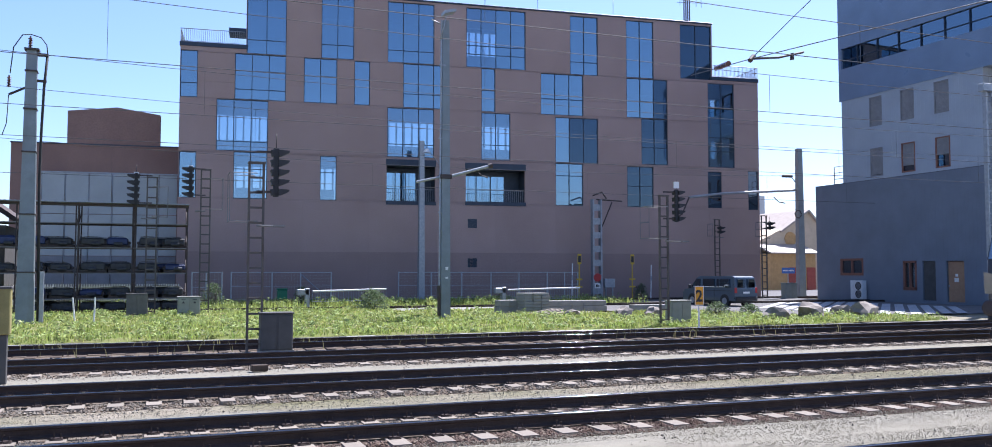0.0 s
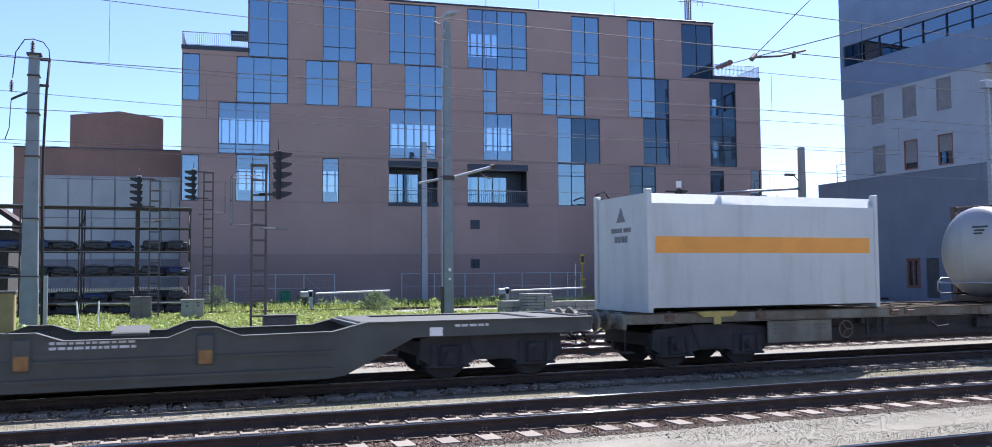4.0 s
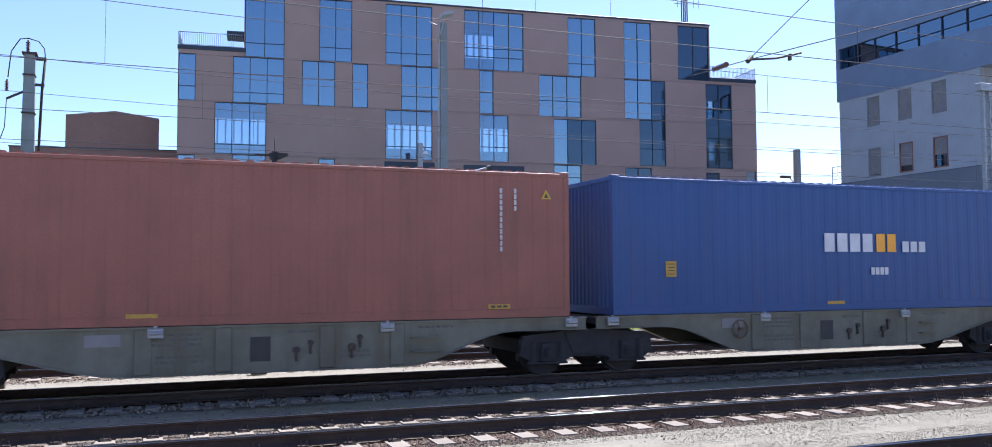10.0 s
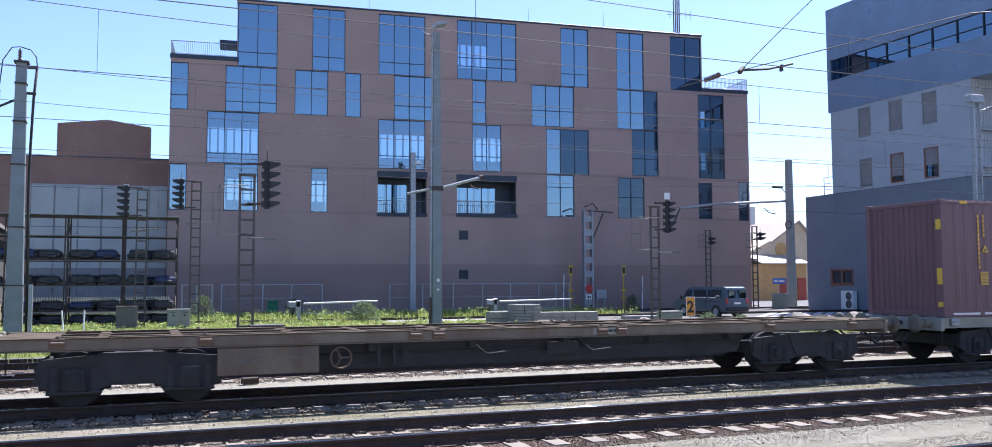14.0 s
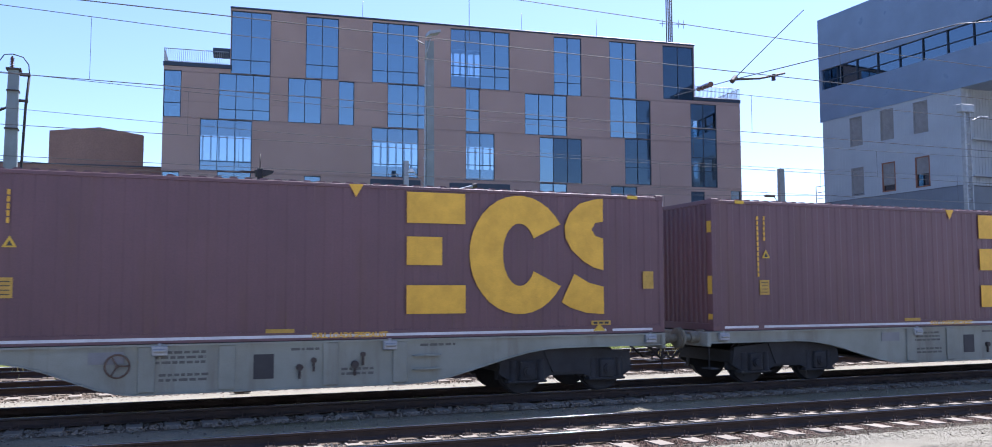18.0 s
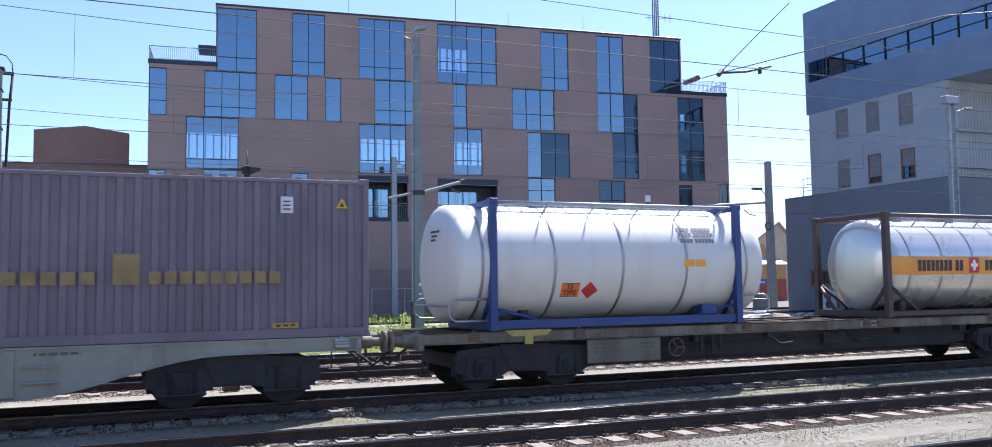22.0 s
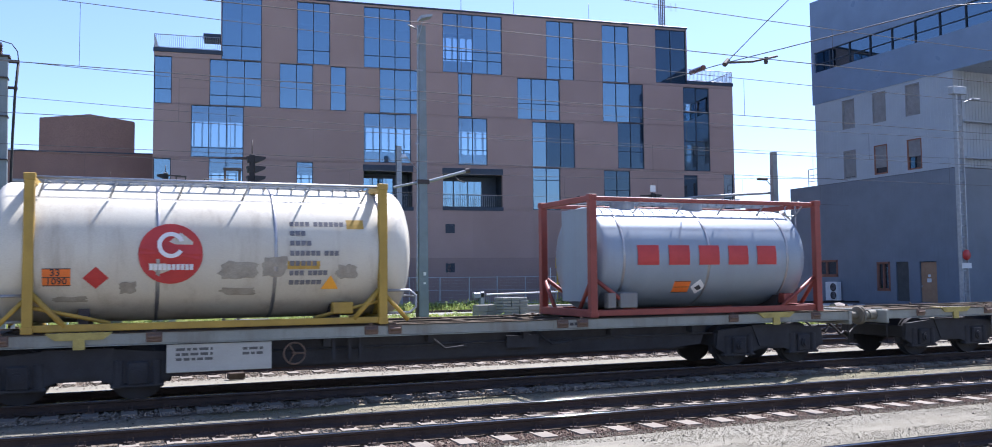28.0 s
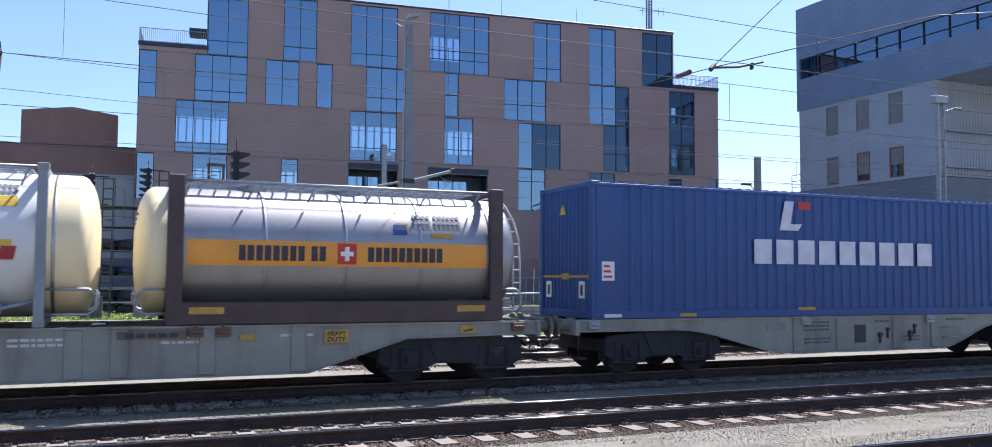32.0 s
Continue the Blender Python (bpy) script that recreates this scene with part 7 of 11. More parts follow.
def pocket_wagon(xi):
    """Low-slung twin pocket wagon: scalloped olive sides over three bogies."""
    w = on_train(thing("pocket_wagon", pose(0, 0, 0), "dark olive-grey twin pocket wagon with scalloped sides", "wagon", "goods wagons"), xi)
    for sgn in (-1, 1):
        def P(x, z):
            return (sgn * x, z)
        top = [(0.15, 1.13), (3.3, 1.13), (3.9, 0.98), (5.8, 0.96), (6.2, 1.1), (6.6, 1.1), (7.0, 0.96), (8.6, 0.96), (9.0, 1.12), (9.4, 1.12), (9.8, 0.96), (11.4, 0.98), (12.0, 1.13), (16.6, 1.13)]
        bot = [(16.6, 0.86), (12.9, 0.84), (11.6, 0.2), (11.3, 0.16), (3.5, 0.16), (3.2, 0.2), (1.9, 0.84), (0.15, 0.86)]
        for y in (-1, 1):
            s = Solid()
            s.prism([P(*p) for p in top + bot], "y", y * 1.30, y * 1.26)
            for a, b in zip(top, top[1:]):
                s.prism([P(*a), P(*b), P(b[0], b[1] + 0.02), P(a[0], a[1] + 0.02)], "y", y * 1.34, y * 1.14)
            s.prism([P(3.4, 0.30), P(11.4, 0.30), P(11.4, 0.36), P(3.4, 0.36)], "y", y * 1.34, y * 1.27)
            s.prism([P(3.4, 0.62), P(11.4, 0.62), P(11.4, 0.66), P(3.4, 0.66)], "y", y * 1.33, y * 1.27)
            part("side_beam", s, W_OLIVE, w)
            for x in (6.4, 9.2):
                part("guide_block", Solid().box(sgn * x - 0.14, sgn * x + 0.14, y * 1.36, y * 1.2, 0.5, 1.02, 0.02), W_OLIVE, w)
                part("pad", Solid().box(sgn * x - 0.11, sgn * x + 0.11, y * 1.375, y * 1.35, 0.52, 0.76, 0.01), PAD if y < 0 else W_OLIVE, w, "dirty ochre pad")
        s = Solid()
        s.box(sgn * 3.3, sgn * 11.5, -1.2, 1.2, 0.2, 0.26)
        s.box(sgn * 0.3, sgn * 3.4, -1.2, 1.2, 1.06, 1.12)
        s.box(sgn * 11.8, sgn * 16.5, -1.2, 1.2, 1.06, 1.12)
        for x in (5.0, 8.0, 12.2, 15.8):
            s.box(sgn * x - 0.3, sgn * x + 0.3, -1.1, 1.1, 1.0, DECK - 0.02 if x > 12 or sgn < 0 else 1.08, 0.02)
        part("deck", s, W_OLIVE, w)
        small_print(w, [(sgn * 8.0 - 1.2, 0.92, 2, 1.3), (sgn * 5.0, 0.85, 2, 0.5), (sgn * 14 - 0.3, 1.02, 1, 0.7)], -1.302, INK_WHITE, 7 + sgn)
        placard(w, sgn * 13.2, sgn * 13.2 + 0.25, 0.86, 1.02, -1.305, WHITE, "notice")
    part("handwheel", shared("handwheel", RUST_PAINT, handwheel_form), None, w, "handbrake wheel", pose(0.5, -1.34, 0.72))
    for x in (-14.55, 0, 14.55):
        bogie(w, x, xi)
    end_gear(w, 16.6, W_OLIVE)
    return w

# ---- loads: box containers ----
def steel_paint(name, base, fade=0.35, rust=0.35, rough=0.5):
    return mat(name, base, rough, alt=tuple(c * 0.62 + 0.012 for c in base), grain=0.8, amount=fade, bump=0.04, fine=30, stain=((0.10, 0.05, 0.03), rust))


MAROON = steel_paint("maroon_paint", (0.118, 0.056, 0.068))
MAROON_FADED = steel_paint("faded_purple_paint", (0.212, 0.180, 0.205), 0.4, 0.3, 0.65)
MAROON_DIM = steel_paint("dim_purple_paint", (0.160, 0.136, 0.168), 0.4, 0.3, 0.65)
RED_BOX = steel_paint("brick_red_paint", (0.26, 0.088, 0.06))
ROYAL = steel_paint("royal_blue_paint", (0.009, 0.058, 0.205), 0.2, 0.12)
ROYAL_DEEP = steel_paint("deep_blue_paint", (0.02, 0.07, 0.24), 0.35, 0.2)
BOX_WHITE = steel_paint("white_container_paint", (0.46, 0.49, 0.465), 0.2, 0.2)
GOLD = mat("gold_lettering", (0.74, 0.42, 0.035), 0.55, grain=3, amount=0.35, bump=0)
FADED_ORANGE = mat("bleached_orange_paint", (0.31, 0.17, 0.10), 0.65, alt=(0.20, 0.11, 0.08), grain=3, amount=0.5, bump=0)
GOLD_FADED = mat("faded_gold_lettering", (0.26, 0.19, 0.075), 0.65, grain=3, amount=0.5, bump=0)
ORANGE_INK = mat("orange_lettering", (0.62, 0.22, 0.04), 0.55, grain=3, amount=0.3, bump=0)
INK_BLUE = mat("blue_lettering", (0.010, 0.055, 0.20), 0.5, grain=3, amount=0.25, bump=0)
PALE = mat("pale_lettering", (0.60, 0.62, 0.66), 0.55, grain=3, amount=0.35, bump=0)
DOOR_BAR = mat("lock_rod", (0.30, 0.30, 0.29), 0.5, 0.5, grain=5, amount=0.3, bump=0.05)


def corrugated(x0, x1, z0, z1, y, pitch, depth, side):
    """Trapezoid ribs along x, in a wall that stands at y; side -1 faces -y."""
    s, out, n = Solid(), [], max(2, round((x1 - x0) / pitch))
    p = (x1 - x0) / n
    for k in range(n):
        a = x0 + k * p
        out += [(a, y), (a + 0.36 * p, y), (a + 0.46 * p, y - side * depth), (a + 0.9 * p, y - side * depth)]
    out += [(x1, y), (x1, y - side * (depth + 0.03)), (x0, y - side * (depth + 0.03))]
    return s.prism(out, "z", z0, z1)


def corner_casting_form():
    s = Solid()
    s.box(-0.089, 0.089, -0.081, 0.081, 0, 0.118, 0.008)
    s.cyl((0, -0.083, 0.06), (0, -0.079, 0.06), 0.036, 12)
    return s


def box_container(xi, L, H, paint, label, pitch=0.28, depth=0.034, doors=False, stripe=False, category="container"):
    """Origin at the leading lower end; -y is the side towards the platform."""
    c = on_train(thing("shipping_container", pose(0, 0, 0), label, category, "containers on the train"), xi, DECK)
    hw, p = 1.22, 0.11
    for sg in (-1, 1):
        part("side_wall", corrugated(p, L - p, 0.16, H - 0.10, sg * (hw - 0.012), pitch, depth, sg), paint, c)
        part("bottom_rail", Solid().box(p, L - p, sg * hw, sg * (hw - 0.07), 0.0, 0.165, 0.006), paint, c)
        part("top_rail", Solid().box(p, L - p, sg * hw, sg * (hw - 0.06), H - 0.105, H - 0.035, 0.006), paint, c)
        for x in (0, L - p):
            part("corner_post", Solid().box(x, x + p, sg * hw, sg * (hw - 0.15), 0.11, H - 0.11, 0.008), paint, c)
        for x in (0.089, L - 0.089):
            for z in (0, H - 0.118):
                part("corner_casting", shared("casting", paint, corner_casting_form), None, c, at=pose(x, sg * (hw - 0.079), z))
    s = Solid()
    n = 12
    w = (2 * hw - 0.3) / n
    out = []
    for k in range(n):
        a = -hw + 0.15 + k * w
        out += [(a, 0.03), (a + 0.3 * w, 0.03), (a + 0.45 * w, 0.065), (a + 0.86 * w, 0.065)]
    out += [(hw - 0.15, 0.03), (hw - 0.15, 0.11), (-hw + 0.15, 0.11)]
    if doors is None:
        pass
    elif doors:
        for a, b in ((-hw + 0.15, -0.01), (0.01, hw - 0.15)):
            d = part("door", Solid().box(0.02, 0.07, a, b, 0.16, H - 0.14, 0.01), paint, c, "container door with lock rods")
            q = Solid()
            for y in (a + 0.28, b - 0.28):
                q.cyl((0.005, y, 0.17), (0.005, y, H - 0.16), 0.02, 8)
                for z in (0.3, 0.9, 1.6, H - 0.35):
                    q.box(-0.012, 0.02, y - 0.05, y + 0.05, z - 0.03, z + 0.03)
                q.box(-0.03, 0.0, y - 0.02, y + 0.3, 0.98, 1.03)
            part("lock_rod", q, DOOR_BAR, d)
    else:
        part("end_wall", Solid().prism([(a, b) for a, b in out], "z", 0.16, H - 0.1), paint, c, at=pose(0, 0, 0, 0, 0, 90) @ Matrix.Scale(-1, 4, (0, 1, 0)))
    part("end_wall", Solid().box(L - 0.07, L - 0.02, -hw + 0.15, hw - 0.15, 0.12, H - 0.1, 0.01), paint, c)
    for x in (0.02, L - 0.1):
        part("end_sill", Solid().box(x, x + 0.08, -hw + 0.15, hw - 0.15, 0.0, 0.16, 0.005), paint, c)
        part("end_header", Solid().box(x, x + 0.08, -hw + 0.15, hw - 0.15, H - 0.11, H - 0.015, 0.005), paint, c)
    roof = Solid()
    k = int(L / 0.26)
    pts = [(p, H - 0.03)]
    for i in range(k):
        a = p + (L - 2 * p) * i / k
        b = (L - 2 * p) / k
        pts += [(a + 0.1 * b, H - 0.03), (a + 0.2 * b, H), (a + 0.6 * b, H), (a + 0.72 * b, H - 0.03)]
    pts += [(L - p, H - 0.03), (L - p, H - 0.055), (p, H - 0.055)]
    roof.prism(pts, "y", -hw + 0.02, hw - 0.02)
    part("roof", roof, paint, c)
    part("floor", Solid().box(p, L - p, -hw + 0.07, hw - 0.07, 0.12, 0.17), SLEEPER_WOOD, c)
    if stripe:
        s = Solid()
        for a, b in ((0.3, 1.2), (1.35, L - 1.4), (L - 1.25, L - 0.3)):
            s.box(a, b, -hw - 0.004, -hw, 0.05, 0.10)
        part("marking_stripe", s, PALE, c)
    return c


def on_side(c, solid, material, name="marking", label=""):
    return part(name, solid, material, c, label)


SIDE = -1.225


def flat(q, a, b, c, d):
    q.box(a, b, SIDE - 0.006, SIDE, c, d)


def plane_put(x, z):
    return lambda u, v: (x + u, SIDE - 0.006, z + v)


def star_at(s, x, z, r, tilt=0.0):
    pts = []
    for k in range(10):
        a = math.pi / 2 + k * math.pi / 5 + tilt
        rr = r if k % 2 == 0 else r * 0.42
        pts.append((x + rr * math.cos(a), z + rr * math.sin(a)))
    s.prism(pts, "y", SIDE - 0.006, SIDE)


def side_extras(c, L, H, ink=INK_WHITE, warn=True, columns=True, square=False, ochre=True):
    """Small signs that every box carries: code columns, warning triangle, yellow notices."""
    s = Solid()
    for x, n in ((L - 1.5, 11), (L - 1.2, 4)) if columns else ((1.2, 12), (1.38, 5)):
        for k in range(n):
            s.box(x, x + 0.045, SIDE - 0.005, SIDE, H - 0.45 - k * 0.115, H - 0.36 - k * 0.115)
    tagged(on_side(c, s, ink, "code_column"), kind="stuff")
    if warn:
        x, z = (L - 0.51, H - 0.55) if columns else (1.44, H - 1.3)
        on_side(c, Solid().prism([(x - 0.11, z), (x + 0.11, z), (x, z + 0.19)], "y", SIDE - 0.005, SIDE), YELLOW, "warning_triangle", "yellow warning triangle")
        on_side(c, Solid().prism([(x - 0.05, z + 0.025), (x + 0.05, z + 0.025), (x, z + 0.12)], "y", SIDE - 0.008, SIDE - 0.005), INK, "triangle_print")
    for x, z, w, h in ((1.25, 0.78, 0.26, 0.33), (L - 1.75, 0.18, 0.45, 0.09), (L * 0.40, 0.14, 0.5, 0.07))[0 if ochre else 1:]:
        on_side(c, Solid().box(x, x + w, SIDE - 0.005, SIDE, z, z + h), NOTICE, "notice", "small ochre notice")
    s = Solid()
    for k in range(4 if ochre else 0):
        s.box(1.29, 1.47, SIDE - 0.009, SIDE - 0.006, 0.83 + k * 0.07, 0.845 + k * 0.07)
    for k in range(3):
        s.box(L - 1.70 + k * 0.13, L - 1.61 + k * 0.13, SIDE - 0.009, SIDE - 0.006, 0.205, 0.245)
    on_side(c, s, INK, "notice_print")
    if square:
        on_side(c, Solid().box(L - 1.62, L - 1.4, SIDE - 0.006, SIDE, H - 0.66, H - 0.36), PALE, "white_label", "square white label")
        s = Solid()
        for k in range(3):
            s.box(L - 1.58, L - 1.44, SIDE - 0.009, SIDE - 0.006, H - 0.60 + k * 0.07, H - 0.575 + k * 0.07)
        on_side(c, s, INK, "label_print")
    # soot streaks below the castings and along the foot of the wall
    rnd = random.Random(int(L * 100))
    q = Solid()
    for _ in range(7):
        x, z, h = rnd.uniform(0.4, L - 0.5), rnd.uniform(0.17, 0.3), rnd.uniform(0.05, 0.25)
        q.prism([(x, z), (x + rnd.uniform(0.008, 0.02), z), (x + 0.012, z + h), (x + 0.004, z + h)], "y", SIDE - 0.002, SIDE + 0.002)
    tagged(on_side(c, q, RUST_PAINT, "rust_streaks"), kind="stuff")


def height_sign(c):
    """Dark pictogram panel under a yellow head, by the leading corner post."""
    on_side(c, Solid().box(0.26, 0.60, SIDE - 0.006, SIDE, 0.26, 1.02), DECAL, "height_sign", "dark worn pictogram panel")
    on_side(c, Solid().box(0.26, 0.60, SIDE - 0.006, SIDE, 1.03, 1.16), NOTICE, "sign_head", "ochre head of the panel")
    s = Solid()
    bars(s, (6,), 0.24, 0.62, 0.14, 0.2, flat)
    on_side(c, s, PALE, "sign_foot")


NOTICE = mat("ochre_notice", (0.50, 0.31, 0.05), 0.6, grain=9, amount=0.5, bump=0)
DECAL = mat("dark_worn_decal", (0.022, 0.028, 0.05), 0.5, alt=(0.07, 0.065, 0.08), grain=6, amount=0.6, bump=0)


def arc_blocks(s, x0, x1, z0, rise, n, r):
    for k in range(n):
        f = k / (n - 1)
        star_at(s, x0 + (x1 - x0) * f, z0 + rise * math.cos(min((f - 0.15) / 0.5 * math.pi, 3.9)), r)


def star_container(xi, paint, ink, label, smooth, extra=False, ox=0.0, doors=False, orange_end=False):
    """45-foot box with a tilted three-block mark, a wavy row of stars and two words in blocks."""
    L, H = 13.716, 2.896
    c = box_container(xi, L, H, paint, label, 0.28 if not smooth else 0.34, 0.045 if not smooth else 0.010, doors, stripe=smooth)
    s = Solid()
    for x, z, w, h, tilt in ((2.0 + ox, 1.8, 0.5, 0.85, 0.4), (2.85 + ox * 0.85, 2.08, 0.66, 0.92, 0.0), (3.68 + ox * 0.7, 1.9, 0.52, 0.9, -0.28)):
        pts = []
        for u, v in ((-0.5, -0.5), (0.5, -0.5), (0.5, 0.5), (-0.5, 0.5)):
            a, b = u * w, v * h
            pts.append((x + a * math.cos(tilt) - b * math.sin(tilt), z + a * math.sin(tilt) + b * math.cos(tilt)))
        cut = [(x + (px - x) * 0.45, z + (pz - z) * 0.55) for px, pz in pts]
        for k in range(4):
            if k != 1:
                s.prism([pts[k], pts[(k + 1) % 4], cut[(k + 1) % 4], cut[k]], "y", SIDE - 0.006, SIDE)
    parts_of("tilted_mark", s, ink, c, "tilted gold block")
    s = Solid()
    arc_blocks(s, 2.05 + ox, 6.0, 0.86, 0.16, 13, 0.125)
    parts_of("star", s, ink, c, "flat gold star of a wavy row")
    s = Solid()
    k = 1.0 if not smooth and ox == 0 else 0.0
    bars(s, (1,), 6.9 - 0.3 * k, 7.32 - 0.28 * k, 0.98, 1.46, flat)
    bars(s, (7,), 7.36 - 0.28 * k, 8.88 + 0.22 * k, 0.98, 1.2, flat)
    bars(s, (1,), 9.05 + 0.23 * k, 9.52 + 0.3 * k, 0.98, 1.5, flat)
    bars(s, (9,), 9.56 + 0.32 * k, 11.4 + 0.72 * k, 0.98, 1.2, flat)
    if smooth:
        bars(s, (3,), 11.5, 12.12, 0.95, 1.22, flat)
    parts_of("name_block", s, ink, c, "two words in gold blocks")
    side_extras(c, L, H, GOLD_FADED if smooth else paint, square=not smooth)
    if not extra:
        height_sign(c)
    if not smooth and ox == 1.0:
        on_side(c, Solid().box(7.55, 7.8, SIDE - 0.006, SIDE, 0.62, 0.86), GREEN_PAINT, "green_label", "small green label")
    if extra:
        s = Solid()
        ring = [(6.94 + 0.54 * math.cos(k * math.pi / 18), SIDE - 0.004, 2.05 + 0.5 * math.sin(k * math.pi / 18)) for k in range(37)]
        s.tube(ring, 0.016, 5)
        on_side(c, s, ink, "count_ring", "thin gold ring")
        s = Solid()
        write(s, "34", 0.52, lambda u, v: (6.6 + u * 0.97 - v * 0.2, SIDE - 0.006, 2.03 + v + u * 0.2), 0.02)
        on_side(c, s, ink, "count_figure", "gold figures 34")
        s = Solid()
        write(s, "PLTS", 0.28, lambda u, v: (6.68 + u * 0.97 - v * 0.2, SIDE - 0.006, 1.73 + v + u * 0.2), 0.01)
        on_side(c, s, ink, "count_word")
        s = Solid()
        write(s, "34 PALLET LOADS", 0.24, plane_put(8.38, 0.6), 0.006, 2.25)
        on_side(c, s, ink, "pallet_lettering", "gold pallet lettering")
        for k, ch in enumerate(("34", "P", "L", "T")):
            for x in (0.22, L - 0.62):
                s = Solid()
                write(s, ch, 0.36, plane_put(x + (0 if k == 0 else 0.09), 2.28 - k * 0.48), 0.02)
                on_side(c, s, ink, "corner_letter")
        s = Solid()
        s.prism([(6.8, 2.86), (7.05, 2.86), (6.92, 2.64)], "y", SIDE - 0.006, SIDE)
        on_side(c, s, ink, "middle_mark")
        q = Solid()
        q.prism([(11.35, 0.62), (11.7, 0.42), (12.0, 0.5), (11.8, 0.72), (11.5, 0.82)], "y", SIDE - 0.006, SIDE)
        on_side(c, q, GREEN_PAINT, "leaf_mark", "green leaf sticker")
    if extra:
        end_marks(c)
    if orange_end:
        faded_end(c)
    if smooth:
        s = Solid()
        write(s, "FULL LOADS SPECIALIST", 0.13, lambda u, v: (6.3 + u, SIDE - 0.008, 0.04 + v), 0.004, 1.4)
        on_side(c, s, GOLD, "slogan")
    return c


def open_ring(s, u, v, outer, inner, start, sweep, axis, d0, d1, n=28):
    """One flat ring with a gap: its outer edge, then its inner edge back."""
    turn = [radians(start + sweep * k / n) for k in range(n + 1)]
    edge = [(u + outer[0] * math.cos(t), v + outer[1] * math.sin(t)) for t in turn]
    edge += [(u + inner[0] * math.cos(t), v + inner[1] * math.sin(t)) for t in turn[::-1]]
    s.prism(edge, axis, d0, d1)


def faded_end(c):
    """Bleached orange fields between the ribs of the leading end wall."""
    s = Solid()
    for k in range(6):
        y = -0.86 + k * 0.32
        s.box(0.022, 0.03, y, y + 0.24, 0.95 + 0.05 * (k % 2), 2.6)
    parts_of("end_field", s, FADED_ORANGE, c, "bleached orange field on the end wall")
    part("arrow", Solid().box(0.016, 0.022, -1.0, 1.0, 0.84, 0.89), NOTICE, c, "yellow line along the end wall")
    part("notice", Solid().box(0.016, 0.022, -0.3, 0.0, 0.4, 0.74), NOTICE, c)


def end_marks(c):
    """Orange bars, open ring and block on the leading end wall, with small figures."""
    s = Solid()
    for z0, z1 in ((2.15, 2.44), (1.64, 1.91), (1.1, 1.38)):
        s.box(0.018, 0.03, 0.72, 1.05, z0, z1)
    parts_of("end_bar", s, ORANGE_INK, c, "orange bar of the end mark")
    s = Solid()
    open_ring(s, 0.2, 1.83, (0.46, 0.68), (0.2, 0.36), 210, 300, "x", 0.018, 0.03)
    part("end_ring", s, ORANGE_INK, c, "orange open ring of the end mark")
    s = Solid()
    s.prism([(-0.35, 1.95), (-0.5, 1.7), (-0.85, 1.65), (-0.85, 2.1), (-0.68, 2.2), (-0.85, 2.32), (-0.85, 2.56), (-0.5, 2.5), (-0.33, 2.25)], "x", 0.018, 0.03)
    s.prism([(-0.3, 1.35), (-0.7, 1.12), (-0.85, 1.12), (-0.85, 1.42), (-0.55, 1.55)], "x", 0.018, 0.03)
    parts_of("end_block", s, ORANGE_INK, c, "orange block of the end mark")
    s = Solid()
    for k in range(4):
        s.box(0.02, 0.03, -0.3, -0.05, 0.55 + k * 0.07, 0.58 + k * 0.07)
    s.box(0.02, 0.03, 0.38, 0.56, 0.5, 0.72)
    tagged(part("end_print", s, GOLD_FADED, c), kind="stuff")


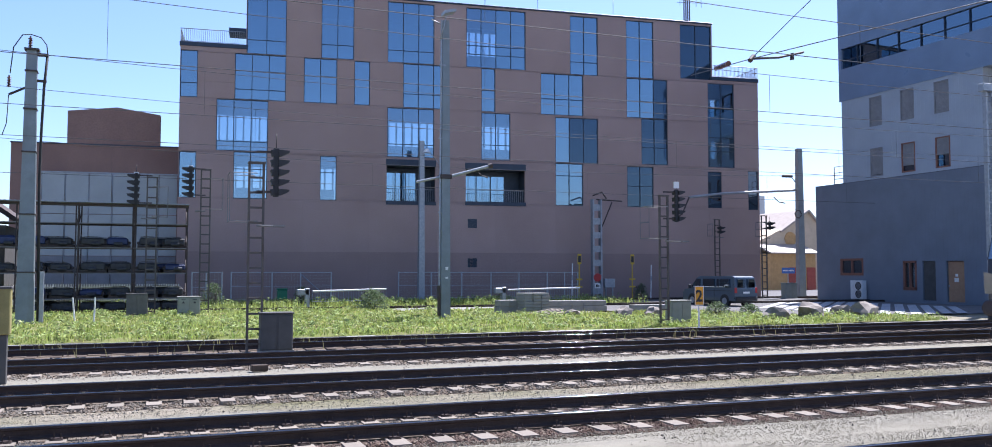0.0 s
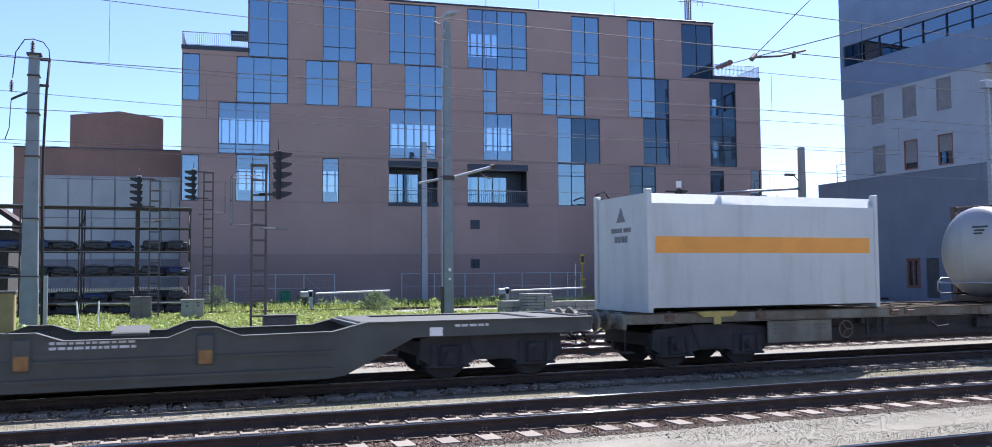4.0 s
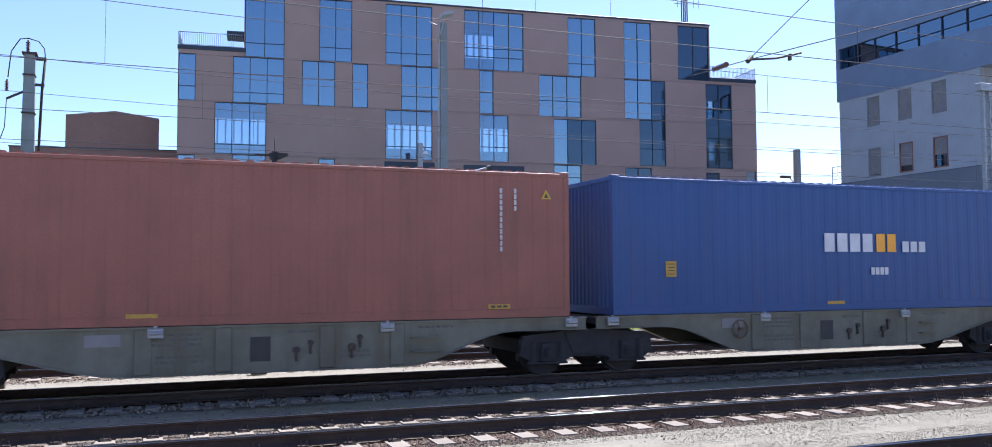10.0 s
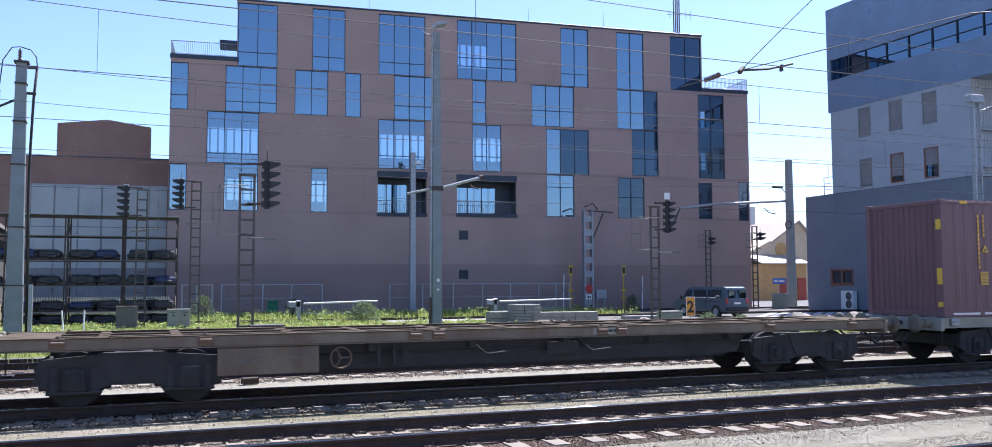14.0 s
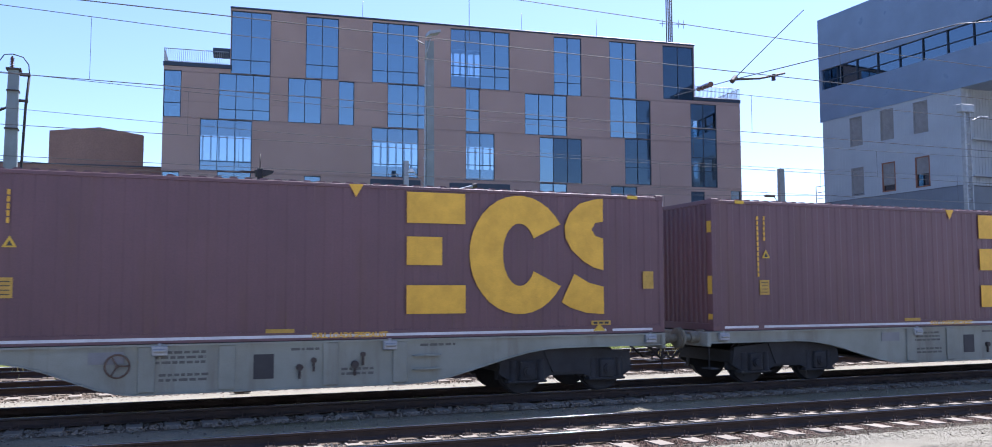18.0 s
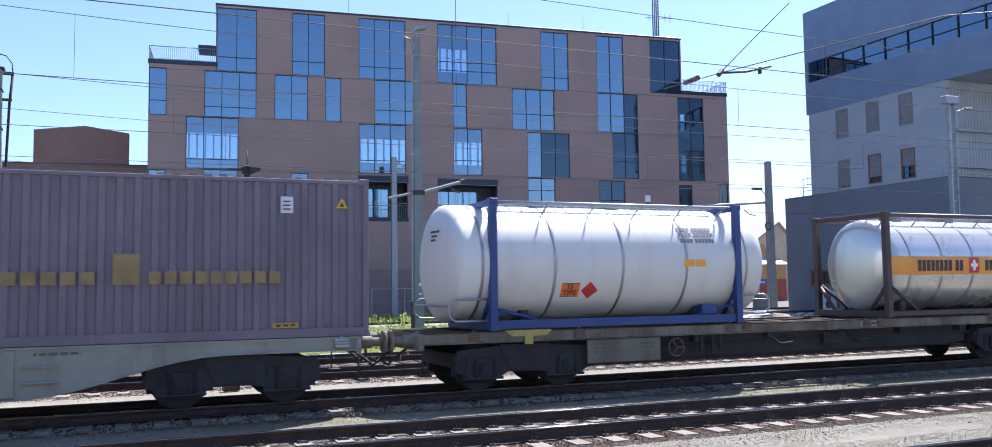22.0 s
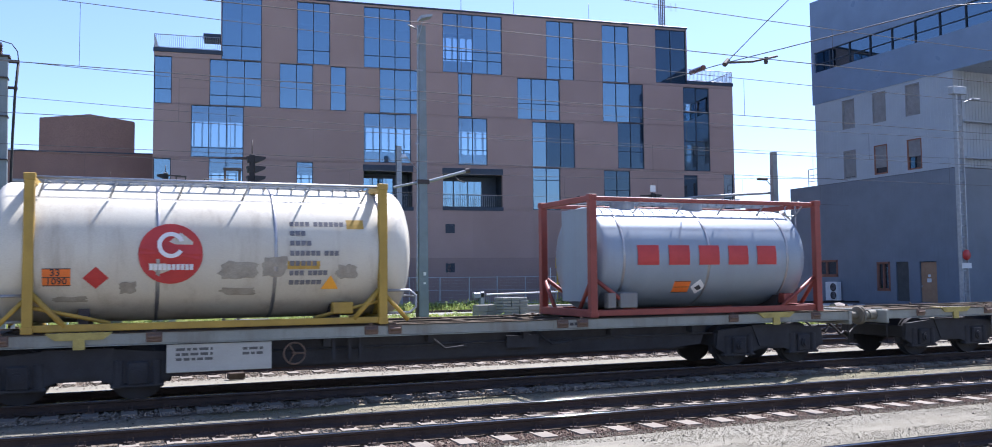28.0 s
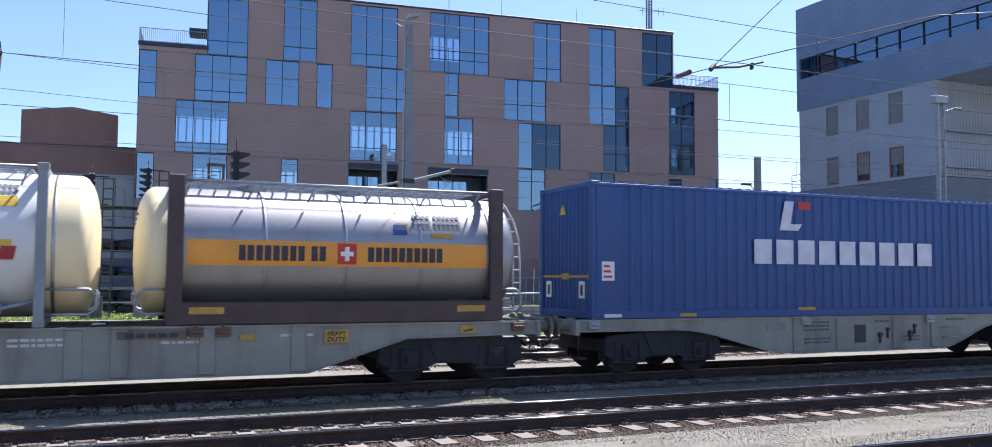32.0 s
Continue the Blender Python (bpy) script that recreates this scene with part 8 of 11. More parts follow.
def gold_container(xi, label):
    """45-foot maroon box with a huge gold mark: three bars, an open ring and a cut block."""
    L, H = 13.716, 2.896
    c = box_container(xi, L, H, MAROON, label, 0.34, 0.012, stripe=True)
    s = Solid()
    for z0, z1, w in ((2.17, 2.76, 1.17), (1.37, 1.91, 0.70), (0.45, 0.99, 1.18)):
        flat(s, 8.06, 8.06 + w, z0, z1)
    parts_of("mark_bar", s, GOLD, c, "gold bar of the mark")
    s = Solid()
    open_ring(s, 10.38, 1.595, (1.06, 1.175), (0.36, 0.62), 32, 296, "y", SIDE - 0.006, SIDE)
    on_side(c, s, GOLD, "mark_ring", "gold open ring of the mark")
    s = Solid()
    s.prism([(12.26, 2.78), (12.04, 2.75), (11.73, 2.66), (11.49, 2.45), (11.38, 2.19), (11.40, 1.95), (11.53, 1.71), (11.80, 1.48), (12.04, 1.35), (12.26, 1.30), (12.26, 1.95), (12.08, 2.0), (11.99, 2.13), (12.08, 2.27), (12.26, 2.30)], "y", SIDE - 0.006, SIDE)
    s.prism([(11.59, 1.22), (11.92, 1.04), (12.26, 0.96), (12.26, 0.40), (11.86, 0.43), (11.49, 0.54), (11.30, 0.65)], "y", SIDE - 0.006, SIDE)
    parts_of("mark_block", s, GOLD, c, "gold curved block of the mark")
    on_side(c, Solid().box(13.2, 13.45, SIDE - 0.006, SIDE, 0.92, 1.28), NOTICE, "notice", "ochre notice")
    on_side(c, Solid().prism([(12.0, 0.06), (12.3, 0.06), (12.15, 0.2)], "y", SIDE - 0.008, SIDE - 0.004), YELLOW, "lift_triangle", "small yellow lifting triangle")
    s = Solid()
    s.prism([(6.95, 2.86), (7.22, 2.86), (7.08, 2.62)], "y", SIDE - 0.006, SIDE)
    write(s, "FULL LOADS SPECIALIST", 0.13, lambda u, v: (6.3 + u, SIDE - 0.008, 0.04 + v), 0.004, 1.4)
    on_side(c, s, GOLD, "slogan")
    side_extras(c, L, H, GOLD, columns=False)
    for x in (0.75, L - 0.75):
        on_side(c, Solid().box(x - 0.12, x + 0.12, SIDE - 0.005, SIDE, H - 0.1, H - 0.03), YELLOW, "lift_mark")
    s = Solid()
    for z, h in ((2.45, 0.25), (1.1, 0.4), (0.55, 0.12)):
        s.box(-0.006, 0.0, -1.2, -1.05, z - 0.3, z - 0.3 + h)
    on_side(c, s, YELLOW, "end_notice")
    return c


# ---- loads: tank containers ----
TANK_WHITE = mat("white_tank_cladding", (0.585, 0.605, 0.575), 0.45, alt=(0.52, 0.49, 0.41), grain=0.5, amount=0.25, bump=0.02, stain=((0.30, 0.24, 0.16), 0.22))
TANK_AGED = mat("aged_white_tank_cladding", (0.57, 0.55, 0.45), 0.5, alt=(0.45, 0.40, 0.30), grain=0.6, amount=0.4, bump=0.02, stain=((0.22, 0.16, 0.10), 0.45))
TANK_CREAM = mat("cream_tank_end", (0.72, 0.62, 0.36), 0.45, alt=(0.62, 0.52, 0.3), grain=0.7, amount=0.3, bump=0.02)
TANK_BEIGE = mat("dirty_beige_tank_cladding", (0.41, 0.375, 0.25), 0.5, alt=(0.31, 0.28, 0.2), grain=0.5, amount=0.45, bump=0.02, stain=((0.2, 0.16, 0.1), 0.4))
TANK_STEEL = mat("brushed_steel_cladding", (0.345, 0.35, 0.345), 0.46, 0.75, alt=(0.28, 0.265, 0.24), grain=0.8, amount=0.4, bump=0.05, stain=((0.22, 0.19, 0.15), 0.35))
TANK_GRIMY = mat("grimy_steel_cladding", (0.35, 0.325, 0.275), 0.5, 0.45, alt=(0.22, 0.19, 0.15), grain=0.7, amount=0.55, bump=0.04, stain=((0.14, 0.10, 0.07), 0.5))
TANK_BRIGHT = mat("bright_steel_cladding", (0.64, 0.64, 0.60), 0.24, 0.55, grain=0.8, amount=0.2, bump=0.012, stain=((0.42, 0.38, 0.30), 0.25))
CODE_INK = mat("thin_dark_lettering", (0.17, 0.17, 0.18), 0.6, grain=14, amount=0.5, bump=0)
GRIME = mat("brown_grey_grime", (0.36, 0.33, 0.26), 0.8, alt=(0.24, 0.21, 0.16), grain=5, amount=0.6, bump=0.02)
TANK_BROWN = mat("sooty_brown_cladding", (0.10, 0.078, 0.068), 0.7, 0.0, alt=(0.06, 0.045, 0.04), grain=0.7, amount=0.5, bump=0.03)
TANK_DULL = mat("dull_weathered_cladding", (0.175, 0.20, 0.203), 0.6, 0.15, alt=(0.19, 0.18, 0.165), grain=0.8, amount=0.45, bump=0.04, stain=((0.15, 0.12, 0.09), 0.4))
TANK_BLUEGREY = mat("blue_grey_tank_cladding", (0.26, 0.31, 0.355), 0.5, 0.2, grain=0.7, amount=0.25, bump=0.02, stain=((0.2, 0.17, 0.14), 0.25))
F_GREY = mat("grey_frame_paint", (0.235, 0.26, 0.285), 0.55, grain=2, amount=0.35, bump=0.05, stain=((0.14, 0.1, 0.07), 0.3))
F_BROWN = mat("dark_brown_frame_paint", (0.065, 0.042, 0.038), 0.6, grain=2, amount=0.4, bump=0.06)
F_BLUE = mat("blue_frame_paint", (0.018, 0.05, 0.18), 0.5, grain=2, amount=0.3, bump=0.04)
F_YELLOW = mat("yellow_frame_paint", (0.40, 0.26, 0.035), 0.6, grain=2, amount=0.35, bump=0.05, stain=((0.2, 0.12, 0.04), 0.35))
F_RED = mat("red_frame_paint", (0.245, 0.047, 0.030), 0.55, grain=2, amount=0.35, bump=0.05)
BAND_ORANGE = mat("orange_band", (0.72, 0.30, 0.025), 0.45, grain=1.5, amount=0.25, bump=0.0)
BAND_BROWN = mat("dirty_orange_band", (0.36, 0.16, 0.03), 0.5, grain=1.5, amount=0.4, bump=0.0)
MAROON_INK = mat("dark_red_lettering", (0.30, 0.02, 0.02), 0.5, grain=2, amount=0.2, bump=0)
PURPLE_INK = mat("purple_lettering", (0.13, 0.01, 0.06), 0.5, grain=2, amount=0.2, bump=0)
TEAL_INK = mat("teal_lettering", (0.008, 0.10, 0.092), 0.5, grain=2, amount=0.2, bump=0)
STRAP = mat("steel_strap", (0.38, 0.38, 0.38), 0.4, 0.8, grain=4, amount=0.3, bump=0.02)


def tank_shell(L, r, zc, over, dish):
    """Cladding with two dished ends, from -over to L + over."""
    a, b = -over, L + over
    prof = [(a, 0.0)]
    for k in range(1, 9):
        f = k / 8 * math.pi / 2
        prof.append((a + dish * (1 - math.cos(f)), r * math.sin(f) ** 0.75))
    prof += [(a + dish + 0.1, r), (L / 2, r), (b - dish - 0.1, r)]
    for k in range(7, -1, -1):
        f = k / 8 * math.pi / 2
        prof.append((b - dish * (1 - math.cos(f)), r * math.sin(f) ** 0.75 if k else 0.0))
    return Solid().spin(prof, zc, 48)


def post(s, x0, x1, y, z0, z1):
    s.box(x0, x1, y - 0.075, y + 0.075, z0, z1, 0.012)


class TankSide:
    """Places flat shapes on the cladding: x along it, v metres up round it from mid height."""

    def __init__(self, r, zc, lift=0.006):
        self.r, self.zc, self.lift = r, zc, lift

    def at(self, x, v, extra=0.0):
        a = v / self.r
        return (x, -(self.r + self.lift + extra) * math.cos(a), self.zc + (self.r + self.lift + extra) * math.sin(a))

    def patch(self, s, x0, x1, v0, v1, extra=0.0):
        n = max(1, int(abs(v1 - v0) / 0.08))
        vs = []
        for lift in (0.0, -0.004):
            for k in range(n + 1):
                v = v0 + (v1 - v0) * k / n
                vs += [self.at(x0, v, lift + extra), self.at(x1, v, lift + extra)]
        m = 2 * (n + 1)
        fs = []
        for k in range(n):
            fs.append((2 * k, 2 * k + 1, 2 * k + 3, 2 * k + 2))
            fs.append((m + 2 * k, m + 2 * k + 2, m + 2 * k + 3, m + 2 * k + 1))
            fs.append((2 * k, 2 * k + 2, m + 2 * k + 2, m + 2 * k))
            fs.append((2 * k + 1, m + 2 * k + 1, m + 2 * k + 3, 2 * k + 3))
        fs += [(0, m, m + 1, 1), (m - 2, m - 1, 2 * m - 1, 2 * m - 2)]
        s.add(vs, fs)

    def poly(self, s, pts, extra=0.0):
        n = len(pts)
        vs = [self.at(x, v, extra) for x, v in pts] + [self.at(x, v, extra - 0.004) for x, v in pts]
        s.add(vs, [tuple(range(n)), tuple(range(2 * n - 1, n - 1, -1))] + [(i, i + n, (i + 1) % n + n, (i + 1) % n) for i in range(n)])

    def slanted(self, s, x0, x1, v0, v1):
        """Slanted block in two halves that follow the curve."""
        vm, k = (v0 + v1) / 2, 0.22
        vs = []
        for lift in (0.012, 0.006):
            for v in (v0, vm, v1):
                vs += [self.at(x0 + k * (v - v0), v, lift), self.at(x1 + k * (v - v0), v, lift)]
        s.add(vs, [(0, 1, 3, 2), (2, 3, 5, 4), (6, 8, 9, 7), (8, 10, 11, 9), (0, 6, 7, 1), (4, 5, 11, 10), (0, 2, 8, 6), (2, 4, 10, 8), (1, 7, 9, 3), (3, 9, 11, 5)])

    def text(self, s, body, size, x, v, bold=0.0, width=None, extra=0.003):
        write(s, body, size, lambda a, b: self.at(x + a, v + b, extra), bold, width)


def ragged_patch(x, v, w, h, seed):
    """Uneven outline of a stain, about w by h."""
    rnd = random.Random(seed)
    pts = []
    for k in range(22):
        a = k * math.pi / 11
        f = rnd.uniform(0.75, 1.08) / max(abs(math.cos(a)), abs(math.sin(a)), 0.72) * 0.8
        pts.append((x + w / 2 + f * w / 2 * math.cos(a), v + h / 2 + f * h / 2 * math.sin(a)))
    return pts


def dome_x(over, r, zc, y, z, dish=0.34):
    """Where the front dished end lies over a point of its plane."""
    rr = min(r * 0.999, math.hypot(y, z - zc))
    f = math.asin((rr / r) ** (1 / 0.75))
    return -over + dish * (1 - math.cos(f))


def dome_sheet(c, over, r, zc, pts, material, name, lift=0.012, label=""):
    """Thin sheet on the front dished end: corners (y, up from the middle), cut into strips that follow the curve."""
    n = len(pts)
    ym, zm = sum(p[0] for p in pts) / n, sum(p[1] for p in pts) / n
    vs = []
    for k in (1.0, 0.5):
        vs += [(ym + (y - ym) * k, zm + (z - zm) * k) for y, z in pts]
    vs.append((ym, zm))
    front = [(dome_x(over, r, zc, y, zc + z) - lift, y, zc + z) for y, z in vs]
    fs = [(i, (i + 1) % n, n + (i + 1) % n, n + i) for i in range(n)] + [(n + i, n + (i + 1) % n, 2 * n) for i in range(n)]
    part(name, Solid().add(front, fs), material, c, label)


def dome_box(c, over, r, zc, y0, y1, z0, z1, material, name):
    dome_sheet(c, over, r, zc, [(y0, z0), ((y0 + y1) / 2, z0), (y1, z0), (y1, z1), ((y0 + y1) / 2, z1), (y0, z1)], material, name)


def guard_loops(c, L, over, H):
    """Bent tube guards round both tank ends at foot height."""
    for x, d in ((0.08, -1), (L - 0.08, 1)):
        for y in (-1.1, 1.1):
            e = x + d * (over + 0.05)
            part("guard_rail", Solid().tube([(x, y, 0.62), (e - d * 0.12, y, 0.62), (e, y, 0.52), (e, y, 0.3), (e - d * 0.12, y, 0.2), (x, y, 0.2)], 0.026, 6), GALV, c, "bent tube guard")
        part("guard_rail", Solid().tube([(x + d * (over + 0.03), -1.1, 0.5), (x + d * (over + 0.03), 1.1, 0.5)], 0.024, 6), GALV, c)


def hazard(c, ts, x, v, top, bottom, diamonds=()):
    """Orange number plate and diamond placards."""
    s = Solid()
    ts.patch(s, x, x + 0.42, v, v + 0.31)
    part("hazard_plate", s, ORANGE, c, "orange hazard number plate")
    s = Solid()
    ts.patch(s, x, x + 0.42, v + 0.148, v + 0.162, 0.003)
    for z in (v, v + 0.295):
        ts.patch(s, x, x + 0.42, z, z + 0.015, 0.003)
    if top:
        ts.text(s, top, 0.16, x + 0.11, v + 0.185, 0.003)
        ts.text(s, bottom, 0.16, x + 0.05, v + 0.035, 0.003)
    part("plate_lettering", s, INK, c)
    for dx, dv, m in diamonds:
        s = Solid()
        r = 0.2
        ts.poly(s, [(x + dx - r, v + dv), (x + dx, v + dv - r), (x + dx + r, v + dv), (x + dx, v + dv + r)])
        part("placard", s, m, c, "diamond hazard placard")
        if m is WHITE:
            s = Solid()
            ts.poly(s, [(x + dx - 0.1, v + dv - 0.02), (x + dx + 0.02, v + dv - 0.1), (x + dx + 0.1, v + dv - 0.03), (x + dx, v + dv + 0.06)], 0.003)
            part("placard_mark", s, INK, c)


def ladder(c, x, y0, y1, z0, z1, material):
    s = Solid()
    for y in (y0, y1):
        s.tube([(x, y, z0), (x, y, z1), (x + 0.12, y, z1 + 0.12)], 0.018)
    n = int((z1 - z0) / 0.28)
    for k in range(n):
        z = z0 + 0.2 + k * 0.28
        s.tube([(x, y0, z), (x, y1, z)], 0.013)
    part("ladder", s, material, c, "ladder at the tank's end")


def walkway(c, x0, x1, z, material, rail=True):
    s = Solid()
    for y in (-0.55, -0.2, 0.2, 0.55):
        s.box(x0, x1, y - 0.02, y + 0.02, z - 0.03, z + 0.01)
    n = int((x1 - x0) / 0.25)
    for k in range(n + 1):
        x = x0 + (x1 - x0) * k / n
        s.box(x - 0.015, x + 0.015, -0.57, 0.57, z - 0.02, z)
    part("walkway", s, material, c, "grating walkway on top")
    if rail:
        s = Solid()
        s.tube([(x0 - 0.2, -1.05, z - 0.02), (x1 + 0.2, -1.05, z - 0.02)], 0.028)
        k = int((x1 - x0) / 1.0)
        for i in range(k + 1):
            x = x0 + (x1 - x0) * i / k
            s.tube([(x, -1.05, z - 0.02), (x - 0.12, -0.85, z - 0.32)], 0.02)
        part("spill_rail", s, material, c)
    s = Solid()
    for x in (x0 + 1.2, (x0 + x1) / 2 + 0.3):
        s.cyl((x, 0, z - 0.25), (x, 0, z + 0.02), 0.28, 16)
        s.cyl((x, 0, z + 0.02), (x, 0, z + 0.06), 0.31, 16)
    parts_of("manlid", s, material, c, "round manhole lid")


def arched_ladder(c, end, over, H, zc, r, L=6.058):
    """Ladder that stands off one dished end and bends over its shoulder to the walkway; end 1 is the rear."""
    line = [(0.14, 0.2), (0.13, zc - 0.2), (0.09, zc + 0.35), (-0.04, zc + 0.75), (-0.22, zc + 1.02), (-0.5, H + 0.0)]
    at = [((L + over + a + 0.1) if end > 0 else (-over - a), z) for a, z in line]
    y0, y1 = (-0.5, -0.16) if end > 0 else (0.12, 0.46)
    for y in (y0, y1):
        part("ladder_rail", Solid().tube([(x, y, z) for x, z in at], 0.022, 6), LADDER_PALE, c)
    ends = [0.0]
    for p, q in zip(at, at[1:]):
        ends.append(ends[-1] + math.hypot(q[0] - p[0], q[1] - p[1]))
    n = int(ends[-1] / 0.28)
    for k in range(1, n + 1):
        d = ends[-1] * k / (n + 0.5)
        j = max(i for i in range(len(at) - 1) if ends[i] <= d)
        f = (d - ends[j]) / (ends[j + 1] - ends[j])
        x, z = (at[j][i] + (at[j + 1][i] - at[j][i]) * f for i in (0, 1))
        part("rung", Solid().cyl((x, y0, z), (x, y1, z), 0.016, 6), LADDER_PALE, c)
    x = at[0][0]
    part("ladder_foot", Solid().box(min(x, x - end * (over + 0.1)), max(x, x - end * (over + 0.1)), y0, y1, 0.16, 0.22), F_GREY, c, "bracket that carries the ladder")


LADDER_PALE = mat("pale_ladder_paint", (0.50, 0.51, 0.49), 0.5, grain=3, amount=0.3, bump=0.03)


def tank_container(xi, shell, frame_m, label, style="beam", over=0.72, H=2.6, r=1.19, end_m=None, straps=5, strap_m=None, walk=True, ladders=True, zc=None, L=6.058):
    """20-foot tank. style: beam (end posts, tank standing out past them), cage (full frame round the tank)."""
    c = on_train(thing("tank_container", pose(0, 0, 0), label, "tank container", "containers on the train"), xi, DECK)
    zc = zc or (0.13 + r)
    cage = style == "cage"
    o = -0.18 if cage else over
    part("shell", tank_shell(L, r, zc, o, 0.34 if not cage else 0.28), shell, c)
    if end_m:
        for side in (0, 1):
            a = -o if side == 0 else L + o
            sg = 1 if side == 0 else -1
            prof = [(a - sg * 0.004, 0.0)]
            for k in range(1, 9):
                f = k / 8 * math.pi / 2
                prof.append((a + sg * (0.34 * (1 - math.cos(f)) - 0.004), r * math.sin(f) ** 0.75 + 0.003))
            prof.append((a + sg * (o + 0.12), r + 0.004))
            part("end_cap", Solid().spin(prof, zc, 48), end_m, c, "painted dished end")
    x0, x1 = -o + 0.45, L + o - 0.45
    for k in range(straps):
        x = x0 + 0.25 + (x1 - x0 - 0.5) * k / max(1, straps - 1)
        part("strap", Solid().spin([(x - 0.03, r), (x - 0.03, r + 0.008), (x + 0.03, r + 0.008), (x + 0.03, r)], zc, 48), strap_m or STRAP, c)
    for x in (0, L - 0.16):
        f = Solid()
        for y in (-1.17, 1.17):
            post(f, x, x + 0.16, y, 0.0, H)
        f.box(x, x + 0.16, -1.14, 1.14, 0.0, 0.16, 0.01)
        f.box(x + 0.02, x + 0.14, -1.14, 1.14, H - 0.14, H - 0.02, 0.01)
        for y in (-1, 1):
            f.tube([(x + 0.08, y * 1.1, 0.75), (x + 0.08, y * 0.55, 0.1)], 0.05)
        part("end_frame", f, frame_m, c, "end frame with corner posts")
        for y in (-1.171, 1.171):
            for z in (0, H - 0.118):
                part("corner_casting", shared("casting", frame_m, corner_casting_form), None, c, at=pose(x + 0.08, y, z))
    for y in (-1.14, 1.14):
        f = Solid()
        if cage:
            f.box(0.16, L - 0.16, y - 0.05, y + 0.05, 0.02, 0.15, 0.01)
            f.box(0.16, L - 0.16, y - 0.04, y + 0.04, H - 0.13, H - 0.04, 0.01)
            for x, d in ((0.16, 1), (L - 0.16, -1)):
                f.tube([(x, y, 0.78), (x + d * 0.95, y, 0.12)], 0.045)
        else:
            for x, d in ((0.16, 1), (L - 0.16, -1)):
                f.tube([(x, y, 0.42), (x + d * 1.15, y * 0.86, 0.14)], 0.035)
        parts_of("side_rail" if cage else "brace", f, frame_m, c)
    s = Solid()
    for x in (0.9, L - 0.9):
        s.box(x - 0.09, x + 0.09, -0.85, 0.85, 0.02, zc - r + 0.25, 0.01)
    parts_of("saddle", s, STEEL_DARK, c)
    if walk:
        walkway(c, 0.3, L - 0.3, H - 0.03, GALV)
    if ladders and cage:
        ladder(c, L - 0.3, -0.75, -0.4, 0.35, H - 0.1, GALV)
    if not cage:
        guard_loops(c, L, over, H)
        for y0, y1, z0 in ((-0.5, -0.05, 0.62), (-0.42, -0.12, 0.53), (-0.36, -0.1, 0.45)):
            dome_box(c, over, r, zc, y0, y1, z0, z0 + 0.045, INK, "end_code_bar")
    part("valve_box", Solid().box(L - 1.0, L - 0.62, -1.12, -0.9, 0.2, 0.42, 0.02), frame_m, c, "small valve box under the cladding")
    return c, TankSide(r, zc)


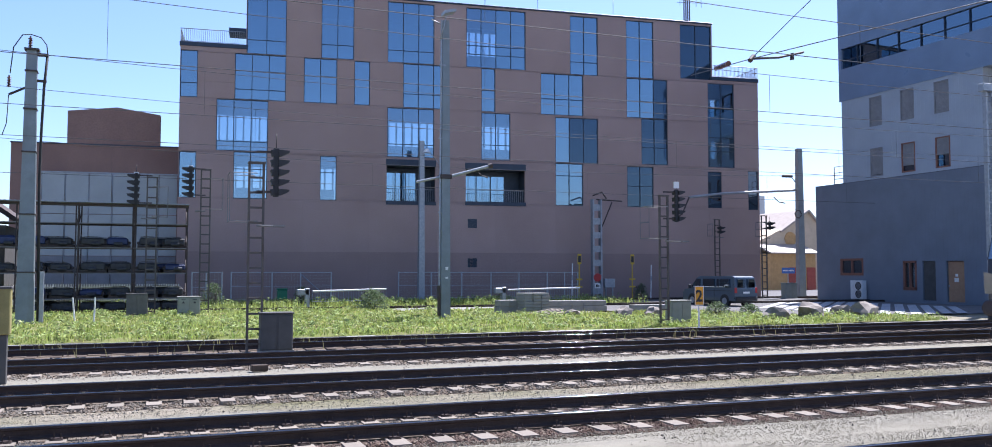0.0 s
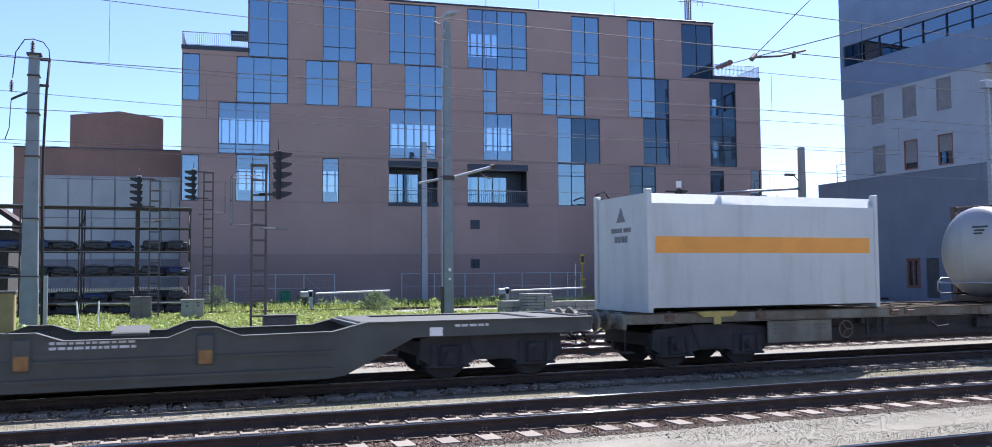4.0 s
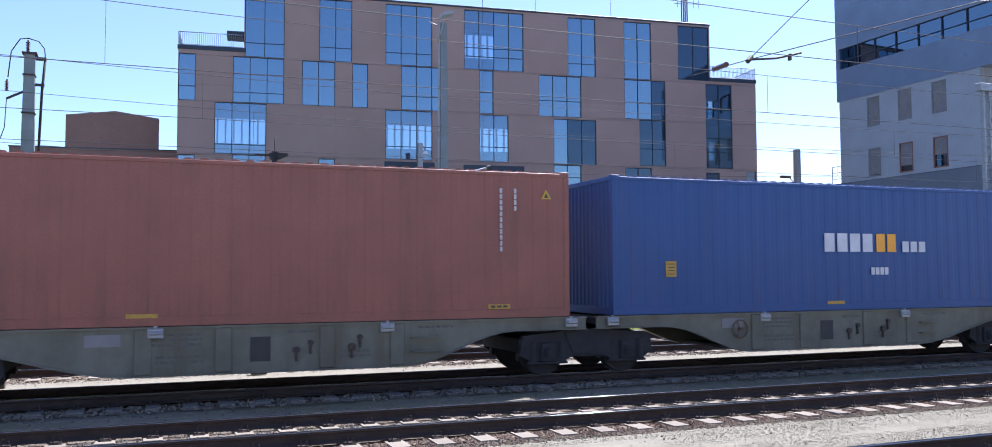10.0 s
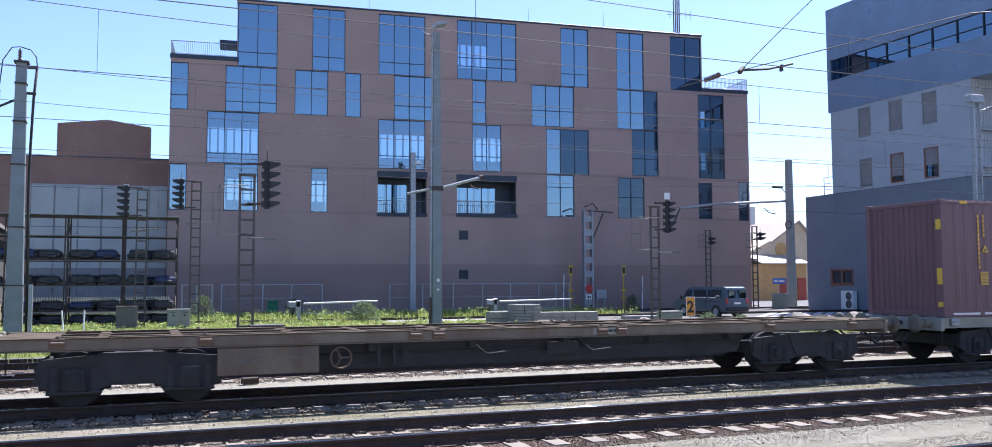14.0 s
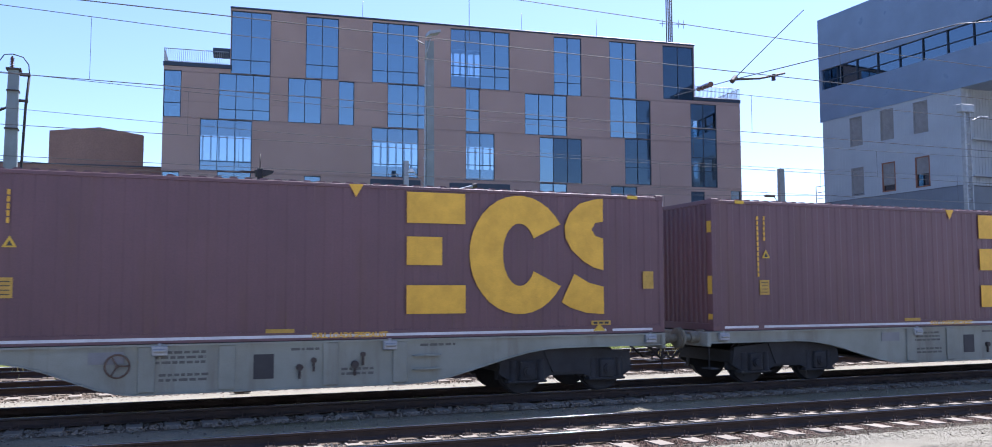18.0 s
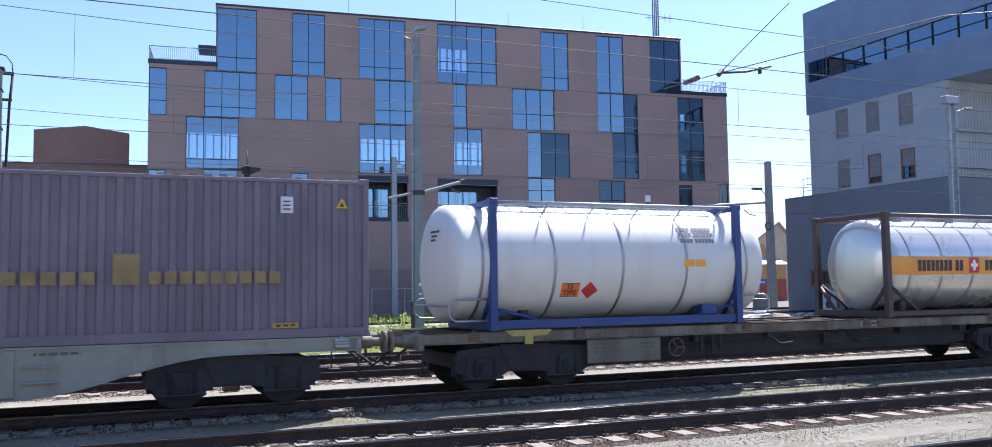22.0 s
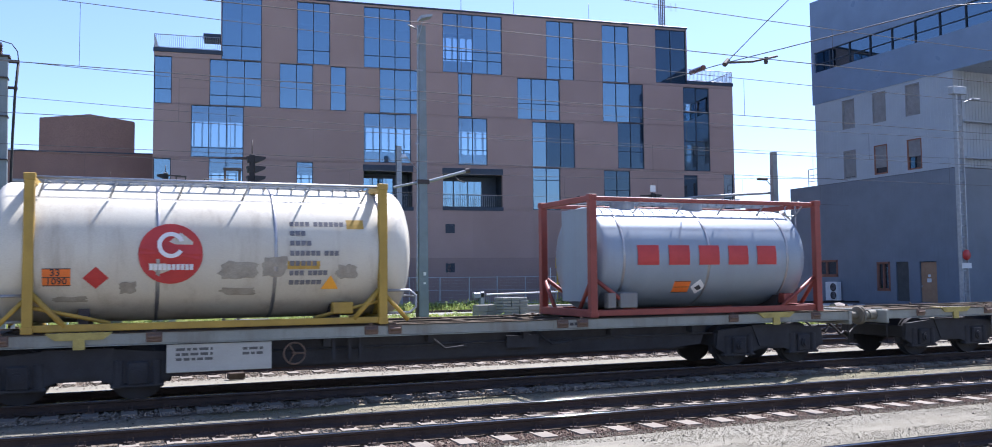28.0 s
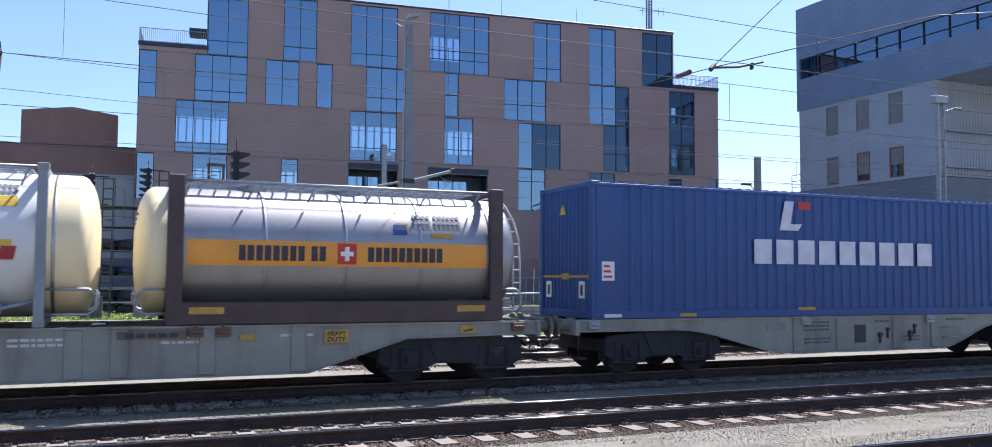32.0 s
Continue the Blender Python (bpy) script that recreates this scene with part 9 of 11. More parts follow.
def band_tank(xi, shell, frame_m, label, style, band, blocks=((8, 2), (10,)), H=2.6, over=0.72, cross=True, full=True, r=1.19, hazards=True, straps=5, arched=0, plate_x=None, rail=False, deep_base=False):
    c, ts = tank_container(xi, shell, frame_m, label, style, over, H, r, straps=straps)
    a, b = (0.22, 5.84) if full else (0.28, 2.38)
    s = Solid()
    ts.patch(s, a, b, -0.26 if full else 0.16, 0.19 if full else 0.74, 0.006)
    part("colour_band", s, band, c, "orange band round the cladding" if full else "orange name panel")
    s = Solid()
    if full:
        bars(s, blocks[0], 1.08, 2.66, -0.17, 0.1, lambda q, p, u, v, w: ts.patch(q, p, u, v, w, 0.012))
        bars(s, blocks[1], 3.42, 4.93, -0.17, 0.1, lambda q, p, u, v, w: ts.patch(q, p, u, v, w, 0.012))
    else:
        bars(s, (8,), 0.86, 2.28, 0.26, 0.62, lambda q, p, u, v, w: ts.patch(q, p, u, v, w, 0.012))
        for x, v in ((0.38, 0.28), (0.38, 0.5), (0.62, 0.28), (0.62, 0.5)):
            ts.patch(s, x, x + 0.11, v, v + 0.11, 0.012)
    parts_of("name_block", s, INK, c)
    if arched:
        arched_ladder(c, arched, over, H, ts.zc, r)
    if full and cross:
        s = Solid()
        ts.patch(s, 2.86, 3.22, -0.22, 0.16, 0.012)
        part("shield", s, RED, c, "red shield with a white cross")
        s = Solid()
        ts.patch(s, 2.92, 3.16, -0.07, 0.01, 0.016)
        ts.patch(s, 3.0, 3.08, -0.16, 0.1, 0.016)
        part("cross", s, WHITE, c)
    s = Solid()
    for k in range(3):
        bars(s, (4, 6), 4.35, 5.35, 0.46 + k * 0.13, 0.55 + k * 0.13, lambda q, p, u, v, w: ts.patch(q, p, u, v, w, 0.008))
    tagged(part("code_lettering", s, CODE_INK, c), kind="stuff")
    s = Solid()
    ts.patch(s, 4.0, 4.26, 0.4, 0.6, 0.008)
    ts.patch(s, 4.7, 5.15, 0.3, 0.4, 0.008)
    parts_of("notice", s, NOTICE, c)
    if style == "beam" and not deep_base:
        for y0, y1 in ((-1.2, -1.1), (1.1, 1.2)):
            part("base_rail", Solid().box(0.16, 5.9, y0, y1, 0.05, 0.24, 0.01), frame_m, c, "brown rail along the foot")
    if rail:
        part("side_rail", Solid().tube([(0.16, -1.2, 0.82), (2.0, -1.22, 0.82), (4.0, -1.22, 0.82), (5.9, -1.2, 0.82)], 0.028, 6), F_GREY, c, "grey rail along the cladding")
    if hazards:
        dome_box(c, over, r, ts.zc, -0.82, -0.45, -0.3, -0.03, ORANGE, "end_plate")
        dome_sheet(c, over, r, ts.zc, [(-0.4, -0.35), (-0.2, -0.15), (0.0, -0.35), (-0.2, -0.55)], WHITE, "end_placard")
        hazard(c, ts, plate_x or (3.44 if full else 0.22), -0.68 if full else (-0.96 if rail else -0.72), "90", "3082", ((0.68, 0.1, WHITE), (1.06, 0.12, WHITE)))
        s = Solid()
        a = 4.9 if full else (3.22 if plate_x else 2.0)
        v = -0.9 if rail else -0.58
        ts.patch(s, a, a + 0.55, v, v + 0.2, 0.006)
        parts_of("notice", s, WHITE, c)
    return c, ts


def name_tank(xi, shell, frame_m, label, ink, words=(3, 3, 5), dot=True, style="beam", over=0.8, H=2.68, r=1.235, end_m=TANK_CREAM, smile=False, straps=5, x0=0.5, x1=5.62, v0=-0.27, v1=0.08, walk=True):
    c, ts = tank_container(xi, shell, frame_m, label, style, over, H, r, end_m, straps, walk=walk)
    s = Solid()
    ln = x1 - x0
    bars(s, words, x0, x0 + ln * 0.78 if dot else x1, v0, v1, ts.slanted)
    if dot:
        bars(s, (3,), x0 + ln * 0.83, x1, v0, v0 + (v1 - v0) * 0.62, ts.slanted)
    parts_of("name_block", s, ink, c, "name in plain blocks")
    if ink is MAROON_INK and not smile:
        for k in range(6):
            y = -0.85 + 0.19 * k
            dome_box(c, over, r, ts.zc, y, y + 0.155, 0.06, 0.26, ink, "end_name_block")
            if k < 5:
                dome_box(c, over, r, ts.zc, y, y + 0.155, -0.24, -0.04, ink, "end_name_block")
    s = Solid()
    ts.patch(s, L6 - 0.75, L6 - 0.45, 0.62, 0.82, 0.008)
    ts.patch(s, L6 - 0.75, L6 - 0.5, -0.05, 0.05, 0.008)
    parts_of("notice", s, YELLOW, c)
    s = Solid()
    for k in range(2):
        bars(s, (4, 6), L6 - 1.35, L6 - 0.45, 0.88 + k * 0.13, 0.97 + k * 0.13, lambda q, p, u, v, w: ts.patch(q, p, u, v, w, 0.008))
    ts.patch(s, 0.2, 0.5, -0.1, 0.0, 0.008)
    tagged(part("code_lettering", s, CODE_INK, c), kind="stuff")
    if smile:
        for y in (-0.5, -0.08):
            dome_sheet(c, over, r, ts.zc, [(y + 0.085 * math.cos(k * math.pi / 6), 0.28 + 0.15 * math.sin(k * math.pi / 6)) for k in range(12)], MAROON_INK, "painted_eye", 0.02)
        line = []
        for k in range(-10, 11):
            y, z = -0.28 + 0.42 * math.sin(k / 8), ts.zc - 0.08 - 0.36 * math.cos(k / 8)
            line.append((dome_x(over, r, ts.zc, y, z) - 0.012, y, z))
        part("painted_smile", Solid().tube(line, 0.022, 6), MAROON_INK, c, "curve painted on the end")
    return c, ts


L6 = 6.058


def long_tank(xi, shell, label, ink_x):
    """40-foot tank with a box beam along the top held by gussets, and end frames."""
    L, H, r = 12.19, 2.55, 1.17
    c = on_train(thing("tank_container", pose(0, 0, 0), label, "tank container", "containers on the train"), xi, DECK)
    zc = 0.08 + r
    part("shell", tank_shell(L, r, zc, -0.25, 0.5), shell, c)
    for k, x in enumerate((0, L - 0.2)):
        f = Solid()
        for y in (-1.14, 1.14):
            post(f, x + 0.05, x + 0.17, y, 0.0, H)
        dusty = shell is TANK_WHITE
        part("corner_post", f, RUST_RED if dusty else shell, c, "dusty red corner posts" if dusty else "beige corner posts")
        d = 1 if k == 0 else -1
        a = 0.17 if k == 0 else L - 0.17
        for y in (-1, 1):
            part("end_plate", Solid().prism([(a, 0.76), (a, H - 0.11), (a + d * 0.4, H - 0.11), (a + d * 0.16, H * 0.62), (a + d * 0.16, 0.76)], "y", y * 1.15, y * 1.12), shell, c, "flat plate between tank and post")
        f = Solid()
        f.box(x + 0.02, x + 0.18, -1.1, 1.1, 0.0, 0.2, 0.01)
        f.box(x + 0.02, x + 0.18, -1.1, 1.1, H - 0.16, H, 0.01)
        for y in (-1, 1):
            f.prism([(y * 1.08, 0.2), (y * 0.55, 0.2), (y * 1.08, 0.9)], "x", x + 0.05, x + 0.15)
            f.prism([(y * 1.08, H - 0.16), (y * 0.55, H - 0.16), (y * 1.08, H - 0.9)], "x", x + 0.05, x + 0.15)
        part("end_frame", f, shell, c)
        for y in (-1.141, 1.141):
            for z in (0, H - 0.118):
                part("corner_casting", shared("casting", RUST_PAINT, corner_casting_form), None, c, at=pose(x + 0.1, y, z))
    for y in (-1, 1):
        f = Solid()
        f.box(0.2, L - 0.2, y * 1.16, y * 1.04, H - 0.1, H, 0.01)
        for k in range(9):
            x = 1.2 + k * 1.22
            f.prism([(x - 0.13, H - 0.1), (x + 0.13, H - 0.1), (x + 0.04, H - 0.34), (x - 0.04, H - 0.34)], "y", y * 1.12, y * 1.08)
            f.tube([(x, y * 1.1, H - 0.32), (x - 0.02, y * 0.93, H - 0.55)], 0.035)
        part("top_rail", f, shell, c, "top rail on gussets")
        f = Solid()
        for x in (1.5, 4.6, L - 4.6, L - 1.5):
            f.prism([(x - 0.1, 0.0), (x + 0.1, 0.0), (x + 0.22, 0.42), (x + 0.04, 0.42)], "y", y * 1.0, y * 0.93)
        for a, d in ((0.2, 1), (L - 0.2, -1)):
            f.prism([(a, 0.02), (a + d * 1.7, 0.02), (a + d * 0.7, 0.22), (a, 0.75)], "y", y * 1.15, y * 1.11)
        part("gusset", f, shell, c)
    walkway(c, 1.0, L - 1.0, H - 0.04, GALV, False)
    ts = TankSide(r, zc)
    s = Solid()
    lay = ts.slanted if shell is TANK_WHITE else (lambda q, p, u, v, w: ts.patch(q, p, u, v, w, 0.008))
    bars(s, (3, 3, 5), ink_x, ink_x + 3.3, 0.37, 0.66, lay)
    bars(s, (3,), ink_x + 3.5, ink_x + 4.12, 0.37, 0.55, lay)
    parts_of("name_block", s, TEAL_INK, c, "name in plain teal blocks")
    s = Solid()
    bars(s, (4, 6), L - 1.3, L - 0.5, 0.45, 0.53, lambda q, p, u, v, w: ts.patch(q, p, u, v, w, 0.008))
    ts.patch(s, L - 1.0, L - 0.75, -0.62, -0.4, 0.006)
    tagged(part("code_lettering", s, CODE_INK, c), kind="stuff")
    s = Solid()
    ts.patch(s, L - 1.35, L - 0.95, -0.98, -0.85, 0.006)
    parts_of("notice", s, ORANGE_INK, c)
    return c


RUST_RED = mat("rust_red_post_paint", (0.19, 0.055, 0.042), 0.6, grain=3, amount=0.4, bump=0.06)


def loads():
    # first wagon: faded purple box on the leading pocket
    star_container(43.54, MAROON_FADED, GOLD_FADED, "faded purple corrugated container with gold lettering blocks", False, ox=1.0)
    # white flat-sided tank unit with an orange stripe, then a steel tank with an orange band
    c = on_train(thing("tank_container", pose(0, 0, 0), "white smooth-sided tank unit with an orange stripe", "tank container", "containers on the train"), 76.0, DECK)
    part("shell", Solid().prism([(-1.2, 0.1), (1.2, 0.1), (1.2, 2.3), (1.05, 2.52), (-1.05, 2.52), (-1.2, 2.3)], "x", 0.05, 6.1), BOX_WHITE, c)
    for x in (0, 6.05):
        f = Solid()
        for y in (-1.14, 1.14):
            post(f, x, x + 0.12, y, 0, 2.6)
        f.box(x, x + 0.12, -1.1, 1.1, 0, 0.15)
        part("end_frame", f, BOX_WHITE, c)
    on_side(c, Solid().box(0.2, 5.9, -1.206, -1.2, 1.25, 1.6), BAND_ORANGE, "colour_band", "orange stripe")
    s = Solid()
    s.prism([(-0.2, 1.95), (0.2, 1.95), (0, 2.28)], "x", 0.042, 0.05)
    bars(s, (4, 6), -0.45, 0.45, 1.72, 1.82, lambda q, a, b, c_, d: q.box(0.042, 0.05, a, b, c_, d))
    bars(s, (4,), -0.3, 0.3, 1.5, 1.64, lambda q, a, b, c_, d: q.box(0.042, 0.05, a, b, c_, d))
    tagged(part("code_lettering", s, CODE_INK, c), kind="stuff")
    band_tank(87.15, TANK_STEEL, F_BROWN, "steel tank container with an orange band and brown frame", "beam", BAND_ORANGE, hazards=False)
    # two long white tanks on the blue wagon
    long_tank(96.1, TANK_WHITE, "long white tank container with red corner posts", 0.57)
    long_tank(109.05, TANK_BEIGE, "long dirty beige tank container with a top rail", 0.52)
    name_tank(123.6, TANK_WHITE, F_GREY, "white tank container with dark red name blocks", MAROON_INK)
    band_tank(131.75, TANK_BROWN, F_BROWN, "sooty brown tank container in a full frame", "cage", BAND_BROWN, H=2.5, hazards=False)
    c, ts = name_tank(142.04, TANK_WHITE, F_GREY, "white tank container with dark red name blocks and cream ends", MAROON_INK)
    arched_ladder(c, -1, 0.8, 2.68, ts.zc, 1.235)
    # red box and blue box
    L, H = 13.716, 2.896
    c = box_container(159.85, L, H, RED_BOX, "brick-red container with a small pale mark", 0.34, 0.010)
    s = Solid()
    bars(s, (3,), 1.7, 2.62, 1.97, 2.5, flat)
    on_side(c, s, PALE, "mark", "pale three-block mark")
    side_extras(c, L, H)
    c = box_container(174.55, L, H, ROYAL, "royal-blue smooth container with a pale name mark", 0.34, 0.008)
    s = Solid()
    bars(s, (4,), 5.4, 6.88, 1.33, 1.75, flat)
    bars(s, (3,), 7.72, 8.48, 1.33, 1.58, flat)
    parts_of("name_block", s, PALE, c, "name in pale blocks")
    s = Solid()
    bars(s, (2,), 6.92, 7.58, 1.33, 1.75, flat)
    parts_of("figure_block", s, SIGN_ORANGE, c)
    s = Solid()
    bars(s, (4,), 6.77, 7.31, 0.8, 0.97, flat)
    on_side(c, s, PALE, "small_mark")
    side_extras(c, L, H)
    # four steel tanks
    band_tank(190.8, TANK_GRIMY, F_BROWN, "dull steel tank container with an orange band", "beam", BAND_ORANGE, arched=1)
    band_tank(201.25, TANK_STEEL, F_BROWN, "steel tank container with an orange name panel", "beam", BAND_ORANGE, full=False, H=2.6, arched=1)
    band_tank(211.0, TANK_DULL, F_BROWN, "grey tank container with an orange name panel", "beam", BAND_ORANGE, full=False, H=2.55, over=0.6, arched=-1, plate_x=4.05, rail=True)
    c, ts = band_tank(221.15, TANK_BLUEGREY, F_BROWN, "pale grey tank container with an orange name panel", "beam", BAND_ORANGE, full=False, H=2.6, hazards=False)
    hazard(c, ts, 3.95, -0.88, "", "", ((0.68, 0.14, ORANGE),))
    # maroon and blue boxes
    gold_container(249.75, "maroon container with a huge gold mark")
    c = box_container(264.3, L, H, ROYAL_DEEP, "blue corrugated container with pale name blocks", 0.28, 0.030)
    blue_marks(c, L, H)
    star_container(279.4, MAROON, GOLD, "maroon container with gold stars and lettering blocks", True)
    gold_container(293.95, "maroon container with a huge gold mark")
    gold_container(308.9, "maroon container with a huge gold mark and white base stripe")
    star_container(323.9, MAROON_DIM, GOLD_FADED, "faded purple corrugated container with worn gold lettering", False, orange_end=True)
    star_container(338.7, MAROON, GOLD, "maroon container with gold stars and pallet lettering", True, True)
    star_container(353.2, MAROON_DIM, GOLD_FADED, "faded purple corrugated container with worn gold lettering", False, orange_end=True)
    # tanks
    c, ts = tank_container(369.35, TANK_WHITE, F_BLUE, "white tank container with blue end frames", "beam", 0.85, 2.62, 1.22)
    part("side_beam", Solid().box(0.1, 5.96, -1.2, -1.12, 0.02, 0.2, 0.01), F_BLUE, c)
    hazard(c, ts, 1.62, -0.75, "33", "1090", ((0.66, 0.14, RED),))
    s = Solid()
    for k in range(3):
        bars(s, (4, 6), 4.5, 5.4, 0.42 + k * 0.15, 0.51 + k * 0.15, lambda q, p, u, v, w: ts.patch(q, p, u, v, w, 0.008))
    tagged(part("code_lettering", s, CODE_INK, c), kind="stuff")
    s = Solid()
    ts.patch(s, 4.55, 4.8, -0.1, 0.05, 0.008)
    ts.patch(s, 4.85, 5.1, -0.1, 0.05, 0.008)
    parts_of("notice", s, SIGN_ORANGE, c)
    band_tank(379.7, TANK_BRIGHT, F_BROWN, "bright polished tank container with an orange band", "cage", BAND_ORANGE, H=2.58, r=1.16, hazards=False)
    for xi, tag in ((389.3, "with a grey manufacturer's plate"), (399.7, "with a green round sticker")):
        c, ts = name_tank(xi, TANK_WHITE, F_GREY, "white tank container with blue name blocks, " + tag, INK_BLUE, H=2.66, over=0.8, x0=0.52, x1=5.52)
        s = Solid()
        ts.patch(s, 1.5, 2.55, -1.0, -0.58, 0.008)
        part("plate", s, TANK_STEEL, c, "steel data plate")
        part("side_beam", Solid().box(0.16, 5.9, -1.24, -1.14, 0.04, 0.26, 0.01), F_GREY, c, "grey beam along the foot")
        if xi < 395:
            dome_box(c, 0.8, 1.235, ts.zc, -0.78, -0.3, 0.0, 0.42, SHUTTER, "end_plate")
        else:
            s = Solid()
            ts.poly(s, [(3.0 + 0.17 * math.cos(k * math.pi / 10), -0.6 + 0.17 * math.sin(k * math.pi / 10)) for k in range(20)], 0.01)
            part("round_sticker", s, SIGN_GREEN, c, "round green sticker")
            s = Solid()
            ts.patch(s, 2.79, 3.21, -0.65, -0.56, 0.016)
            part("sticker_bar", s, INK, c)
        rail = [(0.16, -1.22, 0.88), (2.0, -1.3, 0.88), (4.0, -1.3, 0.88), (L6 - 0.16, -1.22, 0.88)]
        part("side_rail", Solid().tube(rail, 0.03, 6), F_GREY, c, "grey rail along the cladding")
    c, ts = tank_container(409.35, TANK_WHITE, F_YELLOW, "white tank container with yellow end frames", "beam", 0.8, 2.65, 1.22)
    s = Solid()
    ts.poly(s, [(0.70 + 0.22 * math.cos(k * math.pi / 10), 0.52 + 0.22 * math.sin(k * math.pi / 10)) for k in range(20)])
    part("round_mark", s, RED, c, "red round mark")
    dome_sheet(c, 0.8, 1.22, ts.zc, [(-0.36 + 0.2 * math.cos(k * math.pi / 8), 0.08 + 0.2 * math.sin(k * math.pi / 8)) for k in range(16)], RED, "end_mark", label="red round mark on the end")
    dome_box(c, 0.8, 1.22, ts.zc, -0.36, 0.0, -0.52, -0.22, ORANGE, "end_plate")
    for y, z, m in ((-0.54, -0.4, RED), (-0.78, -0.18, GRIME)):
        dome_sheet(c, 0.8, 1.22, ts.zc, [(y - 0.2, z), (y, z + 0.2), (y + 0.2, z), (y, z - 0.2)], m, "end_placard")
    s = Solid()
    for x, w, v, h in ((0.58, 0.035, 0.46, 0.16), (0.58, 0.11, 0.6, 0.03), (0.72, 0.035, 0.46, 0.16), (0.72, 0.12, 0.45, 0.03)):
        ts.patch(s, x, x + w, v, v + h, 0.008)
    part("mark_detail", s, WHITE, c)
    for x, v, w, h in ((3.35, -0.78, 0.42, 0.4), (3.85, -0.74, 0.4, 0.38)):
        rag = ragged_patch(x, v, w, h, int(x * 10))
        s = Solid()
        ts.poly(s, rag, 0.004)
        part("worn_placard", s, GRIME, c, "grubby outline of a removed placard")
    s = Solid()
    for k in range(4):
        bars(s, (4, 5) if k > 1 else (3, 3), 4.5, 5.3 if k > 1 else 5.0, 0.28 + k * 0.13, 0.37 + k * 0.13, lambda q, p, u, v, w: ts.patch(q, p, u, v, w, 0.008))
    tagged(part("code_lettering", s, CODE_INK, c), kind="stuff")
    hazard(c, ts, 2.0, -0.72, "33", "1219", ((0.85, 0.12, RED),))
    s = Solid()
    for x in (4.65, 5.0):
        ts.patch(s, x, x + 0.28, -0.05, 0.12, 0.008)
    ts.patch(s, 4.65, 4.9, -0.3, -0.12, 0.008)
    parts_of("notice", s, SIGN_ORANGE, c)
    c, ts = name_tank(419.7, TANK_WHITE, F_GREY, "smooth white tank container with a painted face on its end", PURPLE_INK, smile=True, straps=1, x0=0.34, x1=3.06, v0=0.35, v1=0.55, H=2.75, walk=False)
    s = Solid()
    ts.text(s, "FOODSTUFF ONLY", 0.13, 2.69, -0.38, 0.003, 0.75)
    part("lettering", s, INK, c)
    # white star box and a plain blue box
    c = star_container(428.1, BOX_WHITE, ORANGE_INK, "white container with orange stars and lettering blocks", False, ox=0.4, doors=True)
    c = box_container(442.6, L, H, ROYAL_DEEP, "deep blue corrugated container, scuffed", 0.28, 0.030)
    side_extras(c, L, H)
    c, ts = tank_container(458.8, TANK_AGED, F_YELLOW, "stained white tank container with a yellow frame and round red mark", "beam", 0.62, 2.62, 1.22, straps=4, strap_m=STRAP)
    part("side_beam", Solid().box(0.1, 5.96, -1.2, -1.12, 0.02, 0.14, 0.01), F_YELLOW, c)
    s = Solid()
    ts.poly(s, [(2.25 + 0.52 * math.cos(k * math.pi / 16), -0.05 + 0.52 * math.sin(k * math.pi / 16)) for k in range(32)], 0.02)
    part("round_mark", s, RED, c, "large red round mark")
    s = Solid()
    bars(s, (10,), 1.9, 2.62, -0.32, -0.22, lambda q, p, u, v, w: ts.patch(q, p, u, v, w, 0.03))
    for k in range(20):
        a, b = radians(20 + 310 * k / 20), radians(20 + 310 * (k + 1) / 20)
        ts.poly(s, [(2.25 + rr * math.cos(x), 0.1 + rr * math.sin(x)) for rr, x in ((0.22, a), (0.22, b), (0.15, b), (0.15, a))], 0.03)
    part("mark_detail", s, WHITE, c)
    hazard(c, ts, 0.28, -0.6, "33", "1090", ((0.8, 0.14, RED),))
    for x, v, w, h in ((2.95, -0.55, 0.85, 0.42), (3.7, -0.5, 0.6, 0.45), (3.0, -0.85, 0.8, 0.2), (0.35, -0.95, 0.7, 0.16), (1.4, -0.8, 0.35, 0.3), (5.05, -0.55, 0.5, 0.35)):
        rag = ragged_patch(x, v, w, h, int(x * 10))
        s = Solid()
        ts.poly(s, rag, 0.004)
        part("soiled_patch", s, GRIME, c, "brown grime on the cladding")
    s = Solid()
    for k, n in enumerate(((6,), (3, 4), (5,), (6, 3), (4,), (3,), (4, 6))):
        bars(s, n, 4.25, 4.25 + 0.1 * sum(n), -0.62 + k * 0.18, -0.53 + k * 0.18, lambda q, p, u, v, w: ts.patch(q, p, u, v, w, 0.008))
    tagged(part("code_lettering", s, CODE_INK, c), kind="stuff")
    s = Solid()
    ts.patch(s, 5.3, 5.62, 0.42, 0.6, 0.008)
    ts.patch(s, 4.22, 4.8, -0.32, -0.18, 0.007)
    parts_of("notice", s, NOTICE, c)
    s = Solid()
    ts.poly(s, [(4.85, -0.72), (5.17, -0.72), (5.01, -0.44)], 0.008)
    part("warning_triangle", s, SIGN_ORANGE, c, "orange warning triangle")
    for y in (-1.14, 1.14):
        for x, d in ((0.08, 1), (5.98, -1)):
            part("foot_brace", Solid().tube([(x, y, 0.7), (x + d * 0.55, y * 1.02, 0.1)], 0.05, 8), F_YELLOW, c)
            part("foot_brace", Solid().tube([(x, y, 0.6), (x - d * 0.5, y, 0.06)], 0.04, 8), F_YELLOW, c)
    c, ts = tank_container(469.15, TANK_BLUEGREY, F_RED, "pale blue tank container in a red full frame", "cage", H=2.55, r=1.12, straps=3)
    s = Solid()
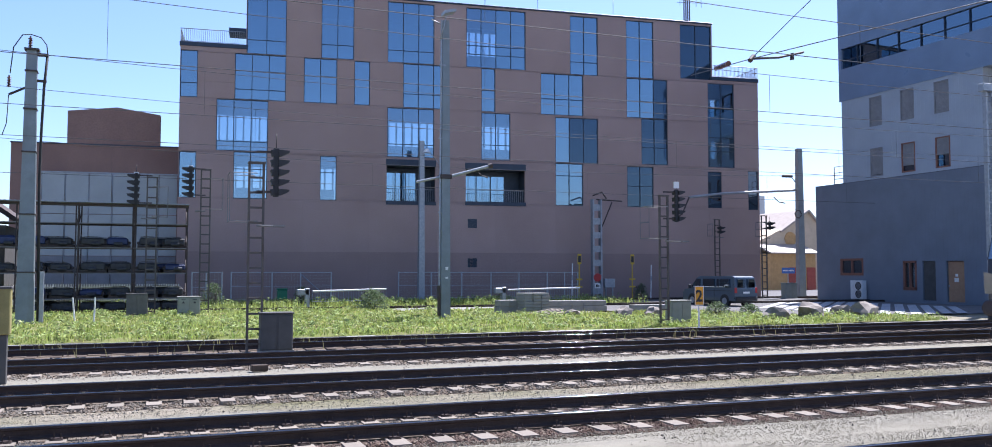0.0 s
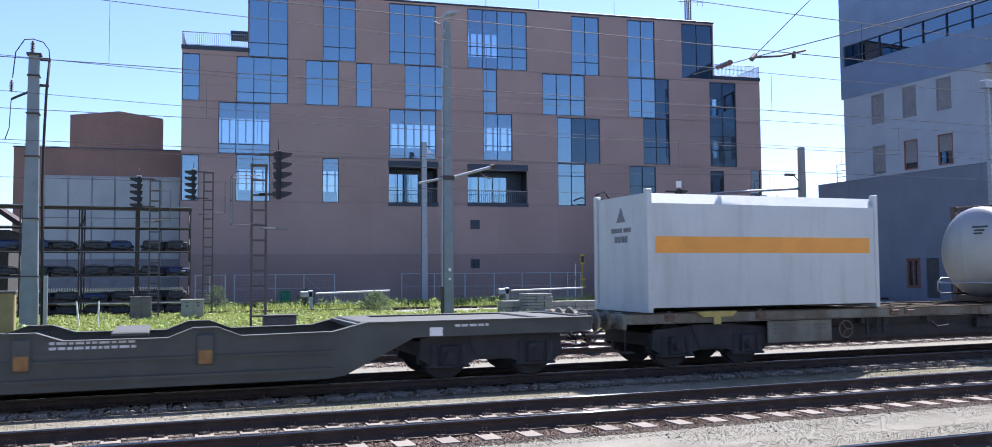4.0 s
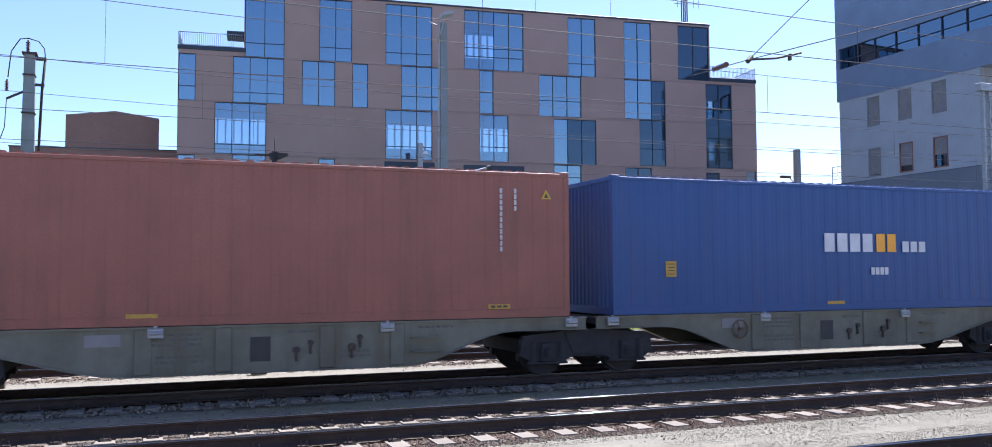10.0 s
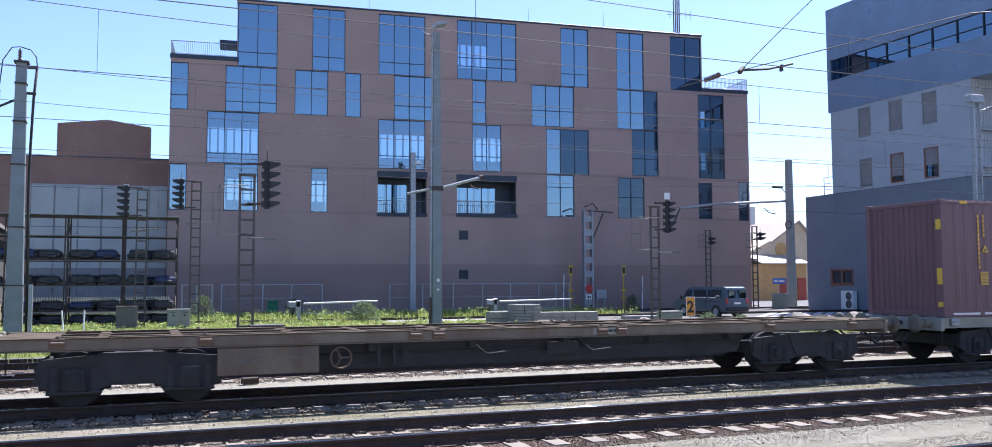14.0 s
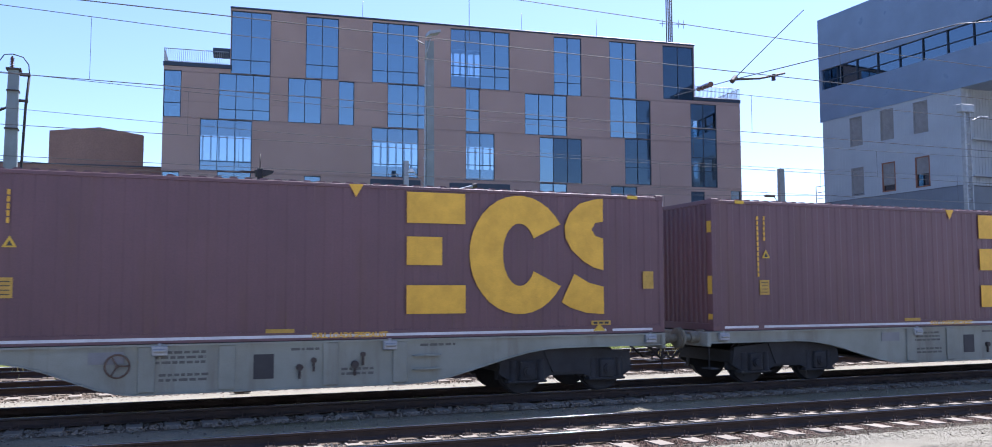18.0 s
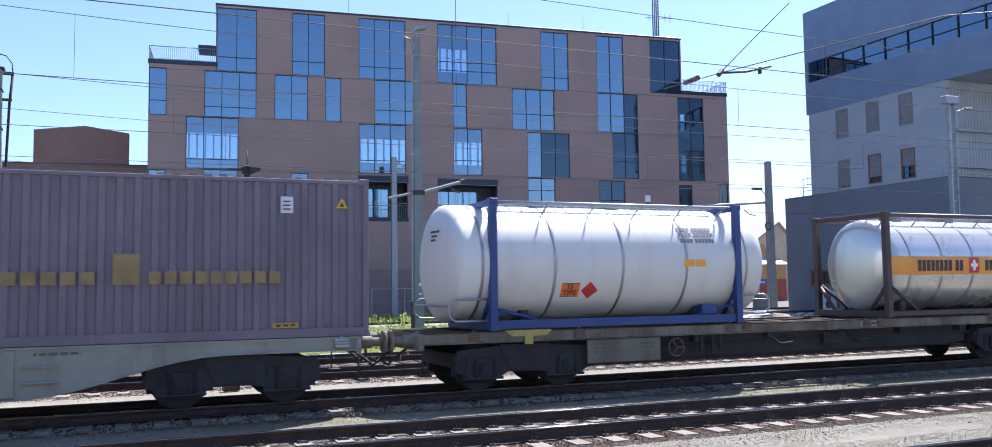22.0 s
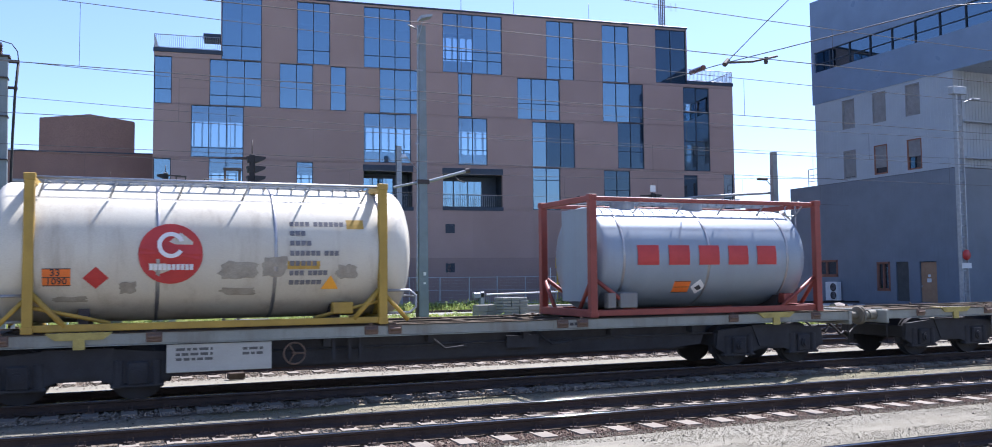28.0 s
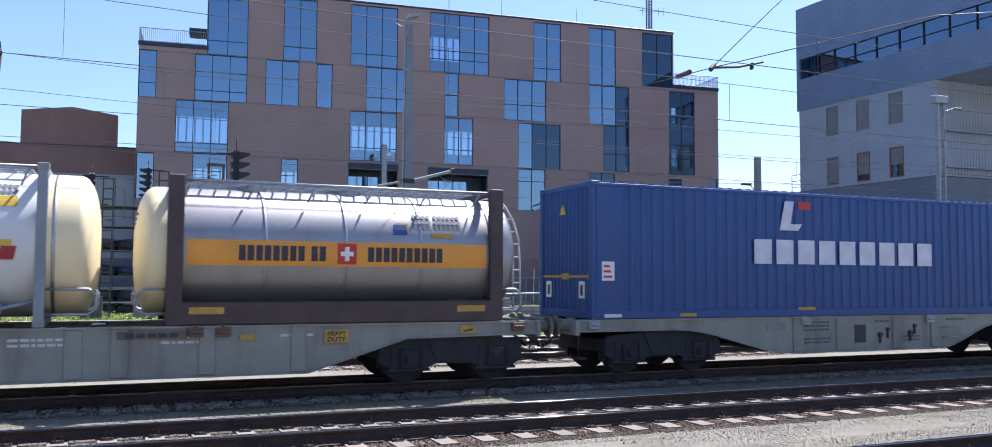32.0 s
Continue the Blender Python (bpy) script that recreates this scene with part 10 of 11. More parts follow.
    for k in range(5):
        ts.patch(s, 1.2 + k * 0.78, 1.73 + k * 0.78, -0.17, 0.25, 0.01)
    parts_of("name_block", s, RED, c, "name in red blocks")
    hazard(c, ts, 2.2, -0.85, "", "", ((0.65, 0.15, WHITE),))
    for x, w in ((0.42, 0.2), (0.72, 0.42)):
        part("valve_box", Solid().box(x, x + w, -1.2, -1.0, 0.18, 0.5, 0.02), TANK_DULL, c, "grey valve box on the base rail")
    part("panel", Solid().box(0.17, 0.2, -1.1, 0.4, 0.3, 2.3, 0.01), TANK_BLUEGREY, c)
    # short white box
    c = box_container(506.76, 9.125, 2.67, BOX_WHITE, "white corrugated short container with a round blue mark", 0.26, 0.032, doors=None)
    refrigerated_end(c, 2.67)
    s = Solid()
    s.prism([(4.12 + 1.0 * math.cos(k * math.pi / 20), 1.36 + 1.0 * math.sin(k * math.pi / 20)) for k in range(40)], "y", SIDE - 0.006, SIDE)
    on_side(c, s, INK_BLUE, "round_mark", "large round blue mark")
    s = Solid()
    bars(s, (7,), 3.2, 5.05, 1.28, 1.54, lambda q, a, b, v, w: q.box(a, b, SIDE - 0.012, SIDE - 0.007, v, w))
    s.prism([(3.85, 1.66), (5.10, 1.66), (5.06, 1.78), (4.0, 1.78)], "y", SIDE - 0.012, SIDE - 0.007)
    s.prism([(3.18, 1.08), (4.3, 1.08), (4.4, 1.2), (3.14, 1.2)], "y", SIDE - 0.012, SIDE - 0.007)
    parts_of("mark_detail", s, WHITE, c)
    s = Solid()
    bars(s, (3,), 1.87, 3.05, 1.28, 1.5, flat)
    bars(s, (5,), 5.42, 6.75, 1.24, 1.52, flat)
    bars(s, (2,), 6.92, 7.43, 1.27, 1.58, flat)
    write(s, "81105", 0.32, plane_put(7.56, 2.21), 0.012, 0.72)
    on_side(c, s, INK_BLUE, "lettering", "blue lettering blocks and figures")
    s = Solid()
    for k in range(11):
        s.box(8.55, 8.6, SIDE - 0.006, SIDE, 1.3 + k * 0.095, 1.36 + k * 0.095)
    for k in range(4):
        s.box(8.3, 8.35, SIDE - 0.006, SIDE, 2.0 + k * 0.095, 2.06 + k * 0.095)
    bars(s, (3,), 8.15, 8.42, 1.4, 1.49, flat)
    tagged(on_side(c, s, INK_BLUE, "code_column"), kind="stuff")
    on_side(c, Solid().prism([(8.12, 0.84), (8.4, 0.84), (8.26, 1.08)], "y", SIDE - 0.006, SIDE), YELLOW, "warning_triangle", "yellow warning triangle")
    on_side(c, Solid().box(8.48, 8.6, SIDE - 0.006, SIDE, 0.58, 1.04), NOTICE, "notice", "upright yellow notice")
    on_side(c, Solid().box(8.16, 8.36, SIDE - 0.006, SIDE, 0.62, 0.76), WHITE, "notice", "small white notice")
    on_side(c, Solid().box(8.21, 8.31, SIDE - 0.006, SIDE, 1.2, 1.34), YELLOW, "notice")
    c, ts = name_tank(518.2, TANK_WHITE, F_GREY, "white tank container with dark red name blocks and a painted face", MAROON_INK, smile=True, straps=5)
    s = Solid()
    ts.text(s, "FOODSTUFF ONLY", 0.12, 2.6, -0.4, 0.003, 0.7)
    part("lettering", s, INK, c)
    c, ts = band_tank(526.2, TANK_STEEL, F_BROWN, "steel tank container with an orange band in a brown frame", "beam", BAND_ORANGE, H=2.58, r=1.17, over=0.6, hazards=False, arched=1, deep_base=True)
    for y0, y1 in ((-1.26, -1.14), (1.14, 1.26)):
        part("base_beam", Solid().box(0.1, 5.95, y0, y1, 0.0, 0.4, 0.02), F_BROWN, c, "deep brown beam along the foot")
        for x in (-0.1, 5.9):
            part("corner_post", Solid().box(x, x + 0.27, y0, y1, 0.0, 2.6, 0.015), F_BROWN, c)
    for x in (0.28, 5.2):
        part("base_plate", Solid().box(x, x + 0.58, -1.268, -1.26, 0.19, 0.31), NOTICE, c, "small ochre plate on the beam")
    s = Solid()
    ts.patch(s, 3.95, 4.22, 0.36, 0.56, 0.012)
    part("square_mark", s, INK_BLUE, c, "small square blue mark")
    prof = [(-0.604, 0.0)] + [(-0.604 + 0.34 * (1 - math.cos(k * math.pi / 16)), 1.17 * math.sin(k * math.pi / 16) ** 0.75 + 0.003) for k in range(1, 9)] + [(-0.1, 1.175)]
    part("end_cap", Solid().spin(prof, ts.zc, 48), TANK_CREAM, c, "cream-painted dished end")
    c = box_container(534.4, L, H, ROYAL, "royal-blue corrugated container with pale name blocks", 0.28, 0.030)
    blue_marks(c, L, H)


def blue_marks(c, L, H):
    s = Solid()
    bars(s, (9,), 4.15, 9.86, 1.2, 1.76, flat)
    s.prism([(4.95, 1.98), (5.5, 1.98), (5.62, 2.13), (5.28, 2.13), (5.38, 2.66), (5.12, 2.66)], "y", SIDE - 0.006, SIDE)
    parts_of("name_block", s, PALE, c, "name in pale blocks under a small mark")
    on_side(c, Solid().box(5.5, 5.88, SIDE - 0.006, SIDE, 2.48, 2.66), RED, "mark")
    side_extras(c, L, H, ochre=False)
    on_side(c, Solid().box(0.11, 0.74, SIDE + 0.002, SIDE + 0.06, 0.166, H - 0.11), ROYAL, "post_panel", "smooth panel behind the corner post")
    on_side(c, Solid().box(0.24, 0.54, SIDE - 0.006, SIDE, 0.8, 1.2), WHITE, "white_label", "white notice with red print")
    s = Solid()
    for k in range(3):
        s.box(0.28, 0.49 - 0.03 * k, SIDE - 0.01, SIDE - 0.007, 0.86 + k * 0.11, 0.905 + k * 0.11)
    on_side(c, s, RED, "label_print")
    for y in (-0.75, 0.78):
        part("white_label", Solid().box(0.018, 0.03, y - 0.12, y + 0.12, 0.42, 0.78), WHITE, c, "white placard on the end wall")
        part("label_print", Solid().box(0.014, 0.018, y - 0.06, y + 0.05, 0.48, 0.7), INK, c)
    part("arrow", Solid().box(0.018, 0.03, -1.0, 1.1, 0.86, 0.91).prism([(-1.0, 0.82), (-1.0, 0.95), (-1.2, 0.885)], "x", 0.018, 0.03).box(0.012, 0.018, -0.2, 0.12, 0.82, 0.95), NOTICE, c, "yellow arrow along the end wall")
    part("warning_triangle", Solid().prism([(-0.02, 2.25), (0.26, 2.25), (0.12, 2.48)], "x", 0.018, 0.03), YELLOW, c, "yellow warning triangle")
    for x in (0.3, 2.2):
        on_side(c, Solid().box(x, x + 0.42, SIDE - 0.005, SIDE, 0.03, 0.1), PALE if x < 1 else NOTICE, "notice")


def refrigerated_end(c, H):
    """Flat leading end with one framed door, signs beside it and a striped bumper."""
    part("end_wall", Solid().box(0.02, 0.07, -1.07, 1.07, 0.16, H - 0.1, 0.01), BOX_WHITE, c)
    d = part("door", Solid().box(-0.012, 0.02, -1.02, 0.0, 0.66, H - 0.16, 0.01), BOX_WHITE, c, "white door in a dark seal")
    q = Solid()
    for y in (-1.05, 0.02):
        q.box(-0.005, 0.02, y - 0.02, y + 0.02, 0.64, H - 0.14)
    for z in (0.63, H - 0.14):
        q.box(-0.005, 0.02, -1.05, 0.02, z - 0.02, z + 0.02)
    part("seal", q, RUBBER, d)
    q = Solid()
    for y in (-0.94, -0.1):
        q.cyl((-0.03, y, 0.6), (-0.03, y, H - 0.12), 0.018, 8)
    for z in (0.85, 1.5, 2.1):
        q.box(-0.04, -0.012, -0.2, -0.02, z - 0.03, z + 0.03)
    q.box(-0.05, -0.03, -0.92, -0.55, 1.2, 1.24)
    part("lock_rod", q, DOOR_BAR, d)
    q = Solid()
    for k, (z, w) in enumerate(((2.3, 0.5), (2.2, 0.2), (1.98, 0.6), (1.88, 0.55), (1.78, 0.6), (1.6, 0.62), (1.5, 0.5), (1.4, 0.62))):
        q.box(-0.016, -0.012, -0.22 - w, -0.22, z, z + 0.05)
    tagged(part("inscription", q, WORN_INK, d), kind="stuff")
    q = Solid()
    for z, hh in ((2.02, 0.12), (0.72, 0.2)):
        q.box(0.012, 0.02, 0.56, 0.8, z, z + hh)
    parts_of("notice", q, NOTICE, c, "yellow notice")
    for z in (1.68, 0.96):
        part("warning_triangle", Solid().prism([(0.53, z), (0.83, z), (0.68, z + 0.26)], "x", 0.012, 0.02), YELLOW, c, "yellow warning triangle")
        part("triangle_print", Solid().box(0.008, 0.012, 0.66, 0.7, z + 0.05, z + 0.16), INK, c)
    part("round_mark", Solid().prism([(0.36 + 0.19 * math.cos(k * math.pi / 12), 2.3 + 0.22 * math.sin(k * math.pi / 12)) for k in range(24)], "x", 0.012, 0.02), INK_BLUE, c, "small round blue mark")
    part("mark_detail", Solid().box(0.008, 0.012, 0.2, 0.52, 2.28, 2.33), WHITE, c)
    q = Solid()
    for z in (0.18, 0.52):
        q.box(-0.03, 0.02, -1.05, 1.05, z - 0.025, z + 0.025, 0.01)
    for y in (-1.02, 1.02):
        q.box(-0.03, 0.02, y - 0.03, y + 0.03, 0.18, 0.52)
    part("bumper_frame", q, STEEL_DARK, c)
    q = Solid()
    for y in (-0.95, 0.4):
        q.box(0.01, 0.02, y, y + 0.55, 0.33, 0.41)
    parts_of("stripe", q, RED, c, "red stripe on the bumper")
    part("notice", Solid().box(0.008, 0.018, -0.28, 0.28, 0.36, 0.46), NOTICE, c, "yellow notice")


def wagons():
    pocket_wagon(58.05)
    skeletal_wagon(84.75)
    articulated_wagon(108.65, W_BLUE, 10.6, 13.0, "blue articulated container wagon with yellow fittings")
    fishbelly_wagon(130.7, 6.1, 7.85, 3.3, "dull grey fishbelly container wagon")
    stanchion_wagon(149.2)
    grey = "grey-green articulated container wagon with deep curved sides"
    articulated_wagon(174.05, W_MOSS, 12.0, 14.2, "dull mossy grey articulated container wagon with deep curved sides")
    skeletal_wagon(198.7)
    fishbelly_wagon(218.45, 7.01, 9.2, 3.65, "dull grey long fishbelly container wagon with dark panels", long=True)
    skeletal_wagon(238.6, 2, False)
    for xi in (263.9, 293.45, 323.0, 352.55):
        articulated_wagon(xi, W_GREY, 12.0, 14.2, grey)
    for xi in (377.25, 397.1, 417.0):
        skeletal_wagon(xi)
    articulated_wagon(442.1, W_GREY, 12.0, 14.2, grey)
    for xi in (466.75, 486.5):
        skeletal_wagon(xi, 1)
    skeletal_wagon(506.3, 1, short_panel=True)
    w = fishbelly_wagon(525.05, 6.35, 8.15, 3.5, "pale grey-green fishbelly container wagon with yellow plates", W_GREY)
    for x0, x1, z0, z1 in ((3.78, 4.23, 0.82, 1.06), (6.42, 6.74, 0.94, 1.09)):
        placard(w, x0, x1, z0, z1, -1.244, NOTICE, "warning_plate", "small yellow plate")
    s = Solid()
    for text, z in (("HEAVY", 0.955), ("DUTY", 0.845)):
        write(s, text, 0.115, lambda u, v, z=z: (3.83 + u, -1.253, z + v), 0.004, 0.35)
    s.prism([(6.48, 0.97), (6.68, 1.0), (6.68, 1.04), (6.48, 1.0)], "y", -1.256, -1.252)
    part("plate_print", s, INK, w)
    articulated_wagon(548.3, W_GREY, 12.0, 14.2, grey)

# ---- locomotive ----
L_BLUE = mat("midnight_blue_paint", (0.03, 0.042, 0.068), 0.3, grain=0.8, amount=0.25, bump=0.01, coat=0.4)
L_GREEN = mat("bright_green_paint", (0.015, 0.30, 0.045), 0.35, grain=0.8, amount=0.2, bump=0.01, coat=0.3)
L_GREY = mat("anthracite_paint", (0.055, 0.058, 0.065), 0.5, grain=1.0, amount=0.3, bump=0.03, stain=((0.06, 0.05, 0.045), 0.4))
L_CABROOF = mat("silver_grey_paint", (0.075, 0.08, 0.086), 0.8, grain=1.0, amount=0.3, bump=0.01, spec=0.12)
L_ROOF = mat("roof_grey_paint", (0.19, 0.195, 0.205), 0.55, grain=1.0, amount=0.35, bump=0.03, stain=((0.1, 0.09, 0.08), 0.4))
L_SKY = mat("printed_sky_film", (0.06, 0.19, 0.32), 0.35, alt=(0.32, 0.45, 0.52), grain=0.6, amount=0.62, bump=0.0, fine=1.6, coat=0.3)
L_HILL = mat("printed_hill_film", (0.05, 0.12, 0.25), 0.35, alt=(0.10, 0.2, 0.34), grain=0.8, amount=0.6, bump=0.0, fine=4, coat=0.3)
L_FOREST = mat("printed_forest_film", (0.016, 0.05, 0.022), 0.45, alt=(0.05, 0.10, 0.04), grain=7, amount=0.8, bump=0.0, fine=25)
L_MUTED = mat("muted_green_film", (0.09, 0.14, 0.11), 0.5, grain=3, amount=0.3, bump=0)
LAMP_GLASS = mat("headlamp_glass", (0.32, 0.3, 0.27), 0.1, 0.5, grain=4, amount=0.2, bump=0)
CAB_YELLOW = mat("cab_interior", (0.42, 0.31, 0.12), 0.8, grain=2, amount=0.3, bump=0)


def locomotive(xi):
    n = on_train(thing("locomotive", pose(0, 0, 0), "dark blue and green electric locomotive with one raised pantograph", "locomotive"), xi)
    LN = 18.98
    lev = [(1.0, 1.44, 0.62), (1.3, 1.48, 0.50), (2.05, 1.49, 0.42), (2.36, 1.49, 0.44), (2.95, 1.475, 0.60), (3.35, 1.42, 0.78), (3.58, 1.30, 1.0), (3.72, 1.12, 1.3), (3.80, 0.85, 1.6), (3.83, 0.5, 1.8)]
    s = Solid()
    cols = []
    for z, w, xe in lev:
        wm = w if z < 3.3 else w * 0.86
        nose = w * (0.80 if z < 3.5 else 0.9)
        row = [(xe, nose), (xe + 0.22, w * 0.93), (xe + 0.62, w), (3.41, w), (3.43, wm), (9.49, wm), (LN - 3.41, wm), (LN - 3.39, w), (LN - xe - 0.62, w), (LN - xe - 0.22, w * 0.93), (LN - xe, nose)]
        cols.append([(x, -y, z) for x, y in row] + [(x, y, z) for x, y in row[::-1]])
    m = len(cols[0])
    vs = [p for c in cols for p in c]
    fs = []
    for i in range(len(cols) - 1):
        fs += [(i * m + k, i * m + (k + 1) % m, (i + 1) * m + (k + 1) % m, (i + 1) * m + k) for k in range(m)]
    fs += [tuple(range(m))[::-1], tuple(range((len(cols) - 1) * m, len(cols) * m))]
    s.add(vs, fs[:-2], True)
    s.add(vs, fs[-2:])
    part("body", s, L_BLUE, n)
    # grey cab roofs, standing a little off the shell
    top = [lv for lv in lev if lv[0] >= 3.34]
    for end in (0, 1):
        vs = []
        for z, w, xe in top:
            row = [(xe - 0.012, w * (0.8 if z < 3.5 else 0.9)), (xe + 0.22, w * 0.93 + 0.012), (xe + 0.62, w + 0.012), (3.41, w + 0.012)]
            ring = [(x, -y, z + 0.012) for x, y in row[::-1]] + [(x, y, z + 0.012) for x, y in row]
            vs += [(x if end == 0 else LN - x, y, z) for x, y, z in ring]
        fs = [(i * 8 + k, i * 8 + k + 1, i * 8 + k + 9, i * 8 + k + 8) for i in range(len(top) - 1) for k in range(7)]
        fs.append(tuple(range((len(top) - 1) * 8, len(top) * 8)))
        part("cab_roof", Solid().add(vs, fs, True), L_CABROOF, n, "silver-grey cab roof")
    s = Solid()
    s.box(0.75, LN - 0.75, -1.4915, 1.4915, 0.92, 1.45, 0.02)
    part("solebar", s, L_GREY, n)
    # roof equipment fairing with louvres
    for a, b in ((3.42, 7.4), (7.42, 11.2), (11.22, 15.58)):
        part("roof_fairing", Solid().prism([(-1.43, 3.30), (-1.42, 3.33), (-1.30, 3.755), (-1.27, 3.79), (1.27, 3.79), (1.30, 3.755), (1.42, 3.33), (1.43, 3.30)], "x", a, b), L_ROOF, n, "grey roof fairing")
    for a in (4.75, 14.2):
        for y in (-1, 1):
            g = part("vent_frame", Solid().prism([(y * 1.43, 3.345), (y * 1.32, 3.70), (y * 1.28, 3.69), (y * 1.39, 3.33)], "x", a, a + 1.25), BLACK, n, "dark air intake frame")
            for k in range(4):
                z = 3.41 + k * 0.065
                yy = 1.445 - (z - 3.33) * 0.31
                part("louvre", Solid().box(a + 0.08, a + 1.17, y * (yy + 0.012), y * (yy - 0.03), z, z + 0.03), L_ROOF, g)
    s = Solid()
    for x in (3.7, 5.0, 6.3, 7.6, 9.0, 10.4, 11.8, 13.1, 14.4):
        s.cyl((x, -1.44, 3.31), (x, -1.48, 3.31), 0.03, 8)
    s.box(3.5, 15.5, -1.46, -1.42, 3.27, 3.31)
    part("gutter", s, BLACK, n)
    # glazing and lamps at both cabs
    for end in (0, 1):
        def ex(x):
            return x if end == 0 else LN - x
        q = Solid()
        rows = [(2.40, 0.44, 1.16), (2.95, 0.59, 1.16), (3.36, 0.78, 1.10)]
        vs = []
        for d in (-0.03, 0.01):
            for z, xe, w in rows:
                vs += [(ex(xe + d), -w, z), (ex(xe + d), w, z)]
        q.add(vs, [(0, 1, 3, 2), (2, 3, 5, 4), (6, 8, 9, 7), (8, 10, 11, 9), (0, 6, 7, 1), (4, 5, 11, 10), (0, 2, 8, 6), (2, 4, 10, 8), (1, 7, 9, 3), (3, 9, 11, 5)])
        part("windscreen", q, GLASS_CAB, n, "raked windscreen")
        for sy in (-1, 1):
            vs = []
            for z, w, xe in lev:
                if 2.3 < z < 3.4:
                    vs += [(ex(xe - 0.015), sy * w * 0.79, z + 0.03), (ex(xe + 0.20), sy * (w * 0.925 + 0.015), z + 0.03)]
            m = len(vs)
            vs += [(x + (0.012 if end == 0 else -0.012), y - sy * 0.012, z) for x, y, z in vs]
            fs = [(i, i + 1, i + 3, i + 2) for i in range(0, m - 2, 2)] + [(m + i, m + i + 2, m + i + 3, m + i + 1) for i in range(0, m - 2, 2)]
            part("corner_window", Solid().add(vs, fs), GLASS_CAB, n, "curved windscreen corner")
        q = Solid()
        for y in (-0.5, 0.5):
            q.tube([(ex(0.40), y, 2.38), (ex(0.54), y + 0.25, 2.9)], 0.018)
        part("wiper", q, BLACK, n)
        for y in (-1, 1):
            q = Solid()
            q.prism([(y * 0.92, 1.42), (y * 1.30, 1.42), (y * 1.32, 2.02), (y * 0.98, 1.98)], "x", ex(0.40), ex(0.7))
            part("headlamp", q, LAMP_GLASS, n, "cluster of headlamps")
            q = Solid()
            for k in range(3):
                q.box(ex(0.42), ex(0.52), y * 0.2, y * 0.86, 1.46 + k * 0.17, 1.56 + k * 0.17)
            part("grille", q, L_GREEN, n)
            # side door with window, rails and step
            d = part("cab_door", Solid().box(ex(2.42), ex(3.06), y * 1.494, y * 1.47, 1.60, 3.2, 0.01), L_BLUE if end == 0 or y > 0 else L_SKY, n, "cab side door")
            if end == 0:
                part("door_panel", Solid().box(ex(2.42), ex(3.06), y * 1.50, y * 1.48, 1.60, 2.51, 0.01), L_GREEN, d, "green lower door panel")
                part("door_sill", Solid().box(ex(2.46), ex(3.0), y * 1.51, y * 1.48, 1.54, 1.58), WHITE, d)
            part("window_frame", Solid().box(ex(2.44), ex(2.97), y * 1.508, y * 1.485, 2.50, 3.14, 0.03), RUBBER, d)
            part("window_pane", Solid().box(ex(2.49), ex(2.92), y * 1.516, y * 1.487, 2.55, 3.09, 0.02), CAB_YELLOW, d, "door window with a yellow blind")
            for x in (2.34, 3.09):
                part("grab_rail", Solid().tube([(ex(x), y * 1.48, 1.30), (ex(x), y * 1.56, 1.35), (ex(x), y * 1.56, 2.85), (ex(x), y * 1.47, 2.9)], 0.024), GALV, d)
            q = Solid()
            for z in (0.42, 0.68, 0.92):
                q.box(ex(2.52), ex(2.97), y * 1.44, y * 1.24, z, z + 0.03)
            for x in (2.50, 2.97):
                q.box(ex(x), ex(x + 0.03), y * 1.44, y * 1.4, 0.42, 0.98)
            part("step", q, L_GREY, n)
            part("lamp_cover", Solid().cyl((ex(3.27), y * 1.46, 3.04), (ex(3.27), y * 1.52, 3.04), 0.085, 14), WHITE, n, "round white side lamp")
            part("buffer", shared("buffer", STEEL_DARK, buffer_form), None, n, "buffer with a domed head", pose(ex(0.58), y * 0.875, 1.03, 0, 0, 180 if end == 0 else 0))
        q = Solid()
        q.box(ex(0.5), ex(1.0), -1.35, 1.35, 0.62, 1.2, 0.05)
        q.prism([(-1.3, 0.2), (1.3, 0.2), (1.2, 0.62), (-1.2, 0.62)], "x", ex(0.55), ex(0.75))
        part("buffer_beam", q, W_DARK, n)
        q = Solid()
        q.box(ex(0.2), ex(0.55), -0.07, 0.07, 0.95, 1.08, 0.02)
        for yy in (-0.35, 0.35):
            q.tube([(ex(0.5), yy, 0.8), (ex(0.3), yy, 0.55), (ex(0.2), yy, 0.5)], 0.03)
        part("coupling", q, STEEL_DARK, n)
    # livery on the platform side and its mirror
    for y in (-1, 1):
        def plate(pts, material, name, lift=0.0, label=""):
            part(name, Solid().prism(pts, "y", y * (1.497 + lift), y * (1.47)), material, n, label)
        plate([(0.82, 1.452), (3.12, 1.452), (3.80, 2.27), (3.5, 2.52), (2.40, 2.52), (1.89, 2.10), (0.80, 2.10)], L_GREEN, "livery_panel", 0.0, "bright green panel")
        plate([(3.80, 2.27), (6.14, 2.27), (6.70, 1.462), (17.5, 1.462), (17.5, 1.61), (6.85, 1.61), (6.10, 2.52), (3.5, 2.52)], L_GREEN, "livery_stripe", 0.0, "bright green stripe")
        plate([(17.5, 1.452), (18.16, 1.452), (18.18, 2.05), (17.62, 1.66), (17.5, 1.61)], L_GREEN, "livery_panel", 0.0, "bright green panel")
        # fine pale lines along the green edges
        for x in (1.43, 3.42):
            part("panel_joint", Solid().box(x, x + 0.012, y * 1.5, y * 1.48, 1.46, 2.1 if x < 2 else 2.5), BLACK, n)
    rnd = random.Random(4)

